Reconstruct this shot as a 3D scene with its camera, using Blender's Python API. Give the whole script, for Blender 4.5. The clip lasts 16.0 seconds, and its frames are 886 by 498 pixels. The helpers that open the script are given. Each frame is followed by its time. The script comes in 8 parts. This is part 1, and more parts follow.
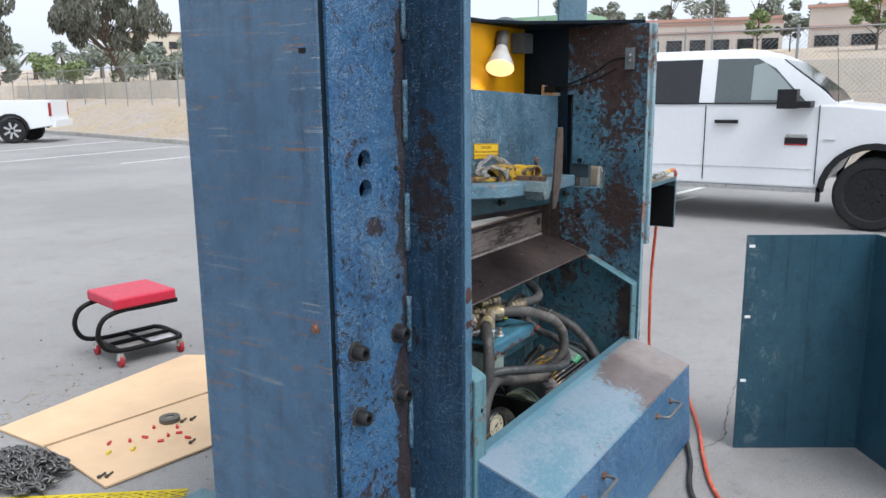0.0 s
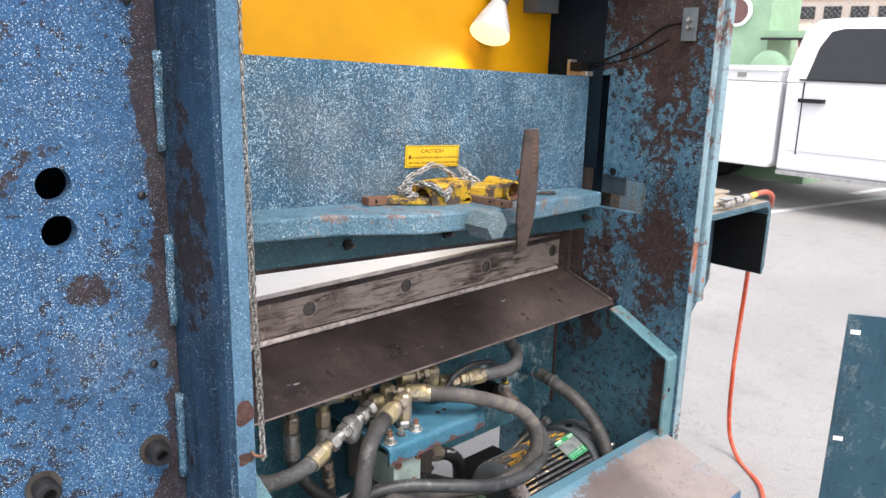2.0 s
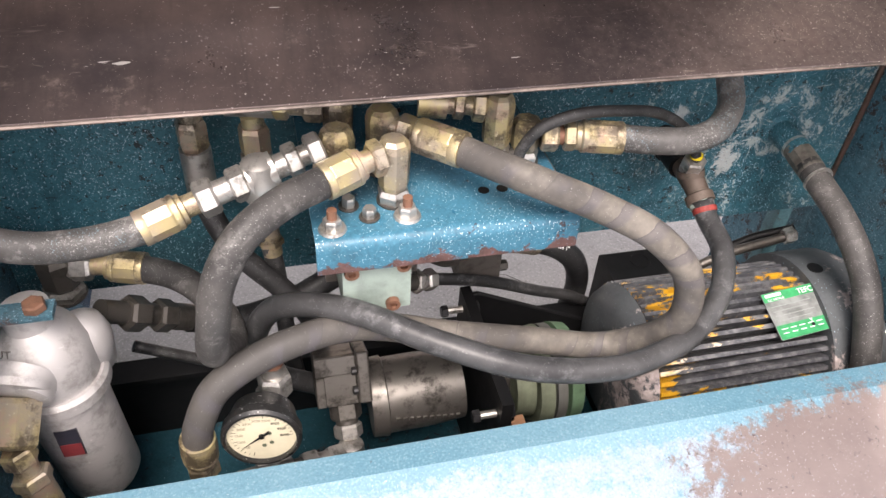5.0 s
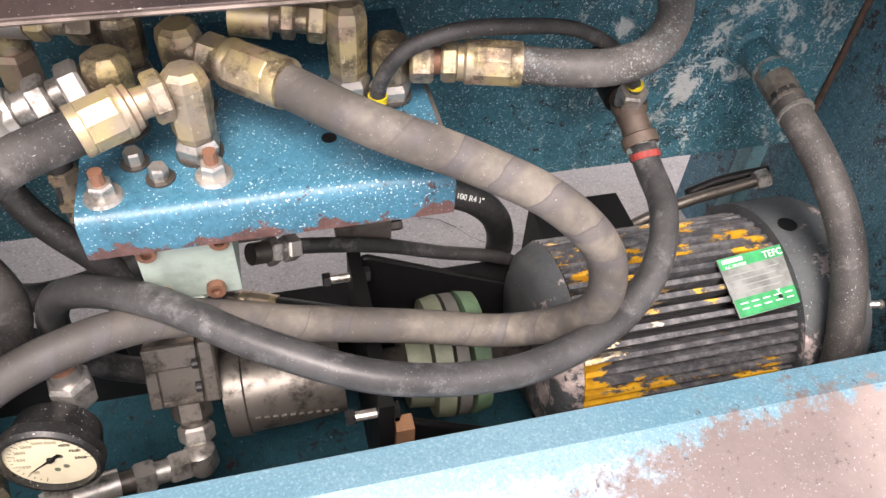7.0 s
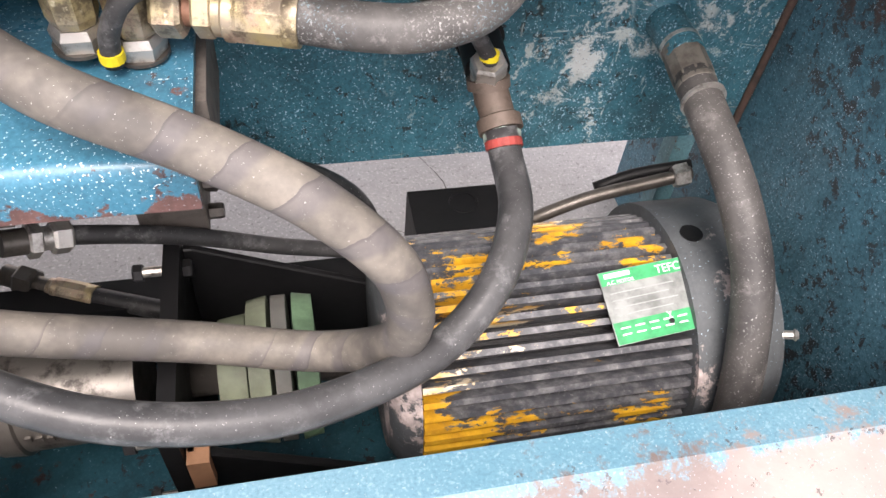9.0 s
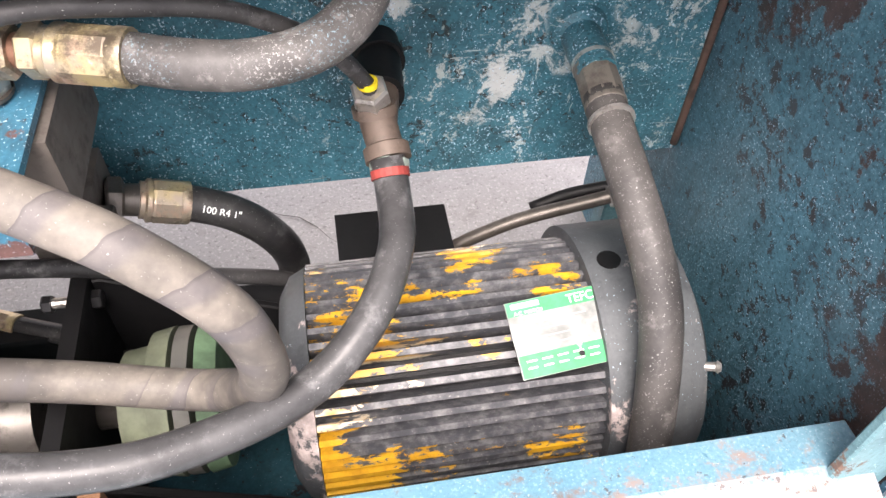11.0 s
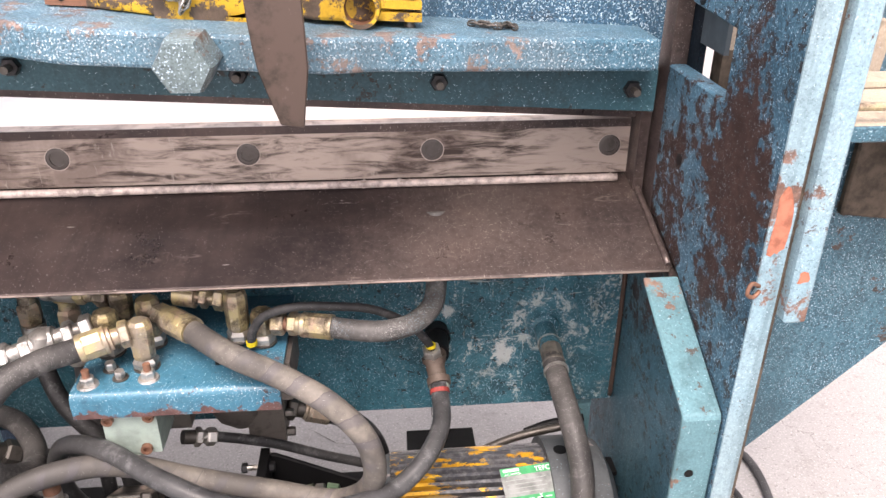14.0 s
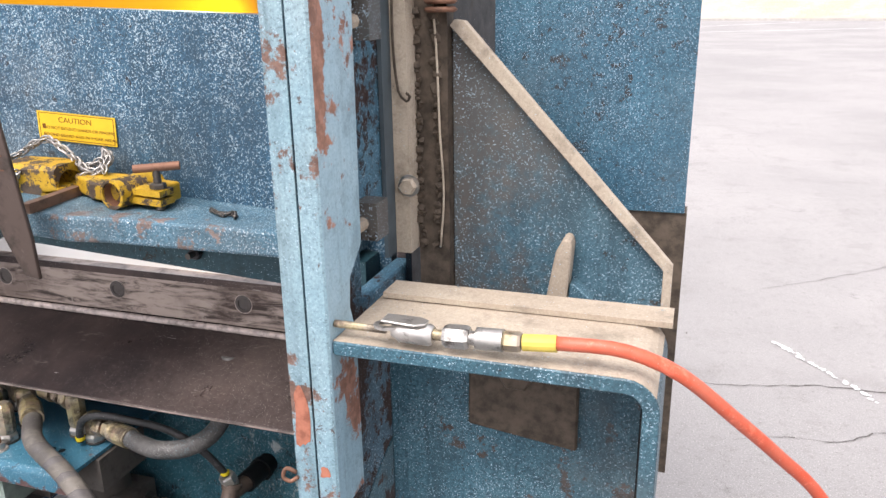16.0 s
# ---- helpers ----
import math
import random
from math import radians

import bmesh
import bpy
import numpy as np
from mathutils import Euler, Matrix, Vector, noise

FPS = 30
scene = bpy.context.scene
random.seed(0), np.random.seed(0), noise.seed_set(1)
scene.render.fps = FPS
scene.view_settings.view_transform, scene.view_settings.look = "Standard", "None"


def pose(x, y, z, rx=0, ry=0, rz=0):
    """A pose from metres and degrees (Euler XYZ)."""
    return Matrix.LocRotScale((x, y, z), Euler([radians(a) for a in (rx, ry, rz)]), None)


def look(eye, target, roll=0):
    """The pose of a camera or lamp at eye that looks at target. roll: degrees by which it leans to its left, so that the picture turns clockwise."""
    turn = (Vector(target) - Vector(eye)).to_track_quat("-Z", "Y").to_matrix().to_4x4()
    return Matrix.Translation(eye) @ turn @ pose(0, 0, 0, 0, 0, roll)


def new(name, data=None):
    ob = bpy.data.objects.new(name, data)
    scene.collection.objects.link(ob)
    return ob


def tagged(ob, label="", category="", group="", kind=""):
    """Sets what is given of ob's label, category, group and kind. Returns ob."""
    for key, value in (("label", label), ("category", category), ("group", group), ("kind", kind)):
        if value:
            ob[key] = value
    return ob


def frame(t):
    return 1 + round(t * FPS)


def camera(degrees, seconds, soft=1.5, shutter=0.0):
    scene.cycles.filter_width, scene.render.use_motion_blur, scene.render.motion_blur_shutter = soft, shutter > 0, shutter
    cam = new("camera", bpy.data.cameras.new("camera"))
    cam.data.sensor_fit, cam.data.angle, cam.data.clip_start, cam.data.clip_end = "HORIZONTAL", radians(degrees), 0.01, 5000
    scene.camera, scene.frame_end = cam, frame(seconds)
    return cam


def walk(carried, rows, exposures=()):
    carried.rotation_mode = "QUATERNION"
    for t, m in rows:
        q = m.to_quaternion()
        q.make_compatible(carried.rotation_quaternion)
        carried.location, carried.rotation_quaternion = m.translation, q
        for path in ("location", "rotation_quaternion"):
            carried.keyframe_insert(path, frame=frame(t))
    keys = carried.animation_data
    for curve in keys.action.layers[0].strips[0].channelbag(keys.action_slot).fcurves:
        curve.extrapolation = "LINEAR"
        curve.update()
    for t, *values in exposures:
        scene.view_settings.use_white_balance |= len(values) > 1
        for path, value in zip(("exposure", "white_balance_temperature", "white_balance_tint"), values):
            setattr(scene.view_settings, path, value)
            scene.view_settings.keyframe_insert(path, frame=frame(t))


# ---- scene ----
cam = camera(59.8, 16.0)
PATH = [
    (0, (-0.014, -0.023, 1.54), (1.633, 1.041, 1.145), -0.6),
    (0.5, (0.326, -0.017, 1.536), (1.926, 1.112, 1.125), -0.5),
    (1, (0.655, -0.01, 1.547), (2.189, 1.202, 1.124), -0.3),
    (1.5, (0.964, 0.018, 1.57), (2.413, 1.326, 1.135), 0.1),
    (2, (1.235, -0.047, 1.589), (2.56, 1.367, 1.093), 1.4),
    (2.5, (1.462, -0.042, 1.565), (2.629, 1.463, 0.954), 3.2),
    (3, (1.648, 0.07, 1.473), (2.632, 1.63, 0.7), 4.8),
    (3.5, (1.92, 0.191, 1.421), (2.706, 1.773, 0.482), 5.6),
    (4, (2.087, 0.323, 1.389), (2.696, 1.875, 0.284), 5.9),
    (4.2, (2.131, 0.385, 1.354), (2.682, 1.923, 0.2), 5.9),
    (6.3, (2.383, 0.724, 1.171), (2.723, 2.054, -0.284), 3.0),
    (6.5, (2.403, 0.733, 1.162), (2.752, 2.053, -0.3), 3.2),
    (7, (2.474, 0.759, 1.124), (2.861, 2.059, -0.346), 4.2),
    (7.5, (2.542, 0.767, 1.099), (2.964, 2.059, -0.368), 5.3),
    (8, (2.568, 0.784, 1.089), (3.001, 2.063, -0.387), 6.6),
    (8.5, (2.592, 0.803, 1.048), (3.019, 2.056, -0.451), 7.7),
    (9, (2.7, 0.852, 1.033), (3.06, 2.096, -0.491), 6.6),
    (9.2, (2.737, 0.862, 1.024), (3.072, 2.098, -0.513), 6.4),
    (11.5, (2.864, 0.868, 1.043), (3.117, 2.145, -0.475), 2.0),
    (12, (2.879, 0.848, 1.037), (3.173, 2.207, -0.401), 1.9),
    (12.5, (2.878, 0.791, 1.134), (3.213, 2.232, -0.213), 0.3),
    (13, (2.748, 0.566, 1.25), (3.158, 2.125, 0.067), 0.0),
    (13.5, (2.672, 0.4, 1.386), (3.039, 2.079, 0.364), 0.8),
    (14, (2.801, 0.236, 1.412), (2.964, 2.012, 0.508), 0.3),
    (14.5, (2.996, 0.015, 1.457), (2.936, 1.84, 0.641), -1.0),
    (15, (3.221, -0.122, 1.5), (2.969, 1.714, 0.747), -1.6),
    (15.5, (3.554, -0.023, 1.57), (3.118, 1.805, 0.887), -1.8),
    (16, (3.778, 0.236, 1.551), (3.175, 2.042, 0.938), -0.9),
]
walk(cam, [(t, look(eye, target, roll)) for t, eye, target, roll in PATH],
     [(0.0, 0.55, 6000, 8), (1.0, 0.86, 6050, 9), (2.0, 1.2, 6450, 13), (3.0, 1.42, 6650, 15), (4.0, 1.62, 6750, 16), (6.5, 1.8, 7100, 21), (9.0, 2.02, 6850, 19), (11.5, 2.4, 6950, 20), (12.5, 2.35, 7150, 20), (13.5, 2.0, 7050, 22), (14.5, 1.62, 7000, 22), (15.5, 1.48, 6650, 17), (16.0, 1.24, 6550, 16)])
# ---- world, sun, exposure ----
scene.view_settings.exposure = 0.0
world = bpy.data.worlds.new("sky")
scene.world = world
world.use_nodes = True
wn = world.node_tree.nodes
wl = world.node_tree.links
wn.clear()
w_out = wn.new("ShaderNodeOutputWorld")
w_bg = wn.new("ShaderNodeBackground")
w_sky = wn.new("ShaderNodeTexSky")
w_sky.sky_type = "NISHITA"
w_sky.sun_disc = False
w_sky.sun_elevation = radians(55)
w_sky.sun_rotation = radians(200)
w_sky.air_density, w_sky.dust_density, w_sky.ozone_density = 1.0, 4.0, 1.0
w_hsv = wn.new("ShaderNodeHueSaturation")
w_hsv.inputs["Saturation"].default_value = 0.18
w_mix = wn.new("ShaderNodeMix")
w_mix.data_type = "RGBA"
w_mix.inputs["Factor"].default_value = 0.6
w_mix.inputs["B"].default_value = (7.4, 7.6, 8.1, 1)
wl.new(w_sky.outputs[0], w_hsv.inputs["Color"])
wl.new(w_hsv.outputs[0], w_mix.inputs["A"])
wl.new(w_mix.outputs["Result"], w_bg.inputs[0])
w_bg.inputs[1].default_value = 0.118
wl.new(w_bg.outputs[0], w_out.inputs[0])
sun = new("sun", bpy.data.lights.new("sun", "SUN"))
sun.data.energy = 1.6
sun.data.angle = radians(32)
sun.data.color = (1.0, 0.96, 0.9)
sun.matrix_world = look((1.2, -3.7, 9), (2.6, 1.5, 0))


# ---- materials ----
class Net:
    """A small builder of node materials."""

    def __init__(self, name, rough=0.5, metal=0.0):
        self.mat = bpy.data.materials.new(name)
        self.mat.use_nodes = True
        self.n, self.l = self.mat.node_tree.nodes, self.mat.node_tree.links
        self.bsdf = self.n["Principled BSDF"]
        self.bsdf.inputs["Roughness"].default_value = rough
        self.bsdf.inputs["Metallic"].default_value = metal
        self.tc = self.n.new("ShaderNodeTexCoord")
        self.co = self.tc.outputs["Object"]

    def stretch(self, scale, co=None, loc=(0, 0, 0)):
        m = self.n.new("ShaderNodeMapping")
        m.inputs["Scale"].default_value = scale
        m.inputs["Location"].default_value = loc
        self.l.new(co or self.co, m.inputs[0])
        return m.outputs[0]

    def noise(self, scale, detail=5.0, rough=0.6, co=None, loc=None, dist=0.0):
        t = self.n.new("ShaderNodeTexNoise")
        t.inputs["Scale"].default_value = scale
        t.inputs["Detail"].default_value = detail
        t.inputs["Roughness"].default_value = rough
        t.inputs["Distortion"].default_value = dist
        src = co or self.co
        if loc:
            src = self.stretch((1, 1, 1), src, loc)
        self.l.new(src, t.inputs["Vector"])
        return t.outputs["Fac"]

    def math(self, op, a, b=0.0, c=None):
        m = self.n.new("ShaderNodeMath")
        m.operation = op
        for k, v in enumerate((a, b) if c is None else (a, b, c)):
            if isinstance(v, (int, float)):
                m.inputs[k].default_value = v
            else:
                self.l.new(v, m.inputs[k])
        return m.outputs[0]

    def step(self, v, lo, hi, out_lo=0.0, out_hi=1.0):
        m = self.n.new("ShaderNodeMapRange")
        m.interpolation_type = "SMOOTHSTEP"
        for key, val in (("From Min", lo), ("From Max", hi), ("To Min", out_lo), ("To Max", out_hi)):
            m.inputs[key].default_value = val
        self.l.new(v, m.inputs["Value"])
        return m.outputs["Result"]

    def mix(self, f, a, b):
        m = self.n.new("ShaderNodeMix")
        m.data_type = "RGBA"
        if isinstance(f, (int, float)):
            m.inputs["Factor"].default_value = f
        else:
            self.l.new(f, m.inputs["Factor"])
        for key, v in (("A", a), ("B", b)):
            if isinstance(v, tuple):
                m.inputs[key].default_value = (*v, 1)
            else:
                self.l.new(v, m.inputs[key])
        return m.outputs["Result"]

    def axis(self, k, co=None):
        s = self.n.new("ShaderNodeSeparateXYZ")
        self.l.new(co or self.co, s.inputs[0])
        return s.outputs[k]

    def done(self, colour, rough=None, bump=None, strength=0.3, distance=0.002, metal=None):
        if isinstance(colour, tuple):
            self.bsdf.inputs["Base Color"].default_value = (*colour, 1)
        else:
            self.l.new(colour, self.bsdf.inputs["Base Color"])
        if rough is not None:
            self.l.new(rough, self.bsdf.inputs["Roughness"])
        if metal is not None:
            self.l.new(metal, self.bsdf.inputs["Metallic"])
        if bump is not None:
            b = self.n.new("ShaderNodeBump")
            b.inputs["Strength"].default_value = strength
            b.inputs["Distance"].default_value = distance
            self.l.new(bump, b.inputs["Height"])
            self.l.new(b.outputs[0], self.bsdf.inputs["Normal"])
        return self.mat


def paint(name, c1, c2, chip=(0.03, 0.019, 0.018), chips=0.62, speck=0.66, speck_col=(0.42, 0.55, 0.64), rough=0.42, streaks=0.3, band=None, chip_scale=9.0, seed=0.0, salt=0.35, flakes=0.60, bare=None, scuff=None, scuff_gain=0.85, scratch=None, spec=0.35, ring=None, smudge=0.0, dot=370, patches=(), pepper=0.0, haze=0.0, hatch=0.0, blots=()):
    """Old paint on steel: cloudy tone, grain, vertical runs, dark flakes, chips down to brown primer, fine pale specks.
    band: axis, from, to, gain: where the chips are denser; patches: two axes, centre, radii, gain of bare spots; bare:
    axis, from, to, colour: a rubbed zone; scuff: axis, from, to: pale scrapes."""
    w = Net(name, rough)
    w.bsdf.inputs["Specular IOR Level"].default_value = spec
    cloud = w.noise(2.2, 6, 0.65, loc=(seed, 0, 0))
    base = w.mix(w.step(cloud, 0.3, 0.7), c1, c2)
    grain = w.noise(260, 5, 0.72)
    base = w.mix(w.step(grain, 0.50, 0.34, 0.0, salt), base, tuple(0.22 * v for v in c1))
    base = w.mix(w.step(grain, 0.52, 0.66, 0.0, salt * 0.9), base, tuple(min(0.8, 1.5 * v + 0.05) for v in c2))
    mottle = w.noise(75, 7, 0.75, loc=(seed, 2, 9))
    base = w.mix(w.step(mottle, 0.52, 0.66, 0.0, 0.5 * salt + 0.1), base, tuple(0.42 * v for v in c1))
    runs = w.noise(1.0, 4, 0.7, co=w.stretch((22, 22, 1.3)))
    base = w.mix(w.math("MULTIPLY", w.step(runs, 0.5, 0.75), streaks), base, tuple(0.35 * v for v in c1))
    grime = w.noise(16, 9, 0.78)
    base = w.mix(w.step(grime, 0.48, 0.68, 0.0, 0.55), base, tuple(0.4 * v + 0.006 for v in c1))
    big = w.noise(2.4, 4, 0.55, loc=(3 + seed, 1, 7))
    fine = w.noise(chip_scale * 3, 9, 0.74, loc=(seed, 5, 2))
    worn = w.math("ADD", w.math("MULTIPLY", fine, 0.5), w.math("MULTIPLY", big, 0.5))
    if band:
        k, lo, hi, gain = band
        worn = w.math("ADD", worn, w.step(w.axis(k), lo, hi, 0.0, gain))
    if bare:
        k, lo, hi, tone = bare
        rub = w.math("ADD", w.step(w.axis(k), lo, hi, -0.25, 0.12), w.math("ADD", w.math("MULTIPLY", w.noise(3.2, 5, 0.6, loc=(1, 4, 2)), 0.55), w.math("MULTIPLY", w.noise(40, 6, 0.75), 0.45)))
        rubbed = w.step(rub, 0.44, 0.62, 0.0, 0.92)
        base = w.mix(rubbed, base, w.mix(w.noise(12, 7, 0.7), tone, tuple(0.62 * v for v in tone)))
    for ku, kv, u0, v0, ru, rv, gain in patches:
        du, dv = w.math("DIVIDE", w.math("SUBTRACT", w.axis(ku), u0), ru), w.math("DIVIDE", w.math("SUBTRACT", w.axis(kv), v0), rv)
        near = w.math("SQRT", w.math("ADD", w.math("MULTIPLY", du, du), w.math("MULTIPLY", dv, dv)))
        worn = w.math("ADD", worn, w.step(near, 1.25, 0.45, 0.0, gain))
    dark = w.noise(52, 8, 0.74, dist=0.3)
    zone = w.step(w.noise(3.0, 3, loc=(9, seed, 1)), 0.35, 0.7, 0.04, -0.05)
    flake = w.step(w.math("SUBTRACT", dark, zone), flakes, flakes + 0.02)
    colour = w.mix(w.math("MULTIPLY", flake, 0.9), base, tuple(0.7 * v for v in chip))
    mask = w.step(worn, chips, chips + 0.02)
    rust = w.mix(w.step(w.noise(45, 6, 0.7), 0.35, 0.7), chip, tuple(2.1 * v for v in chip))
    colour = w.mix(mask, colour, rust)
    if scuff:
        k, lo, hi = scuff
        place = w.step(w.math("ABSOLUTE", w.math("SUBTRACT", w.axis(k), (lo + hi) / 2)), (hi - lo) / 2, (hi - lo) / 4, 0.0, 1.0)
        s1 = w.math("ADD", w.math("MULTIPLY", w.noise(9, 6, 0.7, co=w.stretch((1.5, 1, 0.8)), dist=0.6), 0.6), w.math("MULTIPLY", w.noise(150, 5, 0.7), 0.4))
        s2 = w.noise(1.0, 6, 0.7, co=w.stretch((60, 9, 7)), dist=1.0)
        s3 = w.noise(1.0, 5, 0.7, co=w.stretch((9, 9, 55), loc=(3, 1, 4)), dist=1.6)
        sc = w.math("MAXIMUM", w.step(s1, 0.555, 0.585), w.math("MAXIMUM", w.step(s2, 0.64, 0.67), w.step(s3, 0.635, 0.665)))
        colour = w.mix(w.math("MULTIPLY", w.math("MULTIPLY", sc, place), scuff_gain), colour, (0.42, 0.46, 0.44))
    for bx, bz, br in blots:
        dx, dz = w.math("SUBTRACT", w.axis(0), bx), w.math("MULTIPLY", w.math("SUBTRACT", w.axis(2), bz), 0.8)
        far = w.math("SQRT", w.math("ADD", w.math("MULTIPLY", dx, dx), w.math("MULTIPLY", dz, dz)))
        rag = w.math("ADD", w.math("MULTIPLY", w.noise(34, 7, 0.75, loc=(bx, 1, bz), dist=0.5), 0.12), far)
        colour = w.mix(w.step(rag, br + 0.056, br + 0.046, 0.0, 0.85), colour, (0.50, 0.52, 0.50))
    if smudge:
        colour = w.mix(w.step(w.noise(4.5, 7, 0.68, loc=(2, 8, 4)), 0.46, 0.62, 0.0, smudge), colour, (0.012, 0.022, 0.024))
    if ring:
        dx, dz = w.math("SUBTRACT", w.axis(0), ring[0]), w.math("SUBTRACT", w.axis(2), ring[1])
        far = w.math("SQRT", w.math("ADD", w.math("MULTIPLY", dx, dx), w.math("MULTIPLY", dz, dz)))
        rim = w.step(w.math("ABSOLUTE", w.math("SUBTRACT", far, ring[2])), 0.022, 0.010)
        rub = w.step(w.noise(38, 6, 0.75, loc=(0, 3, 1), dist=0.4), 0.48, 0.56)
        colour = w.mix(w.math("MULTIPLY", w.math("MULTIPLY", rim, rub), 0.8), colour, (0.44, 0.47, 0.45))
    if scratch:
        m = w.n.new("ShaderNodeMapping")
        m.inputs["Rotation"].default_value = (0.7, 0.0, 0.0)
        m.inputs["Scale"].default_value = (1, 3.0, 110)
        w.l.new(w.co, m.inputs[0])
        ln = w.noise(1.0, 3, 0.5, co=m.outputs[0], dist=0.3)
        keep = w.step(w.noise(5.0, 4, loc=(5, 5, 5)), 0.48, 0.58)
        colour = w.mix(w.math("MULTIPLY", w.math("MULTIPLY", w.step(ln, 0.63, 0.65), keep), 0.8), colour, scratch)
    dots = w.noise(dot, 2, 0.5, co=w.stretch((1, 1, 1), loc=(1, 2, 3)))
    lots = w.step(w.noise(9, 6, 0.75), 0.35, 0.65, 0.03, -0.028)
    spots = w.math("MULTIPLY", w.step(w.math("SUBTRACT", dots, lots), speck + 0.022, speck + 0.034), w.math("SUBTRACT", 1.0, w.math("MULTIPLY", mask, 0.75)))
    colour = w.mix(w.math("MULTIPLY", spots, 0.95), colour, speck_col)
    if pepper:
        pits = w.noise(dot * 0.72, 3, 0.55, loc=(6, 2, 8))
        colour = w.mix(w.step(w.math("ADD", pits, w.math("MULTIPLY", lots, -0.8)), 0.60, 0.635, 0.0, pepper), colour, tuple(0.16 * v for v in c1))
    if haze:
        veil = w.math("ADD", w.math("MULTIPLY", w.noise(3.1, 6, 0.62, loc=(seed, 8, 3)), 0.6), w.math("MULTIPLY", w.noise(1.0, 5, 0.65, co=w.stretch((16, 16, 1.6))), 0.4))
        colour = w.mix(w.step(veil, 0.44, 0.66, 0.0, haze), colour, tuple(0.34 * v + 0.008 for v in c1))
        colour = w.mix(w.step(w.noise(2.3, 6, 0.62, loc=(4, seed, 6)), 0.50, 0.70, 0.0, haze * 0.55), colour, (0.17, 0.175, 0.165))
    for k, turn in enumerate((0.35, -0.75, 1.35, 0.05) if hatch else ()):
        m = w.n.new("ShaderNodeMapping")
        m.inputs["Rotation"].default_value = (turn, 0.0, 0.0)
        m.inputs["Location"].default_value = (0, 1.7 * k, 2.3 * k)
        m.inputs["Scale"].default_value = (1, 2.2, 150)
        w.l.new(w.co, m.inputs[0])
        line = w.step(w.noise(1.0, 2, 0.5, co=m.outputs[0], dist=0.15), 0.655, 0.67)
        keep = w.step(w.noise(6.5, 3, loc=(k, 5, 2 * k)), 0.52, 0.60, 0.0, hatch)
        colour = w.mix(w.math("MULTIPLY", line, keep), colour, (0.20, 0.10, 0.05) if k % 2 else (0.21, 0.24, 0.26))
    h = w.math("ADD", w.math("MULTIPLY", mask, -1.0), w.math("MULTIPLY", w.noise(90, 4), 0.5))
    r = w.math("ADD", w.math("MULTIPLY", w.noise(25, 4), 0.35), rough - 0.15)
    r = w.math("ADD", r, w.math("MULTIPLY", mask, 0.2))
    return w.done(colour, rough=r, bump=h, strength=0.35, distance=0.0012)


def metal(name, col, rough=0.4, dirt=0.5, metallic=0.8, dirt_col=(0.03, 0.025, 0.02), scale=30):
    w = Net(name, rough, metallic)
    d = w.step(w.noise(scale, 7, 0.7), 0.48, 0.68)
    c = w.mix(w.math("MULTIPLY", d, dirt), col, dirt_col)
    c = w.mix(w.step(w.noise(scale * 5, 3), 0.66, 0.74, 0.0, 0.4), c, tuple(min(1, 1.6 * v + 0.05) for v in col))
    r = w.math("ADD", w.math("MULTIPLY", w.noise(scale * 2, 5), 0.4), rough - 0.18)
    return w.done(c, rough=r, bump=w.noise(scale * 4, 5), strength=0.15, distance=0.001)


def plain(name, col, rough=0.5, metallic=0.0, vary=0.25, scale=20, bump=0.1):
    w = Net(name, rough, metallic)
    w.bsdf.inputs["Specular IOR Level"].default_value = 0.25 if rough >= 0.5 else 0.5
    c = w.mix(w.step(w.noise(scale, 6, 0.65), 0.35, 0.7), col, tuple((1 - vary) * v for v in col))
    return w.done(c, rough=w.math("ADD", w.math("MULTIPLY", w.noise(scale * 1.7, 4), 0.25), rough - 0.12), bump=w.noise(scale * 6, 4), strength=bump, distance=0.001)


def glow(name, col, power):
    w = Net(name)
    w.bsdf.inputs["Emission Color"].default_value = (*col, 1)
    w.bsdf.inputs["Emission Strength"].default_value = power
    return w.done(col)


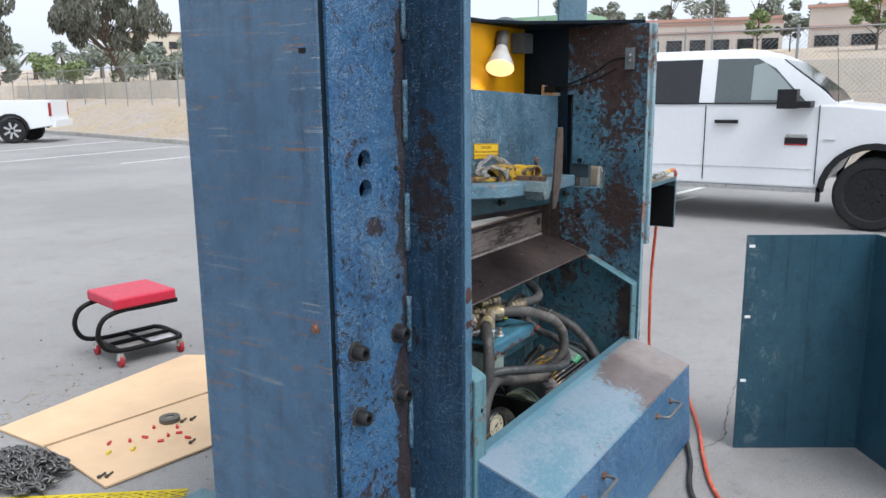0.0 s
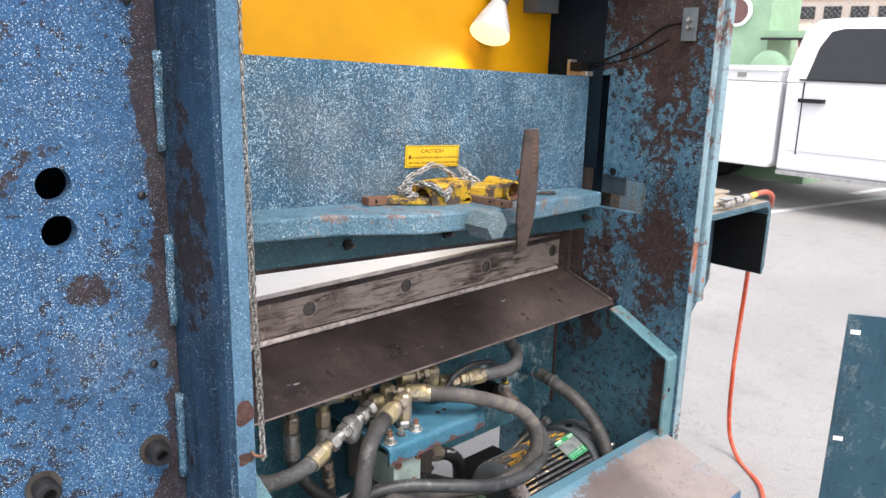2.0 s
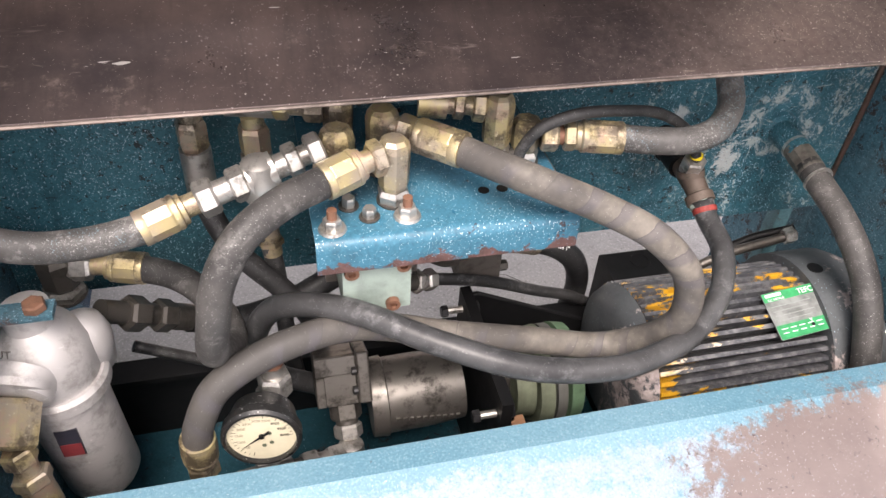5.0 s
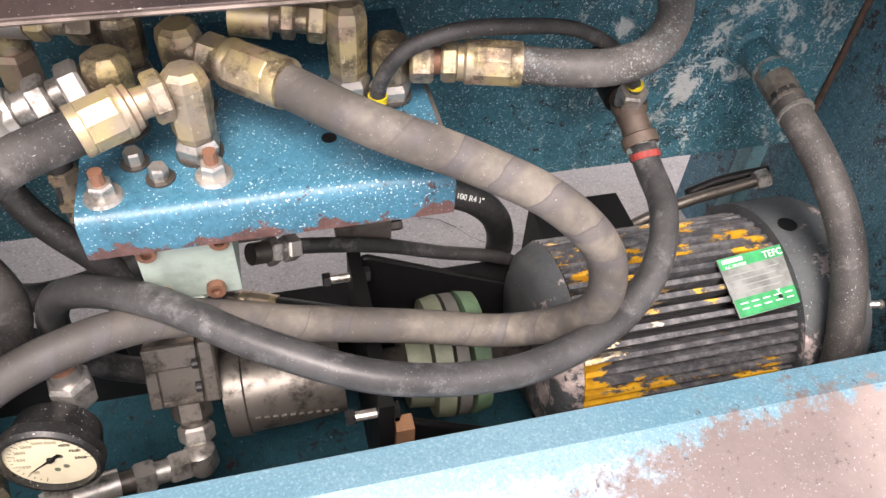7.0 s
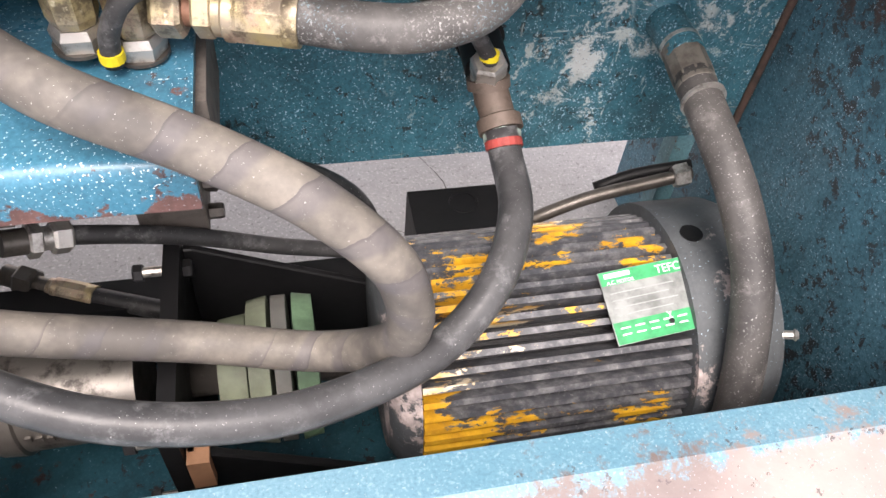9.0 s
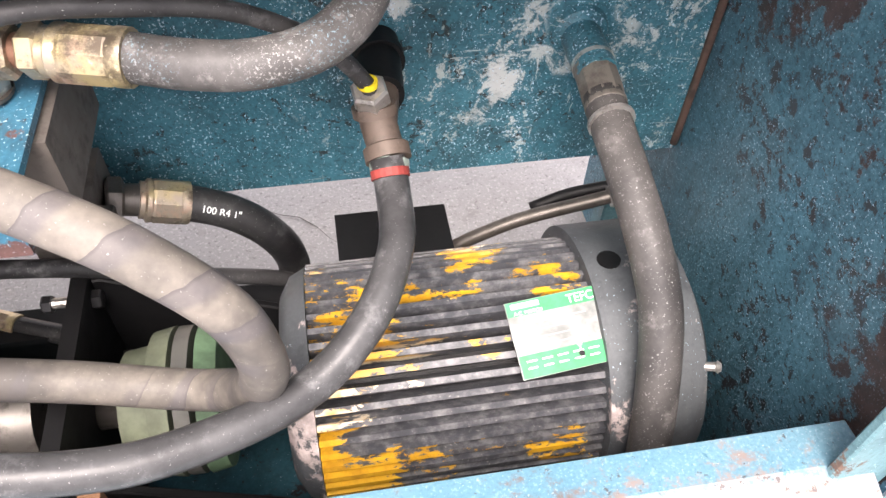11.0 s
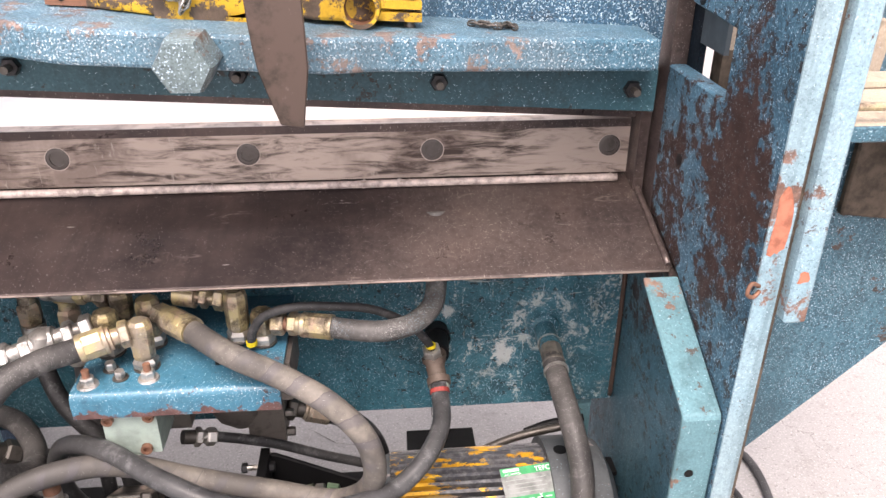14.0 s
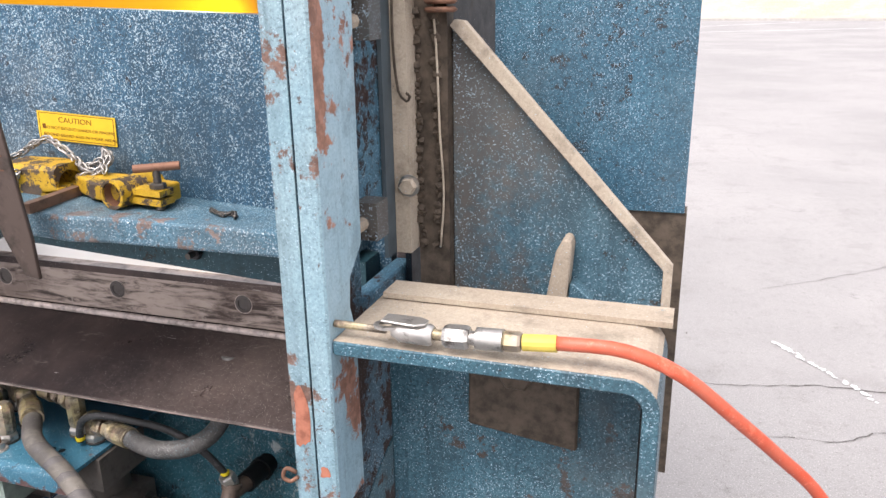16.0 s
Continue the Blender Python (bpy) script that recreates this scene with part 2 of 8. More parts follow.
def cover_mat():
    """Chalky sky blue sheet, turquoise along its rear edge, rubbed to brown and pale dust where it is stepped on; the
    pale tone also holds glare.
    """
    w = Net("chalky light blue paint", 0.30)
    w.bsdf.inputs["Specular IOR Level"].default_value = 0.85
    x, y = w.axis(0), w.axis(1)
    base = w.mix(w.step(w.noise(3, 6, 0.65), 0.3, 0.7), (0.082, 0.19, 0.25), (0.125, 0.235, 0.29))
    chalk = w.math("ADD", w.math("MULTIPLY", w.noise(4, 5, 0.6, loc=(2, 0, 5)), 0.5), w.math("MULTIPLY", w.noise(70, 6, 0.75), 0.5))
    rear = w.step(y, 1.045, 1.095, 0.0, -0.22)
    base = w.mix(w.step(w.math("ADD", chalk, rear), 0.43, 0.54, 0.0, 0.85), base, (0.22, 0.262, 0.318))
    grain = w.noise(300, 2, 0.6)
    base = w.mix(w.step(grain, 0.5, 0.30, 0.0, 0.35), base, (0.033, 0.099, 0.139))
    base = w.mix(w.step(grain, 0.55, 0.70, 0.0, 0.45), base, (0.277, 0.396, 0.436))
    rub = w.math("ADD", w.math("MULTIPLY", w.noise(3.4, 4, 0.55, loc=(1, 4, 2)), 0.45), w.math("MULTIPLY", w.noise(48, 7, 0.78), 0.55))
    rub = w.math("ADD", w.math("ADD", rub, w.step(x, 2.45, 2.95, -0.20, 0.10)), w.math("ADD", w.step(y, 0.90, 0.83, 0.0, 0.11), w.step(y, 1.03, 1.10, 0.03, -0.17)))
    tone = w.mix(w.noise(14, 7, 0.72), (0.077, 0.053, 0.048), (0.161, 0.124, 0.115))
    # pale dust towards the right end, its colour lifted to hold glare as well
    pale = w.math("ADD", w.step(x, 2.85, 3.12, -0.28, 0.16), w.noise(3.0, 5, 0.6, loc=(7, 1, 1)))
    tone = w.mix(w.step(pale, 0.40, 0.66), tone, w.mix(w.noise(20, 6, 0.7), (0.273, 0.223, 0.202), (0.205, 0.161, 0.146)))
    c = w.mix(w.step(rub, 0.49, 0.57), base, tone)
    pits = w.noise(85, 6, 0.7, loc=(4, 4, 4))
    dark = w.step(w.math("ADD", pits, w.step(rub, 0.40, 0.50, -0.06, 0.03)), 0.645, 0.665, 0.0, 0.85)
    c = w.mix(dark, c, (0.043, 0.029, 0.027))
    c = w.mix(w.step(w.noise(420, 2, 0.5, loc=(1, 1, 1)), 0.682, 0.71, 0.0, 0.7), c, (0.40, 0.43, 0.44))
    return w.done(c, rough=w.math("ADD", w.math("MULTIPLY", w.noise(20, 5), 0.4), 0.15), bump=w.math("SUBTRACT", w.noise(150, 4), dark), strength=0.3, distance=0.001)


BLUE_WING = paint("speckled blue paint", (0.021, 0.080, 0.185), (0.033, 0.120, 0.25), chips=0.572, speck=0.604, dot=370, speck_col=(0.46, 0.58, 0.67), pepper=0.5, haze=0.3, streaks=0.3, chip=(0.020, 0.013, 0.014), band=(0, 1.72, 1.80, 0.10), flakes=0.562, salt=0.7, patches=((0, 2, 1.655, 1.185, 0.07, 0.035, 0.11), (0, 2, 1.755, 0.69, 0.085, 0.10, 0.13), (0, 2, 1.775, 1.58, 0.035, 0.16, 0.10), (0, 2, 1.785, 1.25, 0.03, 0.35, 0.07), (0, 2, 1.74, 1.13, 0.06, 0.12, 0.035), (0, 2, 1.60, 0.78, 0.12, 0.25, 0.02), (0, 2, 1.765, 0.50, 0.05, 0.28, 0.11), (0, 2, 1.62, 0.45, 0.10, 0.16, 0.05)))
BLUE_BEAM = paint("speckled light blue paint", (0.026, 0.088, 0.150), (0.044, 0.125, 0.195), chips=0.655, dot=370, speck=0.575, streaks=0.35, speck_col=(0.48, 0.60, 0.66), salt=0.85, flakes=0.61, pepper=0.7, haze=0.6)
BLUE_SIDE = paint("flat grey blue paint", (0.034, 0.088, 0.166), (0.056, 0.126, 0.216), chips=0.632, speck=0.69, streaks=0.6, chip=(0.085, 0.045, 0.022), rough=0.24, salt=0.2, flakes=0.665, scratch=(0.19, 0.13, 0.09), spec=0.6, hatch=0.8, haze=0.12)
# band: dark chips get denser towards the top of the plate
BLUE_UPR = paint("mottled blue and brown paint", (0.024, 0.070, 0.108), (0.085, 0.195, 0.27), chips=0.527, speck=0.63, spec=0.2, streaks=0.5, chip=(0.026, 0.0155, 0.0135), chip_scale=11, salt=0.6, flakes=0.56, band=(2, 1.55, 1.80, 0.05), patches=((1, 2, 1.165, 1.45, 0.075, 0.5, 0.045), (1, 2, 1.17, 0.92, 0.075, 0.26, 0.075), (1, 2, 1.36, 0.9, 0.05, 0.2, 0.03)))
BLUE_EDGE = paint("pale blue edge paint", (0.205, 0.33, 0.385), (0.31, 0.415, 0.445), pepper=0.35, haze=0.25, chips=0.520, speck=0.66, streaks=0.7, chip=(0.11, 0.065, 0.05), chip_scale=4, flakes=0.655, salt=0.3)
EDGE_SIDE = paint("sky blue paint with rust blotches", (0.29, 0.44, 0.52), (0.37, 0.50, 0.56), pepper=0.2, chips=0.517, speck=0.70, streaks=0.3, chip=(0.20, 0.105, 0.075), chip_scale=5, flakes=0.69, salt=0.15, patches=((1, 2, 1.12, 1.60, 0.05, 0.07, 0.07), (1, 2, 1.06, 1.53, 0.02, 0.14, 0.07)))
TEAL_RAIL = paint("pale teal paint", (0.085, 0.19, 0.22), (0.125, 0.235, 0.26), chips=0.548, speck=0.7, streaks=0.6, chip=(0.10, 0.065, 0.05), chip_scale=5, flakes=0.63, salt=0.3)
TEAL_TANK = paint("dark teal paint", (0.026, 0.112, 0.148), (0.046, 0.162, 0.205), chips=0.62, pepper=0.5, dot=380, speck=0.625, streaks=0.4, chip=(0.025, 0.022, 0.02), rough=0.35, scuff=(0, 2.75, 3.45), flakes=0.60, ring=(3.131, 0.565, 0.055), smudge=0.45, blots=((3.045, 0.495, 0.030), (3.030, 0.450, 0.022), (3.205, 0.535, 0.016), (2.935, 0.60, 0.020), (3.075, 0.56, 0.012)))
TEAL_WALL = paint("teal paint with rust", (0.030, 0.104, 0.145), (0.066, 0.168, 0.215), patches=((1, 2, 1.13, 0.56, 0.045, 0.14, 0.10), (1, 2, 1.42, 0.74, 0.02, 0.06, 0.08)), chips=0.59, speck=0.635, streaks=0.4, chip=(0.034, 0.02, 0.018), flakes=0.575, salt=0.6, band=(1, 1.26, 1.10, 0.10), haze=0.4, dot=380, pepper=0.4)
BLUE_MANI = paint("glossy sky blue paint", (0.030, 0.125, 0.19), (0.044, 0.155, 0.222), chips=0.605, speck=0.648, dot=400, speck_col=(0.50, 0.62, 0.66), streaks=0.15, chip=(0.065, 0.035, 0.032), rough=0.3, salt=0.3, flakes=0.64, band=(2, 0.634, 0.606, 0.10))
BLUE_COVER = cover_mat()
BLUE_FRONT = paint("speckled mid blue paint", (0.03, 0.11, 0.235), (0.045, 0.145, 0.27), chips=0.66, speck=0.60, dot=370, pepper=0.6, streaks=0.2, salt=0.6)
# navy base is darkened further to hold the shade of the recess beside the wing
LEFT_NAVY = paint("navy blue paint with dark runs and recess shade", (0.008, 0.027, 0.056), (0.018, 0.052, 0.098), chips=0.585, spec=0.25, patches=((1, 2, 1.20, 1.30, 0.085, 0.24, 0.12), (1, 2, 1.12, 1.18, 0.04, 0.09, 0.06), (1, 2, 1.24, 1.62, 0.03, 0.14, 0.05), (1, 2, 1.25, 0.8, 0.02, 0.4, 0.04)), speck=0.65, streaks=0.8, chip=(0.013, 0.010, 0.012), salt=0.5, flakes=0.62)
EDGE_MID = paint("mid blue edge paint", (0.060, 0.135, 0.215), (0.088, 0.175, 0.255), chips=0.60, speck=0.64, streaks=0.4, chip=(0.05, 0.03, 0.026), salt=0.5, flakes=0.66)
HOLD_BLUE = paint("rubbed light blue paint", (0.050, 0.138, 0.20), (0.090, 0.188, 0.25), speck_col=(0.50, 0.60, 0.65), chips=0.545, dot=370, speck=0.59, streaks=0.4, chip=(0.13, 0.092, 0.078), chip_scale=3.5, salt=0.7, flakes=0.63, pepper=0.6, haze=0.45)
BLUE_WINGR = paint("weathered blue paint", (0.036, 0.108, 0.150), (0.072, 0.158, 0.196), chips=0.6, dot=380, speck=0.612, streaks=0.7, chip=(0.05, 0.036, 0.03), salt=0.6, flakes=0.635, pepper=0.5, haze=0.75)
REAR_BLUE = paint("deep speckled blue paint", (0.034, 0.110, 0.170), (0.062, 0.160, 0.225), chips=0.63, dot=380, pepper=0.6, haze=0.5, speck=0.592, streaks=0.6, chip=(0.04, 0.03, 0.026), salt=0.6, flakes=0.62, speck_col=(0.34, 0.46, 0.56))
WING_DIRT = paint("blue paint under greasy dust", (0.056, 0.128, 0.172), (0.092, 0.168, 0.205), chips=0.64, speck=0.62, dot=380, streaks=0.6, chip=(0.05, 0.038, 0.03), salt=0.5, flakes=0.64, haze=0.6, bare=(0, 3.92, 3.36, (0.125, 0.110, 0.096)))
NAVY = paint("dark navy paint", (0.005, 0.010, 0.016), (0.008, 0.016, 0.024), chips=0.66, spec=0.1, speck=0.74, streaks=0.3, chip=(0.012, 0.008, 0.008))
DOOR_BLUE = paint("dark slate blue paint", (0.020, 0.062, 0.094), (0.029, 0.082, 0.116), chips=0.68, speck=0.72, streaks=0.6, chip=(0.06, 0.04, 0.028), rough=0.32, salt=0.15, flakes=0.70, scuff=(0, 3.26, 3.42), scuff_gain=0.16)
GREASE = plain("brown grease and dust", (0.105, 0.082, 0.062), 0.7, vary=0.6, scale=40, bump=0.6)
DUSTY = paint("dust covered paint", (0.37, 0.305, 0.235), (0.48, 0.415, 0.33), chips=0.66, speck=0.70, streaks=0.0, chip=(0.10, 0.16, 0.19), rough=0.75, salt=0.2, flakes=0.68)


def mill_mat():
    """Hot rolled plate: brown black scale, wiped streaks, rust haze, pale specks and scuffs."""
    w = Net("dark mill steel", 0.36, 0.6)
    c = w.mix(w.step(w.noise(5, 7, 0.65), 0.35, 0.7), (0.042, 0.033, 0.034), (0.094, 0.069, 0.064))
    c = w.mix(w.step(w.noise(1.6, 4, 0.6, loc=(2, 2, 0)), 0.48, 0.72, 0, 0.7), c, (0.207, 0.140, 0.116))
    wipe = w.noise(1.0, 6, 0.7, co=w.stretch((34, 3, 3)), dist=0.5)
    c = w.mix(w.step(wipe, 0.45, 0.70, 0, 0.55), c, (0.043, 0.034, 0.033))
    c = w.mix(w.step(w.noise(7, 8, 0.8, loc=(1, 5, 1)), 0.58, 0.70, 0, 0.45), c, (0.268, 0.213, 0.183))
    c = w.mix(w.math("MULTIPLY", w.step(w.noise(330, 2, 0.5), 0.69, 0.73, 0, 0.8), w.step(w.noise(4, 4, loc=(8, 0, 3)), 0.50, 0.62)), c, (0.600, 0.561, 0.512))
    s = w.noise(1.0, 5, 0.7, co=w.stretch((6, 30, 60)), dist=0.8)
    c = w.mix(w.step(s, 0.63, 0.70, 0, 0.45), c, (0.293, 0.244, 0.220))
    nick = w.noise(1.0, 3, 0.5, co=w.stretch((14, 70, 90), loc=(3, 1, 2)), dist=0.4)
    c = w.mix(w.step(nick, 0.735, 0.75, 0, 0.9), c, (0.512, 0.488, 0.464))
    lie = w.math("ADD", w.step(w.axis(0), 2.45, 3.10, -0.06, 0.10), w.math("ADD", w.math("MULTIPLY", w.noise(2.5, 5, 0.6, loc=(4, 0, 2)), 0.55), w.math("MULTIPLY", w.noise(90, 6, 0.75, loc=(1, 1, 0)), 0.45)))
    c = w.mix(w.step(lie, 0.44, 0.74, 0.0, 0.42), c, (0.20, 0.155, 0.135))
    c = w.mix(w.step(w.math("ADD", w.noise(430, 2, 0.5, loc=(2, 7, 1)), w.step(lie, 0.42, 0.66, -0.03, 0.03)), 0.685, 0.72, 0.0, 0.8), c, (0.46, 0.42, 0.38))
    r = w.math("ADD", w.math("MULTIPLY", w.noise(8, 7, 0.75), 0.42), 0.12)
    dull = w.step(lie, 0.44, 0.72, 0.6, 0.35)
    return w.done(c, rough=r, bump=w.noise(120, 5), strength=0.2, distance=0.001, metal=dull)


def fit_mat():
    """Old yellow zinc plating: olive gold, rubbed pinkish and grey, black oil in the low spots."""
    w = Net("worn yellow zinc fitting", 0.38, 0.55)
    c = w.mix(w.step(w.noise(18, 5, 0.6), 0.38, 0.62), (0.44, 0.36, 0.19), (0.33, 0.28, 0.22))
    c = w.mix(w.step(w.noise(26, 6, 0.7, loc=(3, 1, 0)), 0.52, 0.62, 0, 0.8), c, (0.40, 0.28, 0.21))
    c = w.mix(w.step(w.noise(15, 8, 0.75, loc=(0, 6, 0)), 0.47, 0.60, 0, 0.85), c, (0.075, 0.058, 0.042))
    c = w.mix(w.step(w.noise(160, 4, 0.6), 0.62, 0.72, 0, 0.6), c, (0.68, 0.60, 0.42))
    return w.done(c, rough=w.math("ADD", w.math("MULTIPLY", w.noise(45, 6, 0.7), 0.5), 0.14), bump=w.noise(110, 6), strength=0.25, distance=0.001)


MILL = mill_mat()
ZINC = metal("zinc plated steel", (0.50, 0.48, 0.45), 0.34, 0.8, 0.8, dirt_col=(0.06, 0.05, 0.04))
BRASSY = fit_mat()
DARKFIT = metal("dark oily fitting", (0.10, 0.09, 0.08), 0.4, 0.5, 0.6)
RUSTY = metal("rusty bolt", (0.22, 0.11, 0.07), 0.6, 0.5, 0.4)
BLACKOX = metal("black oxide bolt", (0.035, 0.035, 0.037), 0.4, 0.3, 0.6)
IRON = metal("oily cast iron", (0.150, 0.138, 0.125), 0.42, 0.9, 0.75, dirt_col=(0.02, 0.017, 0.015))
ALU = metal("dirty cast aluminium", (0.46, 0.44, 0.43), 0.5, 0.55, 0.35, dirt_col=(0.13, 0.115, 0.10), scale=22)
SAGE = plain("pale sage green paint", (0.30, 0.37, 0.33), 0.45, vary=0.4)
OLIVE = plain("olive rubber", (0.16, 0.18, 0.125), 0.5, vary=0.4)
CHROME = metal("bright link chain", (0.62, 0.61, 0.58), 0.3, 0.5, 0.95, scale=60)
CHAIN_ST = metal("dull steel chain", (0.42, 0.40, 0.375), 0.4, 0.7, 0.8, scale=60)
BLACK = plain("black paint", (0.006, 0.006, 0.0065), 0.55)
YELLOW = plain("yellow panel paint", (0.58, 0.268, 0.001), 0.5, vary=0.12, scale=5)
YELLOW_CLAMP = paint("worn yellow paint", (0.46, 0.27, 0.014), (0.56, 0.35, 0.03), chips=0.518, speck=0.8, streaks=0, chip=(0.05, 0.035, 0.025), chip_scale=8, salt=0.1, flakes=0.60)
WHITE = plain("white paint", (0.8, 0.8, 0.8), 0.35, vary=0.06)
GLASS_DARK = plain("tinted glass", (0.02, 0.022, 0.025), 0.06, vary=0.1, bump=0.0)
CONC = plain("concrete", (0.42, 0.40, 0.37), 0.85, vary=0.25, scale=4, bump=0.3)


def blade_mat():
    w = Net("smeared knife steel", 0.45, 0.45)
    s = w.noise(1.0, 7, 0.7, co=w.stretch((9, 9, 60)), dist=0.8)
    big = w.noise(5, 4)
    c = w.mix(w.step(w.math("ADD", w.math("MULTIPLY", s, 0.7), w.math("MULTIPLY", big, 0.3)), 0.45, 0.62), (0.43, 0.355, 0.31), (0.050, 0.037, 0.032))
    c = w.mix(w.step(w.noise(3.5, 6, 0.65, loc=(2, 0, 5)), 0.52, 0.68, 0.0, 0.6), c, (0.070, 0.045, 0.037))
    c = w.mix(w.step(w.noise(1.0, 5, 0.7, co=w.stretch((60, 9, 14)), dist=0.6), 0.60, 0.68, 0.0, 0.6), c, (0.42, 0.37, 0.33))
    return w.done(c, rough=w.math("ADD", w.math("MULTIPLY", w.noise(18, 6, 0.7), 0.4), 0.22), bump=s, strength=0.15)


def hose_mat(name, c1, c2, bands=False, spray=0.0, gloss=0.42, fleck=0.70):
    """Rubber hose: dark cover, dust and scuffs in patches, flecks; bands: wound cloth tape; spray: blue and white overspray."""
    w = Net(name, gloss)
    w.bsdf.inputs["Specular IOR Level"].default_value = 0.33
    uv = w.tc.outputs["UV"]
    c = w.mix(w.step(w.noise(9, 7, 0.7), 0.36, 0.68), c1, c2)
    h = w.noise(120, 4)
    if bands:
        wob = w.math("MULTIPLY", w.noise(14, 3), 0.5)
        u = w.math("ADD", w.math("ADD", w.math("MULTIPLY", w.axis(0, uv), 21.0), w.axis(1, uv)), wob)
        saw = w.math("FRACT", u)
        where = w.step(w.noise(6, 3, loc=(5, 2, 2)), 0.40, 0.60)
        edge = w.math("MULTIPLY", w.step(saw, 0.07, 0.01, 0.0, 0.45), where)
        wide = w.math("MULTIPLY", w.step(saw, 0.42, 0.25, 0.0, 0.5), w.step(w.noise(7, 3, loc=(1, 8, 3)), 0.50, 0.62))
        c = w.mix(w.step(w.noise(6, 5, 0.65, loc=(2, 2, 2)), 0.43, 0.60, 0, 0.8), c, (0.052, 0.048, 0.046))
        # tape colour gets darker towards low x, the gauge end
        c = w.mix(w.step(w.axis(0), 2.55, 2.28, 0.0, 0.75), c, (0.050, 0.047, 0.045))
        c = w.mix(wide, c, (0.075, 0.07, 0.08))
        c = w.mix(edge, c, (0.05, 0.045, 0.045))
        h = w.math("ADD", w.math("MULTIPLY", saw, 0.8), w.math("MULTIPLY", h, 0.4))
    else:
        c = w.mix(w.step(w.noise(24, 8, 0.75, loc=(1, 3, 6)), 0.52, 0.66, 0, 0.6), c, tuple(2.0 * v + 0.02 for v in c2))
    if spray:
        m = w.math("MULTIPLY", w.step(w.noise(10, 4, loc=(6, 0, 0)), 0.46, 0.60), w.step(w.noise(420, 4, 0.7), 0.55, 0.64))
        c = w.mix(w.math("MULTIPLY", m, spray), c, w.mix(w.step(w.noise(30, 3), 0.45, 0.55), (0.42, 0.42, 0.40), (0.20, 0.34, 0.40)))
    c = w.mix(w.step(w.noise(520, 2), fleck, fleck + 0.03, 0, 0.6), c, (0.42, 0.42, 0.40))
    r = w.math("ADD", w.math("MULTIPLY", w.noise(22, 6, 0.7), 0.4), gloss - 0.2)
    return w.done(c, rough=r, bump=h, strength=0.3, distance=0.0015)


KNIFE = blade_mat()
SCREW = metal("greased screw steel", (0.095, 0.084, 0.078), 0.5, 0.5, 0.4)
RUBBED = metal("rubbed countersink rim", (0.46, 0.39, 0.35), 0.45, 0.3, 0.3)
HOSE = hose_mat("grey rubber hose", (0.019, 0.019, 0.020), (0.050, 0.049, 0.049), gloss=0.52)
HOSE_DUST = hose_mat("dusty grey rubber hose", (0.026, 0.025, 0.025), (0.068, 0.064, 0.061), gloss=0.55, fleck=0.665)
HOSE_SPRAY = hose_mat("grey rubber hose with overspray", (0.045, 0.043, 0.042), (0.105, 0.100, 0.096), spray=0.5, gloss=0.52)
HOSE_GLOSS = hose_mat("smooth black rubber hose", (0.026, 0.026, 0.027), (0.060, 0.060, 0.061), gloss=0.37)
HOSE_TAPE = hose_mat("cloth wrapped hose", (0.100, 0.090, 0.080), (0.200, 0.178, 0.152), True, gloss=0.6)
HOSE_BLACK = hose_mat("black rubber hose", (0.010, 0.010, 0.011), (0.026, 0.026, 0.026), gloss=0.5)
HOSE_RED = hose_mat("orange red air hose", (0.54, 0.075, 0.032), (0.50, 0.125, 0.075), gloss=0.45)
DUSTIRON = metal("dusty brown casting", (0.12, 0.105, 0.093), 0.6, 0.6, 0.25, dirt_col=(0.04, 0.034, 0.03))
TRAY = paint("oily dark teal paint", (0.012, 0.050, 0.068), (0.020, 0.074, 0.096), chips=0.585, speck=0.72, streaks=0.3, rough=0.35, salt=0.2, spec=0.2)
HOLDER = paint("oily dark teal steel", (0.016, 0.055, 0.072), (0.026, 0.082, 0.10), chips=0.62, speck=0.68, streaks=0.4, chip=(0.03, 0.024, 0.02))


# ---- mesh helpers ----
def thing(name, label, category, base=(0, 0, 0), group="", kind=""):
    """An Empty at the base of a thing that carries its parts."""
    ob = new(name)
    ob.location = base
    ob.empty_display_size = 0.05
    return tagged(ob, label, category, group, kind)


def part(name, bm, material, parent=None, label="", smooth=False, bevel=0.0, seg=1):
    """Links a bmesh, given in world metres, as one mesh object under a thing or a part."""
    if bevel:
        edges = [e for e in bm.edges if len(e.link_faces) == 2 and e.calc_face_angle(0) > 0.5]
        bmesh.ops.bevel(bm, geom=edges, offset=bevel, segments=seg, affect="EDGES", profile=0.5, clamp_overlap=True)
    me = bpy.data.meshes.new(name)
    bm.to_mesh(me)
    bm.free()
    for m in material if isinstance(material, (list, tuple)) else [material]:
        me.materials.append(m)
    if smooth:
        me.shade_smooth() if smooth is True else me.set_sharp_from_angle(angle=radians(smooth))
    ob = new(name, me)
    if parent:
        ob.parent = parent
        at = Vector((0, 0, 0)) if parent.parent else Vector(parent.location)
        ob.matrix_parent_inverse = Matrix.Translation(-at)
    if label:
        ob["label"] = label
    return ob


def nb():
    return bmesh.new()


def box(x0, x1, y0, y1, z0, z1, bm=None):
    bm = bm or nb()
    v = [bm.verts.new((x, y, z)) for x in (x0, x1) for y in (y0, y1) for z in (z0, z1)]
    for f in ((0, 1, 3, 2), (4, 6, 7, 5), (0, 4, 5, 1), (2, 3, 7, 6), (0, 2, 6, 4), (1, 5, 7, 3)):
        bm.faces.new([v[k] for k in f])
    return bm


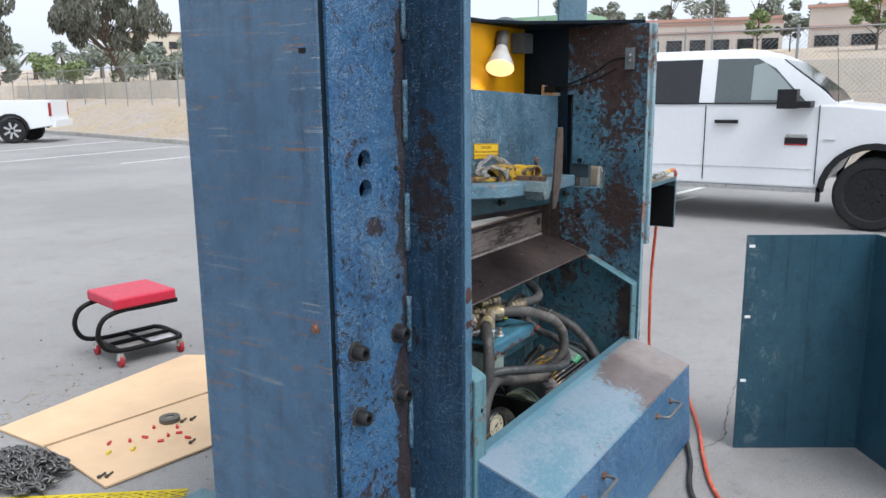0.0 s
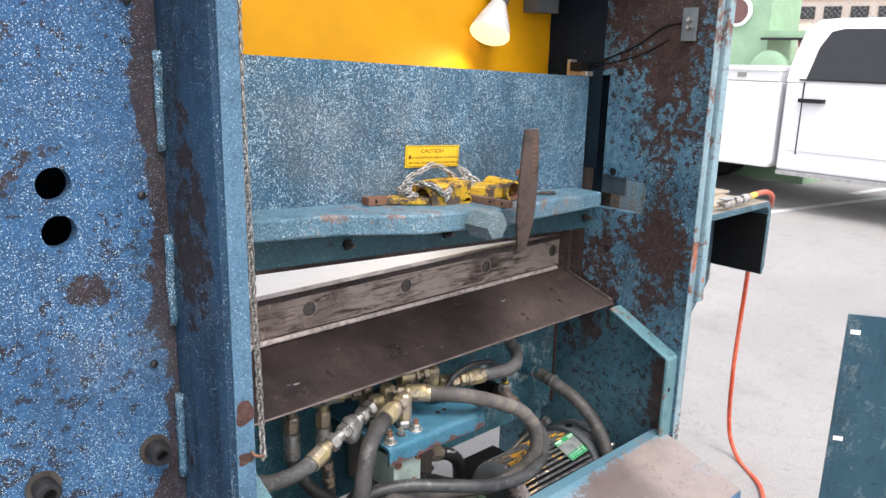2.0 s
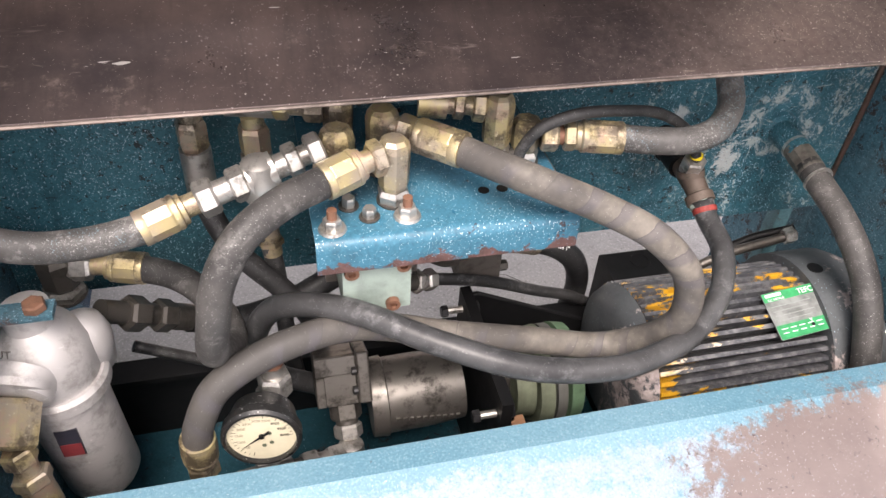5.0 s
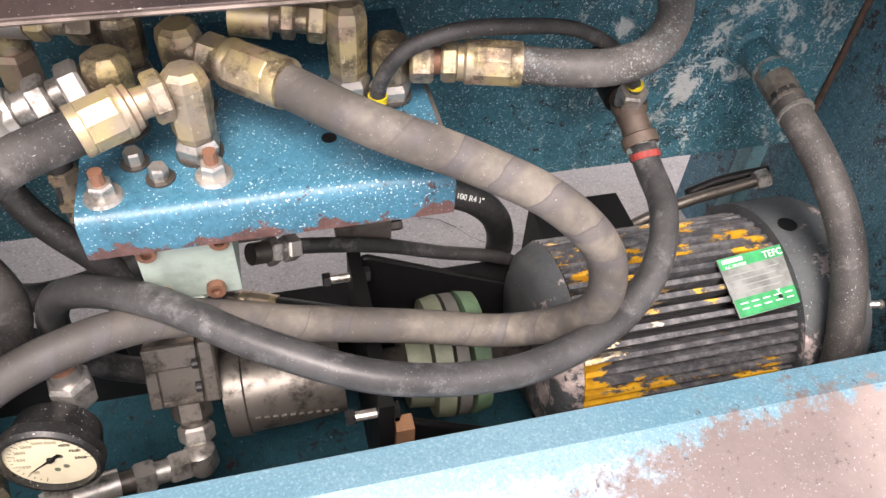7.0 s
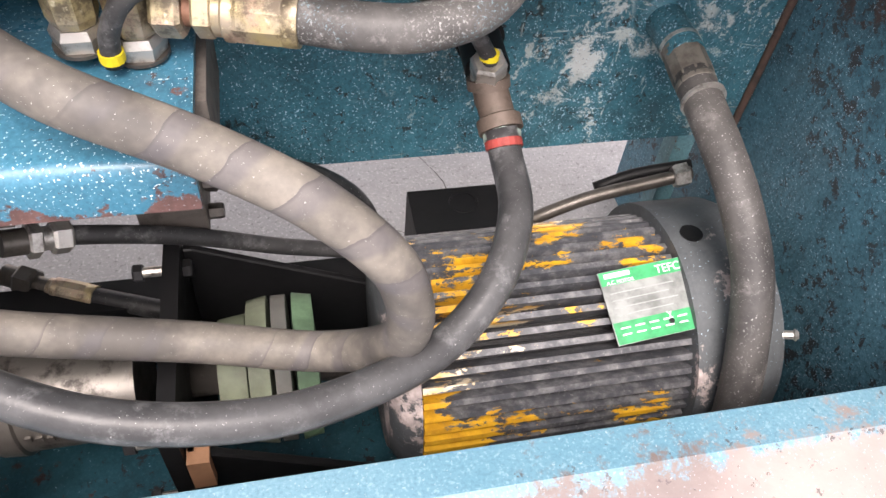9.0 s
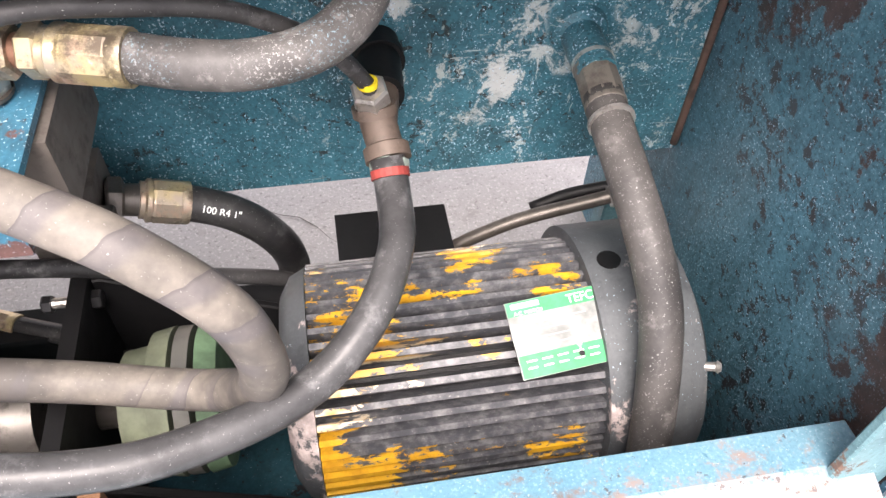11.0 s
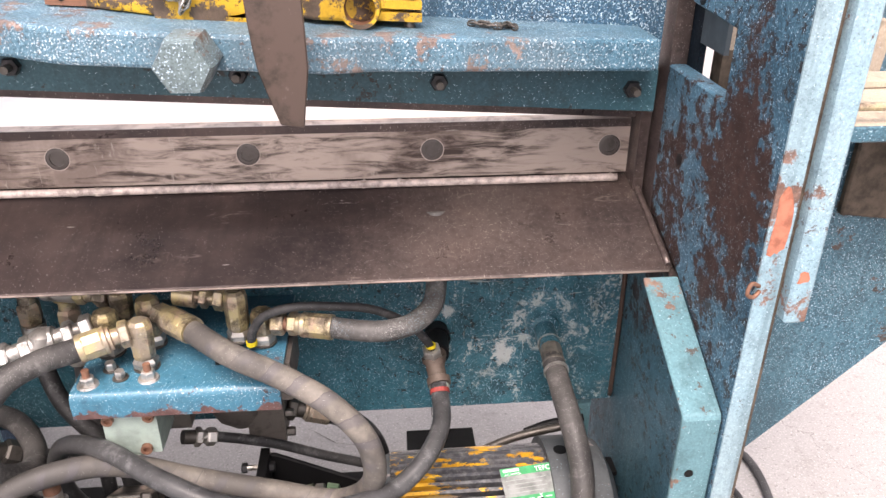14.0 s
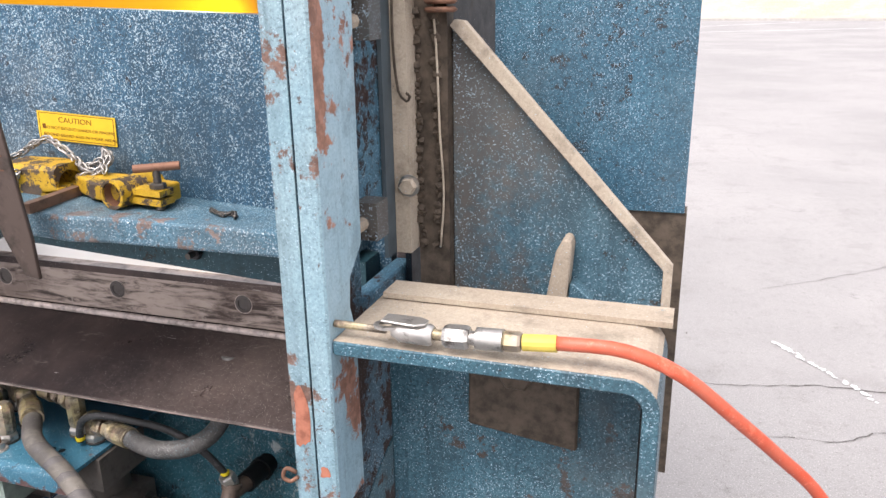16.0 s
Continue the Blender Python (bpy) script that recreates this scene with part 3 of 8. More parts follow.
def prism(pts, axis, a, b, bm=None):
    """A polygon pts extruded along an axis from a to b: pts are (y, z) for x, (x, z) for y, (x, y) for z."""
    bm = bm or nb()
    put = {"x": lambda p, k: (k, p[0], p[1]), "y": lambda p, k: (p[0], k, p[1]), "z": lambda p, k: (p[0], p[1], k)}[axis]
    lo = [bm.verts.new(put(p, a)) for p in pts]
    hi = [bm.verts.new(put(p, b)) for p in pts]
    n = len(pts)
    for k in range(n):
        bm.faces.new((lo[k], lo[(k + 1) % n], hi[(k + 1) % n], hi[k]))
    bm.faces.new(lo[::-1])
    bm.faces.new(hi)
    bmesh.ops.recalc_face_normals(bm, faces=bm.faces)
    return bm


def lathe(p, d, profile, n=20, bm=None, spin=0.0, caps=True):
    """A turned shape from p along d: profile rows are (distance along d, radius)."""
    bm = bm or nb()
    p, d = Vector(p), Vector(d).normalized()
    a = d.orthogonal().normalized()
    if abs(d.z) < 0.95:
        a = d.cross(Vector((0, 0, 1))).normalized()
    b = d.cross(a)
    rings = []
    for s, r in profile:
        rings.append([bm.verts.new(p + d * s + (a * math.cos(t) + b * math.sin(t)) * r) for t in (spin + 2 * math.pi * k / n for k in range(n))])
    for q, w in zip(rings, rings[1:]):
        for k in range(n):
            bm.faces.new((q[k], q[(k + 1) % n], w[(k + 1) % n], w[k]))
    if caps:
        bm.faces.new(rings[0][::-1])
        bm.faces.new(rings[-1])
    return bm


def rod(p0, p1, r, n=16, bm=None, r1=None, spin=0.0):
    p0, p1 = Vector(p0), Vector(p1)
    return lathe(p0, p1 - p0, [(0, r), ((p1 - p0).length, r if r1 is None else r1)], n, bm, spin)


def smooth_path(pts, step=0.012):
    """Points along a centripetal curve through pts."""
    p = [Vector(q) for q in pts]
    p = [2 * p[0] - p[1]] + p + [2 * p[-1] - p[-2]]
    out = []
    for k in range(1, len(p) - 2):
        a, b, c, d = p[k - 1:k + 3]
        m = max(2, int((c - b).length / step))
        t1 = (c - a) * 0.5
        t2 = (d - b) * 0.5
        scale1 = (c - b).length / max(1e-6, ((b - a).length + (c - b).length) / 2)
        scale2 = (c - b).length / max(1e-6, ((c - b).length + (d - c).length) / 2)
        t1, t2 = t1 * scale1, t2 * scale2
        for j in range(m):
            u = j / m
            out.append((2 * u**3 - 3 * u**2 + 1) * b + (u**3 - 2 * u**2 + u) * t1 + (-2 * u**3 + 3 * u**2) * c + (u**3 - u**2) * t2)
    out.append(p[-2])
    return out


def tube(pts, r, n=14, step=0.012, bm=None, curve=True):
    """A round tube along pts, with a UV of length and turn in metres and turns."""
    bm = bm or nb()
    uv = bm.loops.layers.uv.verify()
    path = smooth_path(pts, step) if curve else [Vector(q) for q in pts]
    t = (path[1] - path[0]).normalized()
    a = t.orthogonal().normalized()
    rings, length = [], [0.0]
    for k, q in enumerate(path):
        t2 = (path[min(k + 1, len(path) - 1)] - path[max(k - 1, 0)]).normalized()
        a = (a - t2 * a.dot(t2)).normalized()
        b = t2.cross(a)
        if k:
            length.append(length[-1] + (q - path[k - 1]).length)
        rings.append([bm.verts.new(q + (a * math.cos(w) + b * math.sin(w)) * r) for w in (2 * math.pi * j / n for j in range(n))])
    for k in range(len(rings) - 1):
        for j in range(n):
            f = bm.faces.new((rings[k][j], rings[k][(j + 1) % n], rings[k + 1][(j + 1) % n], rings[k + 1][j]))
            f.smooth = True
            for loop, (s, w) in zip(f.loops, ((length[k], j), (length[k], j + 1), (length[k + 1], j + 1), (length[k + 1], j))):
                loop[uv].uv = (s, w / n)
    bm.faces.new(rings[0][::-1])
    bm.faces.new(rings[-1])
    return bm


def hexagon(p, d, across, thick, bm=None, chamfer=0.12, spin=0.0):
    """A hexagon nut or bolt head from p along d, with chamfered corners."""
    r = across / math.sqrt(3)
    return lathe(p, d, [(0, r), (thick * 0.8, r), (thick, r * (1 - chamfer))], 6, bm, spin)


def holed(x0, x1, y0, y1, z0, z1, holes, n=32):
    """A plate that faces -y with round holes (x, z, r), one above the other."""
    bm = nb()
    low = z0
    for cx, cz, r in sorted(holes, key=lambda q: q[1]):
        q = r * 1.35
        box(x0, x1, y0, y1, low, cz - q, bm)
        box(x0, cx - q, y0, y1, cz - q, cz + q, bm)
        box(cx + q, x1, y0, y1, cz - q, cz + q, bm)
        rim, sq = [], []
        for k in range(n):
            t = 2 * math.pi * k / n
            c, s = math.cos(t), math.sin(t)
            m = q / max(abs(c), abs(s))
            rim.append([bm.verts.new((cx + r * c, y, cz + r * s)) for y in (y0, y1)])
            sq.append([bm.verts.new((cx + m * c, y, cz + m * s)) for y in (y0, y1)])
        for k in range(n):
            j = (k + 1) % n
            bm.faces.new((rim[k][0], rim[j][0], sq[j][0], sq[k][0]))
            bm.faces.new((rim[k][1], sq[k][1], sq[j][1], rim[j][1]))
            bm.faces.new((rim[k][0], rim[k][1], rim[j][1], rim[j][0]))
        low = cz + q
    box(x0, x1, y0, y1, low, z1, bm)
    bmesh.ops.remove_doubles(bm, verts=bm.verts, dist=0.00002)
    return bm


def lump(bm, co, r, seed=0):
    """A rough small clump."""
    ret = bmesh.ops.create_icosphere(bm, subdivisions=1, radius=r, matrix=Matrix.Translation(co))
    for v in ret["verts"]:
        v.co += Vector((random.uniform(-1, 1), random.uniform(-1, 1), random.uniform(-1, 1))) * r * 0.3
    return bm


# ---- ground ----
def ground_mat():
    w = Net("worn pale asphalt", 0.85)
    c = w.mix(w.step(w.noise(0.35, 6, 0.6), 0.35, 0.65), (0.245, 0.236, 0.232), (0.305, 0.293, 0.286))
    c = w.mix(w.step(w.noise(3.0, 7, 0.7), 0.5, 0.75, 0, 0.5), c, (0.165, 0.155, 0.148))
    c = w.mix(w.step(w.noise(170, 3, 0.6), 0.54, 0.64, 0, 0.6), c, (0.44, 0.42, 0.405))
    c = w.mix(w.step(w.noise(110, 5, 0.65, loc=(4, 4, 4)), 0.56, 0.66, 0, 0.65), c, (0.13, 0.125, 0.12))
    c = w.mix(w.step(w.noise(18, 7, 0.75, loc=(2, 6, 0)), 0.52, 0.66, 0, 0.35), c, (0.15, 0.142, 0.135))
    crack = w.math("ABSOLUTE", w.math("SUBTRACT", w.noise(0.9, 6, 0.55, loc=(7, 2, 0), dist=0.4), 0.5))
    c = w.mix(w.math("MULTIPLY", w.step(crack, 0.0, 0.0016, 0.6, 0.0), w.step(w.noise(0.7, 3, loc=(1, 9, 0)), 0.50, 0.60)), c, (0.07, 0.065, 0.06))
    return w.done(c, bump=w.noise(160, 5, 0.7), strength=0.5, distance=0.004)


GROUND = ground_mat()
bm = nb()
# one sheet: a fine middle and a rim that reaches the horizon, with the planted bank rising past the kerb line
bmesh.ops.create_grid(bm, x_segments=2, y_segments=2, size=2500, matrix=Matrix.Translation((0, 0, 0)))
ground = part("ground", bm, GROUND)
tagged(ground, "worn pale grey asphalt of a parking lot", "ground", kind="structure")

# ---- the shear: frame ----
shear = thing("hydraulic_shear", "old blue hydraulic plate shear with chipped paint, standing on asphalt", "machine", (2.5, 1.4, 0))
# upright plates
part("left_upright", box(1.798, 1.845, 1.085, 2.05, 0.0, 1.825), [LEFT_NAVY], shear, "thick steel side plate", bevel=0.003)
part("front_edge_strip", box(1.8105, 1.8455, 1.0815, 1.0845, 0.0, 1.825), EDGE_MID, shear, "blue worn plate edge")
part("wing_plate", holed(1.4785, 1.797, 1.275, 1.305, 0.02, 2.1, [(1.612, 1.367, 0.028), (1.614, 1.288, 0.028)]), BLUE_WING, shear, "speckled blue plate with two round holes", bevel=0.0)
# welds that hold the wing to the upright
for z0 in (0.33, 0.64, 0.95, 1.26, 1.42 + 0.16, 1.86):
    bm = nb()
    tube([(1.792, 1.268, z0 - 0.17), (1.791, 1.267, z0 - 0.09), (1.793, 1.268, z0)], 0.008, 8, 0.02, bm)
    for v in bm.verts:
        v.co += Vector((random.uniform(-1, 1), random.uniform(-1, 1), 0)) * 0.0015
    part("weld_bead", bm, BLUE_BEAM, shear, "painted weld bead")


def cap_screw(x, y, z, parent, d=(0, -1, 0), r=0.021, h=0.036, material=BLACKOX):
    """A socket head screw with its washer, standing off a plate."""
    p, d = Vector((x, y, z)), Vector(d)
    s = part("cap_screw", lathe(p, d, [(0, r * 0.98), (h * 0.9, r), (h, r * 0.9), (h, r * 0.52), (h * 0.45, r * 0.5)], 20), material, parent, "black socket head screw", smooth=35)
    part("washer", lathe(p - d * 0.001, d, [(0, r * 1.4), (0.004, r * 1.4)], 20), DARKFIT, s)
    return s


for x, z in ((1.546, 0.849), (1.741, 0.851), (1.553, 0.657), (1.747, 0.659)):
    cap_screw(x, 1.274, z, shear)
for z in (1.66, 1.335, 1.02):
    part("rivet_head", lathe((1.752, 1.275, z), (0, -1, 0), [(0, 0.008), (0.004, 0.007), (0.006, 0.003)], 10), BLACKOX, shear)
# side cover that hides the left rear
cover = part("side_cover", box(1.452, 1.462, 1.285, 1.780, 0.03, 2.1), BLUE_SIDE, shear, "grey-blue sheet steel side cover with scratches", bevel=0.002)
# added navy strip that stands for the shade between cover and wing
part("gap_shade_strip", box(1.4625, 1.478, 1.284, 1.302, 0.03, 2.1), NAVY, cover, "dark strip standing for the shaded gap")
part("cover_lip", box(1.4625, 1.474, 1.772, 1.780, 0.03, 2.1), BLUE_SIDE, cover)
part("cover_bolt", lathe((1.4515, 1.33, 0.932), (-1, 0, 0), [(0, 0.015), (0.002, 0.015), (0.003, 0.010), (0.008, 0.008)], 16), RUSTY, cover, "rusty bolt head", smooth=35)
part("bolt_slot", box(1.4505, 1.4518, 1.322, 1.344, 1.642, 1.655), BLACK, cover, "dark empty bolt slot")
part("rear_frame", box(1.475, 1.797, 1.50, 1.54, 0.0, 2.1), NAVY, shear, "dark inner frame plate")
# right upright: a plate with an open notch behind
part("right_upright", prism([(1.062, 0.0), (1.0795, 0.0), (1.0795, 0.702), (1.291, 0.806), (1.455, 0.862), (1.455, 1.115), (1.24, 1.115), (1.24, 1.212), (1.40, 1.222), (1.40, 1.53), (2.05, 1.53), (2.05, 1.825), (1.062, 1.825)], "x", 3.282, 3.312), BLUE_UPR, shear, "thick side plate, brown where the blue paint has worn away", bevel=0.003)
part("front_edge_strip", box(3.2815, 3.3125, 1.0585, 1.0615, 0.0, 1.825), BLUE_EDGE, shear, "pale blue worn plate edge")
bm = prism([(1.045, 0.872), (1.13, 0.872), (1.13, 1.12), (1.115, 1.16), (1.12, 1.20), (1.16, 1.235), (1.172, 1.825), (1.045, 1.825)], "x", 3.3215, 3.352)
bm.normal_update()
for f in bm.faces:
    f.material_index = 1 if f.normal.x > 0.5 else 0
part("flange_bar", bm, [BLUE_EDGE, EDGE_SIDE], shear, "pale blue flange bar with rust patches", bevel=0.003)
# brown strip set back between edge strip and flange draws the groove's dark line
part("weld_groove", box(3.3125, 3.3212, 1.066, 1.12, 0.0, 1.825), GREASE, shear, "dark brown strip in the groove beside the flange")
for z in (1.54, 1.235):
    part("bolt_hole", lathe((3.2822, 1.36, z), (-1, 0, 0), [(0, 0.012), (0.001, 0.012)], 16), BLACK, shear)
part("bolt_hole", lathe((3.2822, 1.36, 0.985), (-1, 0, 0), [(0, 0.010), (0.001, 0.010)], 16), BLACK, shear)
# added thin sheet: navy paint and the lid's shade in one dark colour
part("rear_dark_overlay", box(3.2775, 3.2815, 1.425, 2.045, 1.238, 1.822), NAVY, shear, "dark sheet for navy paint and shade on the side plate's rear half", bevel=0.001)
part("slide_plate", box(3.2835, 3.3115, 1.4555, 1.80, 0.80, 1.5295), MILL, shear, "dark slide plate behind the ram")
# the slanted front right corner is added to keep skylight off the interior
part("top_plate", prism([(1.79, 1.64), (2.88, 1.62), (3.06, 1.52), (3.32, 1.09), (3.32, 2.06), (1.79, 2.06)], "z", 1.827, 1.842), NAVY, shear, "dark rear top plate with a front right corner added to keep light out", bevel=0.002)
# orange primer patches on the right front edge
for x0, x1, z0, z1 in ((3.286, 3.308, 0.965, 1.055), (3.327, 3.341, 0.933, 0.949), (1.812, 1.844, 0.948, 0.993), (1.812, 1.844, 0.872, 0.893)):
    bm = nb()
    ring = []
    for k in range(18):
        t = 2 * math.pi * k / 18
        q = 0.5 + 0.06 * math.sin(3 * t + z0 * 9) + random.uniform(-0.05, 0.05)
        c, s = math.cos(t), math.sin(t)
        m = q / max(abs(c), abs(s)) ** 0.8
        ring.append(bm.verts.new(((x0 + x1) / 2 + (x1 - x0) * m * c, 1.0808 if x0 < 2 else 1.0578 if x0 < 3.3 else 1.0442, (z0 + z1) / 2 + (z1 - z0) * m * s)))
    bm.faces.new(ring)
    part("primer_patch", bm, plain("orange primer", (0.40, 0.155, 0.10), 0.7, vary=0.45, scale=60) if x0 > 2 else plain("brown primer", (0.085, 0.045, 0.038), 0.7, vary=0.5, scale=50), shear, "bare primer")
# yellow back panel above the ram
part("yellow_panel", box(1.834, 3.275, 1.642, 1.648, 1.40, 1.825), YELLOW, shear, "bright yellow guard panel", bevel=0.001)
# dark sheet, brought forward to y 1.42 to close a gap that showed white
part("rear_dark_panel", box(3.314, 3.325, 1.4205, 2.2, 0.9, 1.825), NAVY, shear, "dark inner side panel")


# ---- ram beam, raked so that its left end stands higher ----
RAKE = 0.055


def raked(bm, k=RAKE, x0=3.25):
    for v in bm.verts:
        v.co.z += (x0 - v.co.x) * k
    return bm


ram = thing("ram_beam", "speckled light blue ram beam holding the upper knife", "machine part", (2.55, 1.5, 1.1))
part("beam_plate", raked(box(1.836, 3.268, 1.466, 1.525, 1.06, 1.524), 0.042), BLUE_BEAM, ram, bevel=0.004)
part("knife_holder", raked(box(1.86, 3.245, 1.402, 1.464, 1.052, 1.118)), HOLDER, ram, "darker teal knife holder", bevel=0.004)
part("upper_knife", raked(box(1.88, 3.262, 1.528, 1.552, 1.004, 1.10)), MILL, ram, "dark upper knife")
hold = part("hold_down_bar", raked(prism([(1.845, 1.465), (1.845, 1.36), (2.22, 1.335), (2.40, 1.262), (2.74, 1.262), (2.80, 1.285), (3.228, 1.357), (3.228, 1.465)], "z", 1.126, 1.174)), HOLD_BLUE, ram, "light blue bent bar with a ledge on top", bevel=0.006, seg=2)
part("hex_bolt", hexagon((2.570, 1.2615, 1.184), (0, -1, 0), 0.066, 0.074, chamfer=0.1), paint("rubbed bolt blue", (0.075, 0.12, 0.135), (0.12, 0.16, 0.165), chips=0.55, speck=0.60, dot=380, pepper=0.5, streaks=0.0, chip=(0.09, 0.062, 0.05), chip_scale=8, salt=0.5, flakes=0.62), ram, "large blue and brown hex bolt head", bevel=0.002)
for k, x in enumerate((1.97, 2.28, 2.60, 2.90, 3.205)):
    z = 1.088 + (3.25 - x) * RAKE
    s = part("holder_bolt", hexagon((x, 1.402, z), (0, -1, 0), 0.024, 0.012), BLACKOX, ram)
    part("stud", rod((x, 1.391, z), (x, 1.372, z), 0.006, 10), DARKFIT, s)
# the flat bar that hangs in front
bm = nb()
rings = []
for k in range(13):
    u = k / 12
    z, yb = 1.412 - 0.314 * u, 1.188 + 0.026 * u ** 2.2
    xm, hw = 2.682 + 0.012 * u * u, 0.025 + 0.009 * math.sin(math.pi * u) - 0.010 * max(0, u - 0.75) / 0.25
    rings.append([bm.verts.new((x, y, z + dz)) for x, y, dz in ((xm - hw, yb, 0.004 * u), (xm + hw, yb, 0), (xm + hw, yb + 0.008, 0), (xm - hw, yb + 0.008, 0.004 * u))])
for a, b in zip(rings, rings[1:]):
    for k in range(4):
        bm.faces.new((a[k], a[(k + 1) % 4], b[(k + 1) % 4], b[k]))
bm.faces.new(rings[0][::-1])
bm.faces.new(rings[-1])
bmesh.ops.recalc_face_normals(bm, faces=bm.faces)
gauge_bar = thing("hanging_flat_bar", "brown steel flat bar with a curved tip, hanging before the ram", "bar", (2.684, 1.20, 1.1))
part("bar_blade", bm, metal("brown flat bar", (0.105, 0.076, 0.064), 0.4, 0.75, 0.5, scale=16), gauge_bar, bevel=0.0015)
for k in range(9):
    z = 1.392 - 0.012 * k
    part("stamped_mark", box(2.688, 2.704 - 0.005 * (k % 2), 1.1874 + 0.0005 * k * k / 40, 1.1886, z, z + 0.0025), RUSTY, gauge_bar, "rusty stamped mark")

# ---- lower knife, bed and sloping shelf ----
bed = thing("knife_bed", "lower knife with five screws and a sloping dark steel shelf", "machine part", (2.57, 1.55, 0.8))
part("lower_knife", box(1.886, 3.258, 1.535, 1.565, 0.898, 1.0), KNIFE, bed, "smeared steel lower knife", bevel=0.0015)
part("knife_top_band", box(1.8865, 3.2575, 1.5338, 1.5349, 0.985, 1.0), MILL, bed, "dark ground edge")
rear_t = thing("rear_table", "white painted rear table of the shear", "machine part", (2.57, 1.95, 0.85))
part("table_plate", box(1.885, 3.27, 1.6425, 2.03, 0.938, 0.950), WHITE, rear_t, bevel=0.001)
for x in (1.93, 2.57, 3.21):
    part("table_rib", box(x - 0.01, x + 0.01, 1.645, 1.79, 0.801, 0.9375), NAVY, rear_t, "dark support rib")
part("corner_block", box(1.838, 1.884, 1.6425, 1.78, 0.801, 1.03), WHITE, rear_t, "pale corner block", bevel=0.002)
part("bed_block", box(1.836, 3.278, 1.568, 1.64, 0.78, 0.845), MILL, bed, bevel=0.003)
part("end_block", box(3.262, 3.280, 1.50, 1.5675, 0.86, 1.10), MILL, bed)
part("end_block", box(1.836, 1.882, 1.50, 1.5675, 0.86, 1.03), MILL, bed)
for x in (1.935, 2.257, 2.578, 2.90, 3.222):
    s = part("knife_screw", lathe((x, 1.5345, 0.950), (0, -1, 0), [(0, 0.0195), (0.0015, 0.0195), (0.0025, 0.0175), (0.0025, 0.0125), (-0.008, 0.0120), (-0.008, 0.0075), (-0.002, 0.0070), (-0.002, 0.0045), (-0.010, 0.0040)], 22), SCREW, bed, "dark socket screw", smooth=30)
    part("screw_ring", lathe((x, 1.5343, 0.950), (0, -1, 0), [(0, 0.0212), (0.0008, 0.0212), (0.0008, 0.0199), (0, 0.0199)], 22, caps=False), RUBBED, s)
    part("socket_bottom", lathe((x, 1.5405, 0.950), (0, -1, 0), [(0, 0.0054), (0.001, 0.0054)], 6), BLACK, s)
part("shelf_plate", prism([(1.562, 0.893), (1.562, 0.885), (1.312, 0.806), (1.310, 0.814)], "x", 1.862, 3.274), MILL, bed, "dark mill scale shelf", bevel=0.001)
bm = nb()
for k in range(46):
    x = 1.90 + k * 0.0293
    lump(bm, (x + random.uniform(-0.008, 0.008), 1.529, 0.890 + random.uniform(-0.001, 0.001)), random.uniform(0.005, 0.009))
for v in bm.verts:
    v.co.x += (v.co.x * 977 % 1 - 0.5) * 0.006
tube([(1.89, 1.529, 0.890), (2.4, 1.528, 0.8905), (3.0, 1.529, 0.890), (3.24, 1.528, 0.8905)], 0.0075, 8, 0.02, bm)
part("weld_seam", bm, plain("bright weld", (0.60, 0.51, 0.47), 0.5, 0.2, vary=0.6, scale=60, bump=0.5), bed, "bright grinding-marked weld seam")
# thin pale rod draws the highlight line along the worn front edge
part("worn_edge_highlight", rod((1.864, 1.3095, 0.8105), (3.272, 1.3095, 0.8105), 0.0022, 6), plain("rubbed edge with its highlight in the colour", (0.22, 0.18, 0.16), 0.5, 0.5, vary=0.8, scale=14), bed, "rubbed edge with its highlight in the colour")
part("shelf_weld", tube([(3.272, 1.315, 0.818), (3.272, 1.42, 0.851), (3.271, 1.53, 0.887)], 0.006, 8, 0.02), MILL, bed)
part("shelf_end_plate", prism([(1.31, 0.800), (1.52, 0.868), (1.52, 0.850), (1.31, 0.782)], "x", 3.2745, 3.2935), MILL, bed)

# ---- lower side walls with their pale rails ----
for side, x0, x1, rx0, rx1 in (("right", 3.2945, 3.311, 3.222, 3.2795), ("left", 1.836, 1.864, 1.8465, 1.912)):
    part("lower_side_wall", prism([(1.0805, 0.0), (1.0805, 0.698), (1.292, 0.802), (1.452, 0.842), (1.452, 0.796), (1.80, 0.796), (1.80, 0.0)], "x", x0, x1), TEAL_WALL, shear, "teal lower side wall with rust")
    part("side_rail", prism([(1.079, 0.0), (1.079, 0.700), (1.290, 0.8035), (1.290, 0.812), (1.073, 0.706), (1.069, 0.698), (1.069, 0.0)], "x", rx0, rx1), TEAL_RAIL, shear, "pale teal bent flat rail", bevel=0.002)
part("rail_hole", lathe((3.245, 1.0688, 0.60), (0, -1, 0), [(0, 0.007), (0.0008, 0.007)], 14), BLACK, shear)
part("rail_hole", lathe((1.884, 1.0688, 0.60), (0, -1, 0), [(0, 0.007), (0.0008, 0.007)], 14), BLACK, shear)

# ---- oil tank behind, base rails ----
tank = thing("oil_tank", "dark teal oil tank with white scratches under the bed", "tank", (2.57, 1.7, 0.36))
part("tank_body", box(1.838, 3.2935, 1.556, 1.80, 0.360, 0.80), TEAL_TANK, tank, bevel=0.004)
part("corner_weld", tube([(3.288, 1.552, 0.372), (3.289, 1.551, 0.55), (3.288, 1.552, 0.79)], 0.005, 8, 0.02), metal("rusty weld", (0.085, 0.052, 0.040), 0.7, 0.6, 0.2), tank, "rusty corner weld")
part("tank_foot", box(3.225, 3.254, 1.57, 1.60, 0.0, 0.36), TEAL_RAIL, tank, "pale blue tank foot")
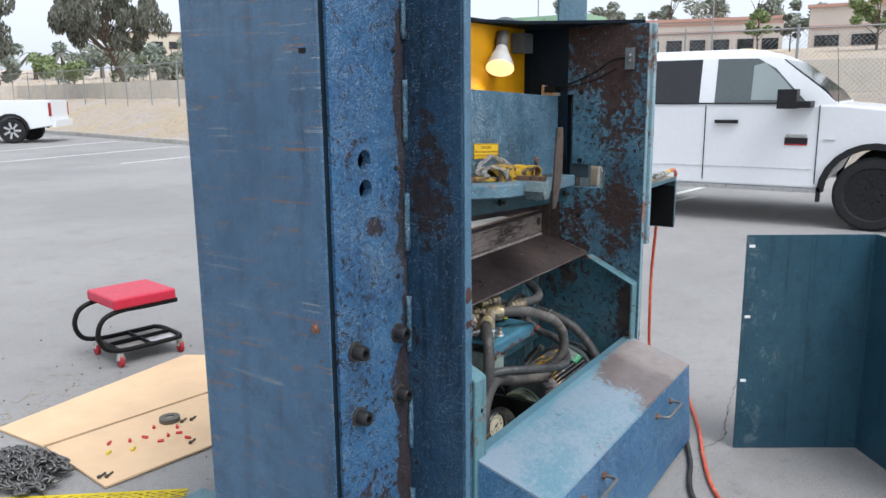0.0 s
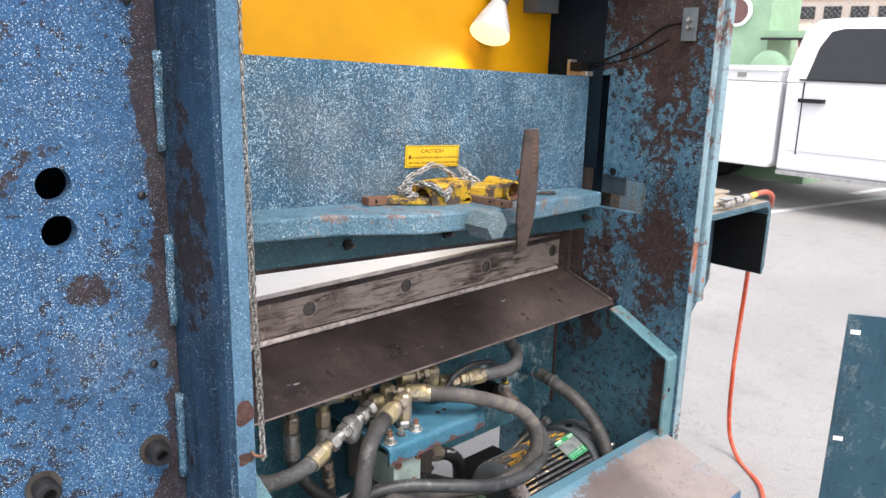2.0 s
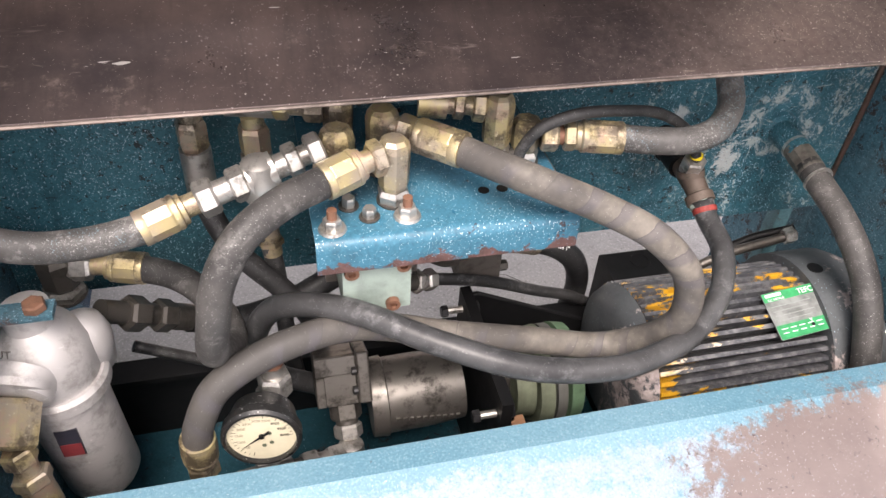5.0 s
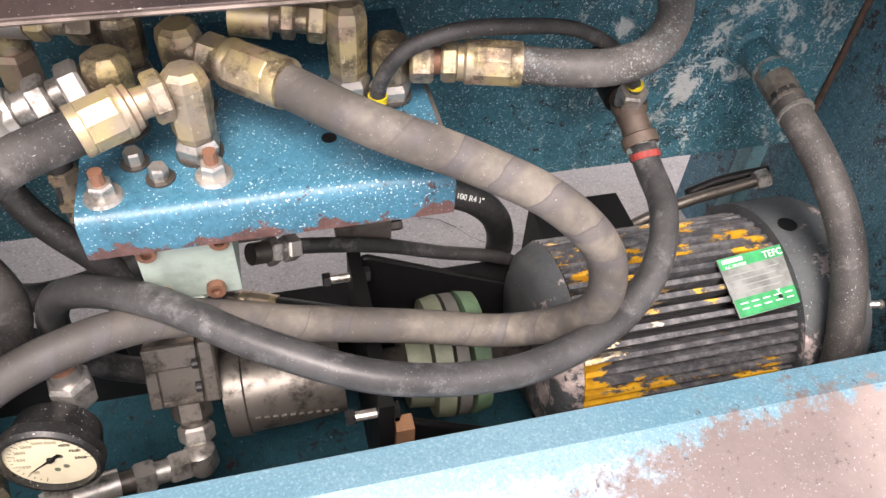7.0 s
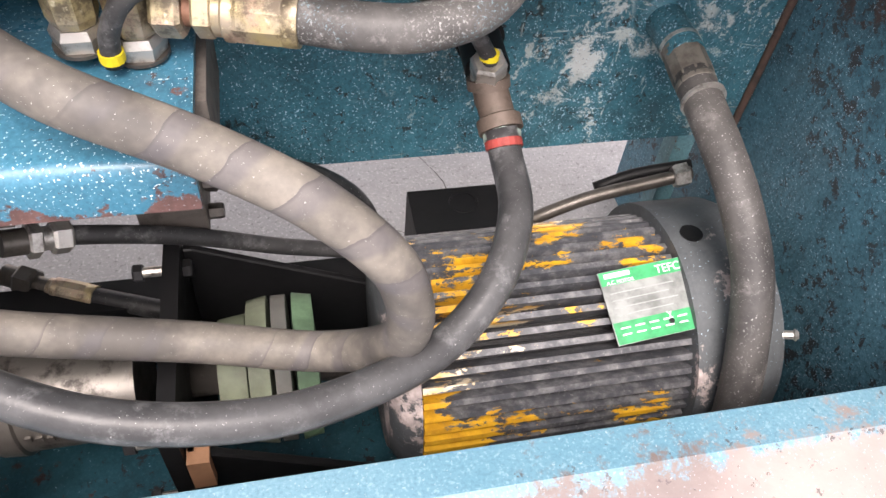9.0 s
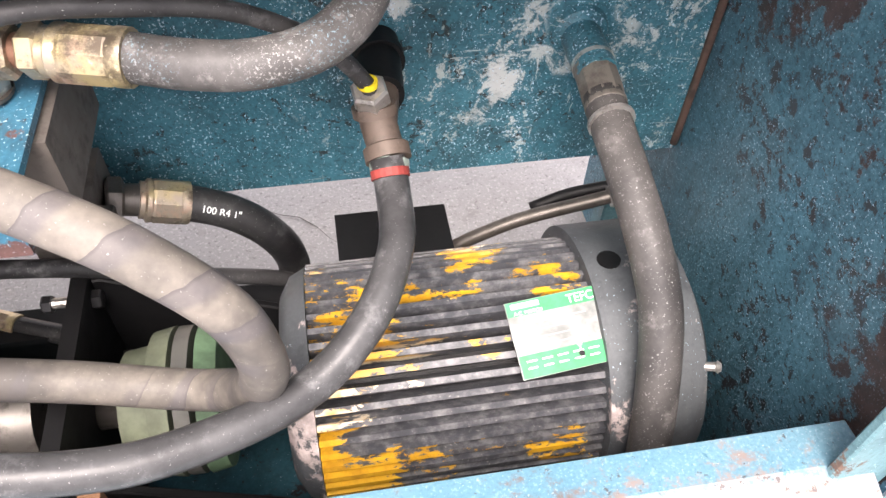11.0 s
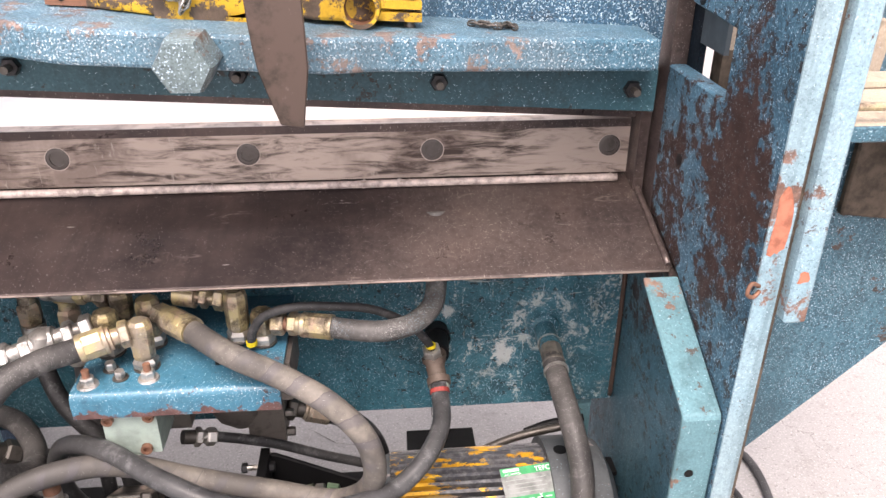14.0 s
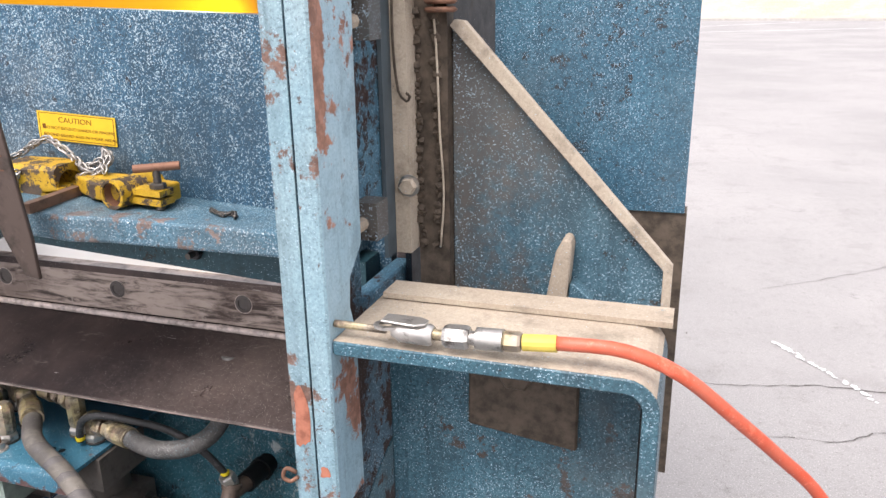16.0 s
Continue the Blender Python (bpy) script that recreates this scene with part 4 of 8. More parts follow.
part("tank_foot", box(1.865, 1.895, 1.57, 1.60, 0.0, 0.36), TEAL_RAIL, tank, "pale blue tank foot")
base = thing("base_frame", "black and teal steel base frame under the pump", "frame", (2.5, 1.3, 0))
part("base_tray", box(1.862, 3.29, 1.105, 1.50, 0.045, 0.06), TRAY, base, "dark teal tray")
part("rear_channel", prism([(1.502, 0.0), (1.502, 0.241), (1.455, 0.241), (1.455, 0.231), (1.488, 0.231), (1.488, 0.0)], "x", 1.862, 3.29), BLACK, base, "black channel rail")
part("front_channel", box(1.862, 3.25, 1.095, 1.108, 0.0, 0.20), TRAY, base)

# ---- front cover box with two handles ----
cov = thing("tool_tray_cover", "chalky light blue sheet steel cover with two bent rod handles", "cover", (2.55, 0.95, 0))
CX0, CX1 = 1.862, 3.262
part("top_sheet", prism([(1.118, 0.440), (1.118, 0.446), (1.080, 0.450), (0.822, 0.372), (0.816, 0.366), (0.822, 0.362), (1.080, 0.443)], "x", CX0, CX1), BLUE_COVER, cov, "chalky light blue top, worn to brown", bevel=0.001)
part("front_sheet", prism([(0.8155, 0.366), (0.8205, 0.362), (0.800, 0.022), (0.795, 0.022)], "x", CX0, CX1), BLUE_FRONT, cov, "speckled mid blue front", bevel=0.001)
for x in (CX0, CX1 - 0.005):
    part("end_sheet", prism([(1.112, 0.438), (1.078, 0.442), (0.824, 0.361), (0.803, 0.022), (1.06, 0.022), (1.098, 0.36)], "x", x, x + 0.005), BLUE_FRONT, cov)
for xc in (2.15, 2.885):
    h = part("handle", tube([(xc - 0.09, 0.812, 0.30), (xc - 0.088, 0.775, 0.302), (xc - 0.078, 0.762, 0.302), (xc, 0.760, 0.303), (xc + 0.078, 0.762, 0.302), (xc + 0.088, 0.775, 0.302), (xc + 0.09, 0.812, 0.30)], 0.0065, 10, 0.012), metal("worn handle rod", (0.20, 0.20, 0.20), 0.45, 0.4, 0.6), cov, "bent steel rod handle")
    for s in (-1, 1):
        part("handle_nut", hexagon((xc + s * 0.09, 0.8125, 0.30), (0, -1, 0), 0.022, 0.01), RUSTY, h, "rusty nut")
        part("rust_spot", lathe((xc + s * 0.09 - 0.04, 0.8127, 0.30), (0, -1, 0), [(0, 0.013), (0.0006, 0.012)], 12), RUSTY, h)

# ---- right wing, bracket shelf and rear plates ----
wing = thing("bracket_wing", "weathered blue wing plate of the shear with a bent bracket shelf", "machine part", (3.55, 1.24, 0.5))
part("wing_plate", prism([(3.3525, 1.128), (3.752, 1.128), (3.752, 0.82), (3.385, 0.44), (3.3525, 0.44)], "y", 1.237, 1.262), BLUE_WINGR, wing, bevel=0.003)
arc = [(3.722 + 0.042 * math.sin(t), 1.094 + 0.042 * math.cos(t)) for t in (k * math.pi / 12 for k in range(7))]
inner = [(3.722 + 0.022 * math.sin(t), 1.094 + 0.022 * math.cos(t)) for t in (k * math.pi / 12 for k in range(6, -1, -1))]
br = part("bracket_shelf", prism([(3.353, 1.136), *arc, (3.764, 0.905), (3.752, 0.882), (3.744, 0.882), *inner, (3.353, 1.116)], "y", 1.052, 1.236), BLUE_WINGR, wing, "thick bent plate", bevel=0.002)
# thin black sheet added over the inside of the bend
part("bend_inner_sheet", box(3.7415, 3.7438, 1.054, 1.234, 0.886, 1.09), BLACK, wing, "black sheet on the inner face of the bend")
part("dust_layer", prism([(3.3535, 1.1362), *[(x + 0.0006, z + 0.0012) for x, z in arc[:5]], *[(x, z + 0.0003) for x, z in arc[4::-1]], (3.3535, 1.1363)][:12], "y", 1.0535, 1.2345), DUSTY, wing, "layer of pale dust")
part("back_bar", box(3.36, 3.768, 1.208, 1.262, 1.1385, 1.1465), DUSTY, wing, "dusty back bar", bevel=0.002)
part("pad_plate", prism([(3.487, 1.115), (3.648, 1.115), (3.648, 0.922), (3.484, 0.942)], "y", 1.222, 1.2365), GREASE, wing, "greasy square pad plate", bevel=0.003)
part("pad_bolt", hexagon((3.56, 1.222, 1.045), (0, -1, 0), 0.05, 0.022), GREASE, wing, "greasy bolt head", bevel=0.002)
part("gusset_plate", prism([(3.40, 1.10), (3.40, 1.515), (3.412, 1.515), (3.750, 1.137), (3.750, 1.06), (3.70, 0.95), (3.40, 0.95)], "y", 1.428, 1.442), WING_DIRT, wing, "weathered triangular gusset", bevel=0.002)
part("gusset_edge", prism([(3.402, 1.515), (3.410, 1.524), (3.425, 1.522), (3.759, 1.155), (3.759, 1.085), (3.745, 1.085), (3.745, 1.147)], "y", 1.410, 1.4275), DUSTY, wing, "dusty gusset edge bar", bevel=0.001)
part("lug", prism([(3.567, 1.09), (3.581, 1.172), (3.592, 1.194), (3.603, 1.192), (3.606, 1.180), (3.600, 1.09)], "y", 1.385, 1.4275), DUSTY, wing, "upright lug", bevel=0.003)
part("lug_web", prism([(3.6015, 1.09), (3.6030, 1.118), (3.612, 1.116), (3.642, 1.09)], "y", 1.395, 1.4275), WING_DIRT, wing, "small web beside the lug", bevel=0.002)
part("guide_post", box(3.347, 3.3995, 1.405, 1.44, 0.5, 1.83), GREASE, wing, "greasy guide channel", bevel=0.003)
part("slate_strip", box(3.3135, 3.3205, 1.330, 1.42, 1.156, 1.83), plain("slate grey steel", (0.075, 0.098, 0.112), 0.5, vary=0.3, scale=14), wing, "smooth slate grey strip", bevel=0.001)
part("guide_strip", box(3.3208, 3.3465, 1.365, 1.42, 1.156, 1.83), DUSTY, wing, "pale dusty guide strip", bevel=0.002)
bm = nb()
for k in range(70):
    lump(bm, (3.352 + 0.03 * (k % 2) + random.uniform(-0.004, 0.004), 1.403, 1.16 + k * 0.0055 + random.uniform(-0.004, 0.004)), random.uniform(0.004, 0.009))
tagged(part("caked_grease", bm, GREASE, wing, "caked dark grease"), kind="stuff")
for z in (1.53, 1.248):
    b = part("clamp_block", box(3.3155, 3.350, 1.220, 1.262, z - 0.028, z + 0.028), WING_DIRT, wing, "square clamp block", bevel=0.003)
    part("clamp_pin", rod((3.328, 1.225, z - 0.002), (3.320, 1.185, z - 0.008), 0.010, 8), DUSTY, b, "square pin")
sb = part("side_bolt", hexagon((3.346, 1.364, 1.27), (0, -1, 0), 0.024, 0.014), DUSTY, wing, "hex bolt and washer", bevel=0.001)
part("bolt_washer", lathe((3.346, 1.3645, 1.27), (0, -1, 0), [(0, 0.018), (0.003, 0.018)], 18), ZINC, sb)
part("hanging_wire", tube([(3.330, 1.36, 1.62), (3.328, 1.358, 1.50), (3.336, 1.355, 1.42), (3.350, 1.352, 1.405), (3.356, 1.352, 1.412), (3.350, 1.352, 1.418)], 0.0022, 6, 0.02), GREASE, wing, "thin hanging wire")
part("hanging_wire", tube([(3.375, 1.40, 1.60), (3.384, 1.398, 1.48), (3.388, 1.398, 1.35), (3.393, 1.398, 1.25), (3.386, 1.398, 1.16)], 0.002, 6, 0.02), DUSTY, wing, "thin hanging wire")
part("rear_cover", box(3.44, 3.768, 1.545, 1.555, 1.206, 2.1), REAR_BLUE, wing, "blue rear cover sheet", bevel=0.001)
part("rear_post", box(3.672, 3.772, 1.55, 1.60, 0.70, 1.205), GREASE, wing, "brown rear post", bevel=0.002)
for k in range(4):
    part("spring_coil", lathe((3.395, 1.39, 1.535 + k * 0.012), (0, 0, 1), [(0, 0.022), (0.004, 0.026), (0.008, 0.022)], 18), RUSTY, wing, smooth=True)


# ---- electric motor ----
motor = thing("electric_motor", "finned electric motor with yellow paint flaking off black", "motor", (2.97, 1.33, 0.06))
MY, MZ, MR = 1.335, 0.258, 0.132


def fin_mat():
    """Black fins with paint left in long flakes: yellow low down and on top, cream between."""
    w = Net("flaking yellow over black", 0.45)
    n = w.math("ADD", w.math("MULTIPLY", w.noise(17, 8, 0.72, co=w.stretch((0.75, 1.5, 1.5))), 0.65), w.math("MULTIPLY", w.noise(5.5, 3), 0.35))
    z, x = w.axis(2), w.axis(0)
    low = w.step(z, 0.335, 0.285, 0.0, 0.085)
    top = w.step(w.math("ABSOLUTE", w.math("SUBTRACT", z, 0.385)), 0.030, 0.008, 0.0, 0.022)
    n = w.math("ADD", n, w.math("ADD", w.math("MAXIMUM", low, top), w.step(x, 3.10, 2.86, -0.008, 0.003)))
    flake = w.step(n, 0.562, 0.570)
    tone = w.mix(w.step(w.noise(22, 5, 0.7, loc=(2, 2, 2)), 0.40, 0.60), (0.62, 0.34, 0.02), (0.44, 0.22, 0.015))
    band = w.math("MULTIPLY", w.step(w.math("ABSOLUTE", w.math("SUBTRACT", z, 0.352)), 0.026, 0.012), w.step(w.noise(9, 4, loc=(3, 3, 3)), 0.42, 0.50))
    tone = w.mix(band, tone, (0.66, 0.57, 0.43))
    base = w.mix(w.step(w.noise(60, 6, 0.7), 0.4, 0.7), (0.042, 0.044, 0.050), (0.15, 0.15, 0.154))
    base = w.mix(w.step(w.noise(240, 3), 0.66, 0.72, 0, 0.6), base, (0.30, 0.29, 0.27))
    c = w.mix(flake, base, tone)
    return w.done(c, bump=flake, strength=0.35, distance=0.0015)


FIN = fin_mat()
part("stator", lathe((2.80, MY, MZ), (1, 0, 0), [(0, MR - 0.026), (0.31, MR - 0.026)], 48), BLACK, motor, smooth=35)
for k in range(52):
    t = 2 * math.pi * (k + 0.3) / 52
    c, s = math.cos(t), math.sin(t)
    tx, tz = -s, c
    bm = nb()
    pts = [(MY + (MR - 0.029) * c - 0.0045 * tx, MZ + (MR - 0.029) * s - 0.0045 * tz), (MY + (MR + 0.004) * c - 0.0034 * tx, MZ + (MR + 0.004) * s - 0.0034 * tz),
           (MY + (MR + 0.004) * c + 0.0034 * tx, MZ + (MR + 0.004) * s + 0.0034 * tz), (MY + (MR - 0.029) * c + 0.0045 * tx, MZ + (MR - 0.029) * s + 0.0045 * tz)]
    part("cooling_fin", prism(pts, "x", 2.806, 3.104), FIN, motor)
BELL = paint("peeling grey paint", (0.050, 0.055, 0.060), (0.085, 0.093, 0.098), chips=0.545, speck=0.70, streaks=0.3, chip=(0.26, 0.22, 0.21), chip_scale=5, rough=0.45, salt=0.12, flakes=0.68)
part("end_bell", lathe((2.775, MY, MZ), (1, 0, 0), [(0, 0.045), (0, 0.105), (0.012, 0.125), (0.03, MR + 0.002)], 40), BELL, motor, smooth=35)
part("fan_cover", lathe((3.102, MY, MZ), (1, 0, 0), [(0, MR - 0.01), (0, MR + 0.018), (0.085, MR + 0.018), (0.108, MR + 0.008), (0.128, MR - 0.03), (0.132, 0.02)], 44), BELL, motor, "grey pressed fan cover", smooth=35)
part("cover_hole", lathe((3.129, MY + 0.149 * math.cos(1.48), MZ + 0.1498 * math.sin(1.48)), (0, math.cos(1.48), math.sin(1.48)), [(0, 0.013), (0.0015, 0.013)], 16), BLACK, motor)
part("grease_fitting", lathe((3.208, MY - 0.098, MZ + 0.095), (0.85, -0.4, 0.35), [(0, 0.005), (0.012, 0.005), (0.014, 0.007), (0.018, 0.004)], 10), ZINC, motor)
part("junction_box", box(2.844, 2.988, 1.468, 1.552, 0.18, 0.302), BLACK, motor, "black junction box", bevel=0.006)
part("box_knockout", lathe((2.915, 1.524, 0.3015), (0, 0, 1), [(0, 0.020), (0.0015, 0.019), (0.0015, 0.017), (0.0006, 0.017)], 24), BLACK, motor)
for x in (2.84, 3.06):
    part("motor_foot", box(x - 0.03, x + 0.03, 1.215, 1.455, 0.061, 0.16), BLACK, motor, bevel=0.004)
# nameplate, laid on the fins
npl = thing("motor_nameplate", "green and silver motor nameplate with printed lines", "nameplate", (3.05, 1.27, 0.39))
t0 = math.atan2(0.392 - MZ, 1.278 - MY)
nrm = Vector((0, math.cos(t0), math.sin(t0)))
tan = Vector((0, math.sin(t0), -math.cos(t0)))
if tan.y > 0:
    tan = -tan
mid = Vector((3.062, MY, MZ)) + nrm * (MR + 0.0065)


ALONG = Vector((math.cos(0.09), 0, 0)) - tan * math.sin(0.09)
DOWN = tan * math.cos(0.09) + Vector((math.sin(0.09), 0, 0))


def on_plate(u0, u1, v0, v1, h0, h1, bm=None):
    """A thin slab on the nameplate: u along the motor, v down the plate."""
    b = box(u0, u1, v0, v1, h0, h1, bm)
    for v in b.verts if bm is None else b.verts[-8:]:
        u, w, h = v.co
        v.co = mid + ALONG * u + DOWN * w + nrm * h
    return b


GREEN_INK = plain("green ink", (0.03, 0.30, 0.11), 0.35, vary=0.35, scale=60)
PLATE_AL = plain("brushed plate", (0.26, 0.275, 0.265), 0.35, 0.2, vary=0.5, scale=35)
part("plate", on_plate(-0.052, 0.052, -0.040, 0.040, 0, 0.0015), PLATE_AL, npl)
part("green_band", on_plate(-0.051, 0.051, -0.0395, -0.0245, 0.0015, 0.0019), GREEN_INK, npl)
part("green_band", on_plate(-0.051, 0.051, 0.016, 0.0395, 0.0015, 0.0019), GREEN_INK, npl)
INK = plain("white ink", (0.75, 0.8, 0.76), 0.4, vary=0.1)
for k in range(6):
    part("print_bar", on_plate(-0.044 + 0.0165 * k, -0.033 + 0.0165 * k, 0.022, 0.0235, 0.0019, 0.0022), INK, npl)
    part("print_bar", on_plate(-0.044 + 0.0165 * k, -0.034 + 0.0165 * k, 0.029, 0.0305, 0.0019, 0.0022), INK, npl)
part("maker_bar", on_plate(-0.046, -0.016, -0.0372, -0.0322, 0.0019, 0.0022), INK, npl)
for k in range(4):
    part("print_bar", on_plate(-0.044, 0.03 - 0.008 * (k % 2), -0.016 + 0.008 * k, -0.0148 + 0.008 * k, 0.0015, 0.0018), plain("grey ink", (0.30, 0.32, 0.31), 0.4), npl)
part("stamp_hole", lathe(mid + ALONG * 0.014 + DOWN * 0.026 + nrm * 0.0019, nrm, [(0, 0.0032), (0.0005, 0.0032)], 12), BLACK, npl)


def words(name, text, size, m, material, parent=None, depth=0.0004):
    """Letters as a mesh, from the built-in font."""
    cu = bpy.data.curves.new(name, "FONT")
    cu.body, cu.size, cu.extrude, cu.align_x, cu.align_y = text, size, depth, "CENTER", "CENTER"
    ob = bpy.data.objects.new(name, cu)
    scene.collection.objects.link(ob)
    me = bpy.data.meshes.new_from_object(ob.evaluated_get(bpy.context.evaluated_depsgraph_get()))
    bpy.data.objects.remove(ob)
    bpy.data.curves.remove(cu)
    me.transform(m)
    me.materials.append(material)
    out = new(name, me)
    if parent:
        out.parent = parent
        out.matrix_parent_inverse = Matrix.Translation(-Vector(parent.location))
    return out


face = Matrix((ALONG, -DOWN, nrm)).transposed().to_4x4()
words("lettering", "TEFC", 0.013, Matrix.Translation(mid + ALONG * 0.028 - DOWN * 0.031 + nrm * 0.0022) @ face, INK, npl)
words("lettering", "A.C. MOTOR", 0.0055, Matrix.Translation(mid - ALONG * 0.029 - DOWN * 0.0268 + nrm * 0.0022) @ face, INK, npl)
words("lettering", "Y", 0.010, Matrix.Translation(mid + ALONG * 0.014 + DOWN * 0.0195 + nrm * 0.0022) @ face, INK, npl)

# ---- coupling, pump mount, pump ----
coup = thing("shaft_coupling", "olive rubber jaw coupling between pump and motor", "coupling", (2.67, MY, MZ))
part("hub", lathe((2.600, MY, MZ), (1, 0, 0), [(0, 0.03), (0, 0.062), (0.03, 0.066), (0.032, 0.05)], 30), OLIVE, coup, smooth=35)
part("sleeve", lathe((2.633, MY, MZ), (1, 0, 0), [(0, 0.055), (0, 0.080), (0.022, 0.084), (0.024, 0.06)], 30), OLIVE, coup, smooth=35)
part("sleeve", lathe((2.660, MY, MZ), (1, 0, 0), [(0, 0.06), (0, 0.083), (0.016, 0.083), (0.018, 0.06)], 30), plain("grey rubber ring", (0.11, 0.11, 0.10), 0.5), coup, smooth=35)
part("sleeve", lathe((2.681, MY, MZ), (1, 0, 0), [(0, 0.06), (0.002, 0.084), (0.024, 0.080), (0.026, 0.03)], 30), plain("green rubber", (0.12, 0.20, 0.12), 0.5, vary=0.5), coup, smooth=35)
part("shaft", rod((2.56, MY, MZ), (2.78, MY, MZ), 0.022, 18), IRON, coup, smooth=True)
mount = thing("pump_mount", "black steel pump mounting bracket with bolts", "bracket", (2.56, 1.34, 0.06))
part("mount_plate", box(2.548, 2.566, 1.215, 1.465, 0.061, 0.352), BLACK, mount, bevel=0.004)
for y, hi, lo in ((1.222, 0.300, 0.17), (1.450, 0.345, 0.235)):
    part("mount_rib", prism([(2.567, hi), (2.577, hi), (2.80, lo), (2.80, 0.061), (2.567, 0.061)], "y", y, y + 0.010), BLACK, mount, bevel=0.002)
for y, z in ((1.235, 0.34 - 0.03), (1.235, 0.18), (1.44, 0.325), (1.44, 0.20)):
    b = part("mount_bolt", hexagon((2.566, y, z), (1, 0, 0), 0.02, 0.01), BLACKOX, mount)
    part("bolt_shank", rod((2.548, y, z), (2.515, y, z), 0.006, 10), ZINC, b)
    part("bolt_head", hexagon((2.522, y, z), (-1, 0, 0), 0.018, 0.011), BLACKOX, b)
part("wood_shim", box(2.568, 2.59, 1.21, 1.232, 0.245, 0.30), plain("rusty shim", (0.30, 0.16, 0.09), 0.7), mount)
pump = thing("hydraulic_pump", "oily cast iron hydraulic pump", "pump", (2.45, MY, 0.06))
part("housing", lathe((2.372, MY, MZ + 0.006), (1, 0, 0.03), [(0, 0.05), (0, 0.062), (0.024, 0.064), (0.026, 0.060), (0.085, 0.060), (0.146, 0.056)], 30), IRON, pump, smooth=35)
def pump_block(u0, u1, v0, v1, x0, x1):
    """A block in the pump head's own turned frame: u up its sloping face, v into it."""
    bm = box(x0, x1, u0, u1, v0, v1)
    for q in bm.verts:
        x, u, v = q.co
        q.co = (x, 1.289 + 0.53 * u + 0.85 * v, 0.313 + 0.85 * u - 0.53 * v)
    bmesh.ops.recalc_face_normals(bm, faces=bm.faces)
    return bm


part("pump_head", pump_block(0, 0.076, 0.005, 0.085, 2.290, 2.3515), IRON, pump, "grey square pump head", bevel=0.002)
part("head_land", pump_block(0.047, 0.0758, 0.0, 0.0049, 2.2902, 2.3513), IRON, pump, bevel=0.0015)
part("head_land", pump_block(0.0, 0.0468, 0.0, 0.0049, 2.2902, 2.304), IRON, pump, bevel=0.0015)
part("head_land", pump_block(0.0, 0.007, 0.0, 0.0049, 2.3042, 2.3513), IRON, pump, bevel=0.0015)
part("head_flange", pump_block(-0.001, 0.079, -0.002, 0.085, 2.352, 2.3715), IRON, pump, bevel=0.003)
for u in (0.020, 0.050):
    part("head_screw", lathe((2.3435, 1.289 + 0.53 * u + 0.0015, 0.313 + 0.85 * u), (1, 0, 0), [(0, 0.004), (0.001, 0.0065), (0.008, 0.0065)], 12), BLACKOX, pump)
for k in range(3):
    part("cast_mark", pump_block(0.055 + 0.006 * k, 0.0585 + 0.006 * k, -0.0008, 0.0001, 2.317, 2.3225), IRON, pump)
for k in range(10):
    x, a = 2.405 + 0.0105 * k, radians(188 - 1.2 * k)
    part("cast_mark", box(x, x + 0.006, MY + 0.0608 * math.cos(a) - 0.0015, MY + 0.0608 * math.cos(a) + 0.0015, MZ + 0.010 + 0.0608 * math.sin(a) * -1 - 0.004, MZ + 0.010 - 0.0608 * math.sin(a) + 0.004), IRON, pump, bevel=0.001)

# ---- manifold bracket with relief valve ----
mani = thing("valve_bracket", "glossy sky blue folded steel bracket that carries the valves", "bracket", (2.47, 1.38, 0.6))
part("bracket_plate", prism([*[(1.277 - 0.015 * math.cos(math.pi / 16 * k), 0.638 + 0.015 * math.sin(math.pi / 16 * k)) for k in range(9)], (1.56, 0.653), (1.56, 0.645), *[(1.277 - 0.007 * math.cos(math.pi / 8 * k), 0.638 + 0.007 * math.sin(math.pi / 8 * k)) for k in range(4, -1, -1)], (1.270, 0.606), (1.262, 0.606)], "x", 2.302, 2.632), BLUE_MANI, mani, smooth=40)
for x in (2.525, 2.55):
    part("plate_hole", lathe((x, 1.335, 0.6532), (0, 0, 1), [(0, 0.0075), (0.0005, 0.0075)], 14), BLACK, mani)
for x, y in ((2.325, 1.290), (2.418, 1.300)):
    s = part("stud_nut", hexagon((x, y, 0.6565), (0, 0, 1), 0.020, 0.013, spin=x * 9), ZINC, mani, "zinc nut, washer and rusty stud")
    part("washer", lathe((x, y, 0.653), (0, 0, 1), [(0, 0.0175), (0.0034, 0.016)], 18), ZINC, s)
    part("stud", rod((x, y, 0.669), (x, y, 0.682), 0.0062, 10), RUSTY, s)
for x, y in ((2.372, 1.305), (2.350, 1.330)):
    s = part("cap_bolt", hexagon((x, y, 0.655), (0, 0, 1), 0.015, 0.013, spin=y * 9), ZINC, mani, "zinc bolt head")
    part("washer", lathe((x, y, 0.653), (0, 0, 1), [(0, 0.013), (0.002, 0.013)], 16), DARKFIT, s)
valve = thing("relief_valve", "pale sage green relief valve block under the bracket", "valve", (2.37, 1.31, 0.45))
part("valve_body", box(2.334, 2.422, 1.285, 1.37, 0.512, 0.604), SAGE, valve, "pale sage green block", bevel=0.006)
part("valve_nose", prism([(2.338, 0.5115), (2.392, 0.5115), (2.384, 0.497), (2.352, 0.493)], "y", 1.284, 1.36), SAGE, valve, bevel=0.006)
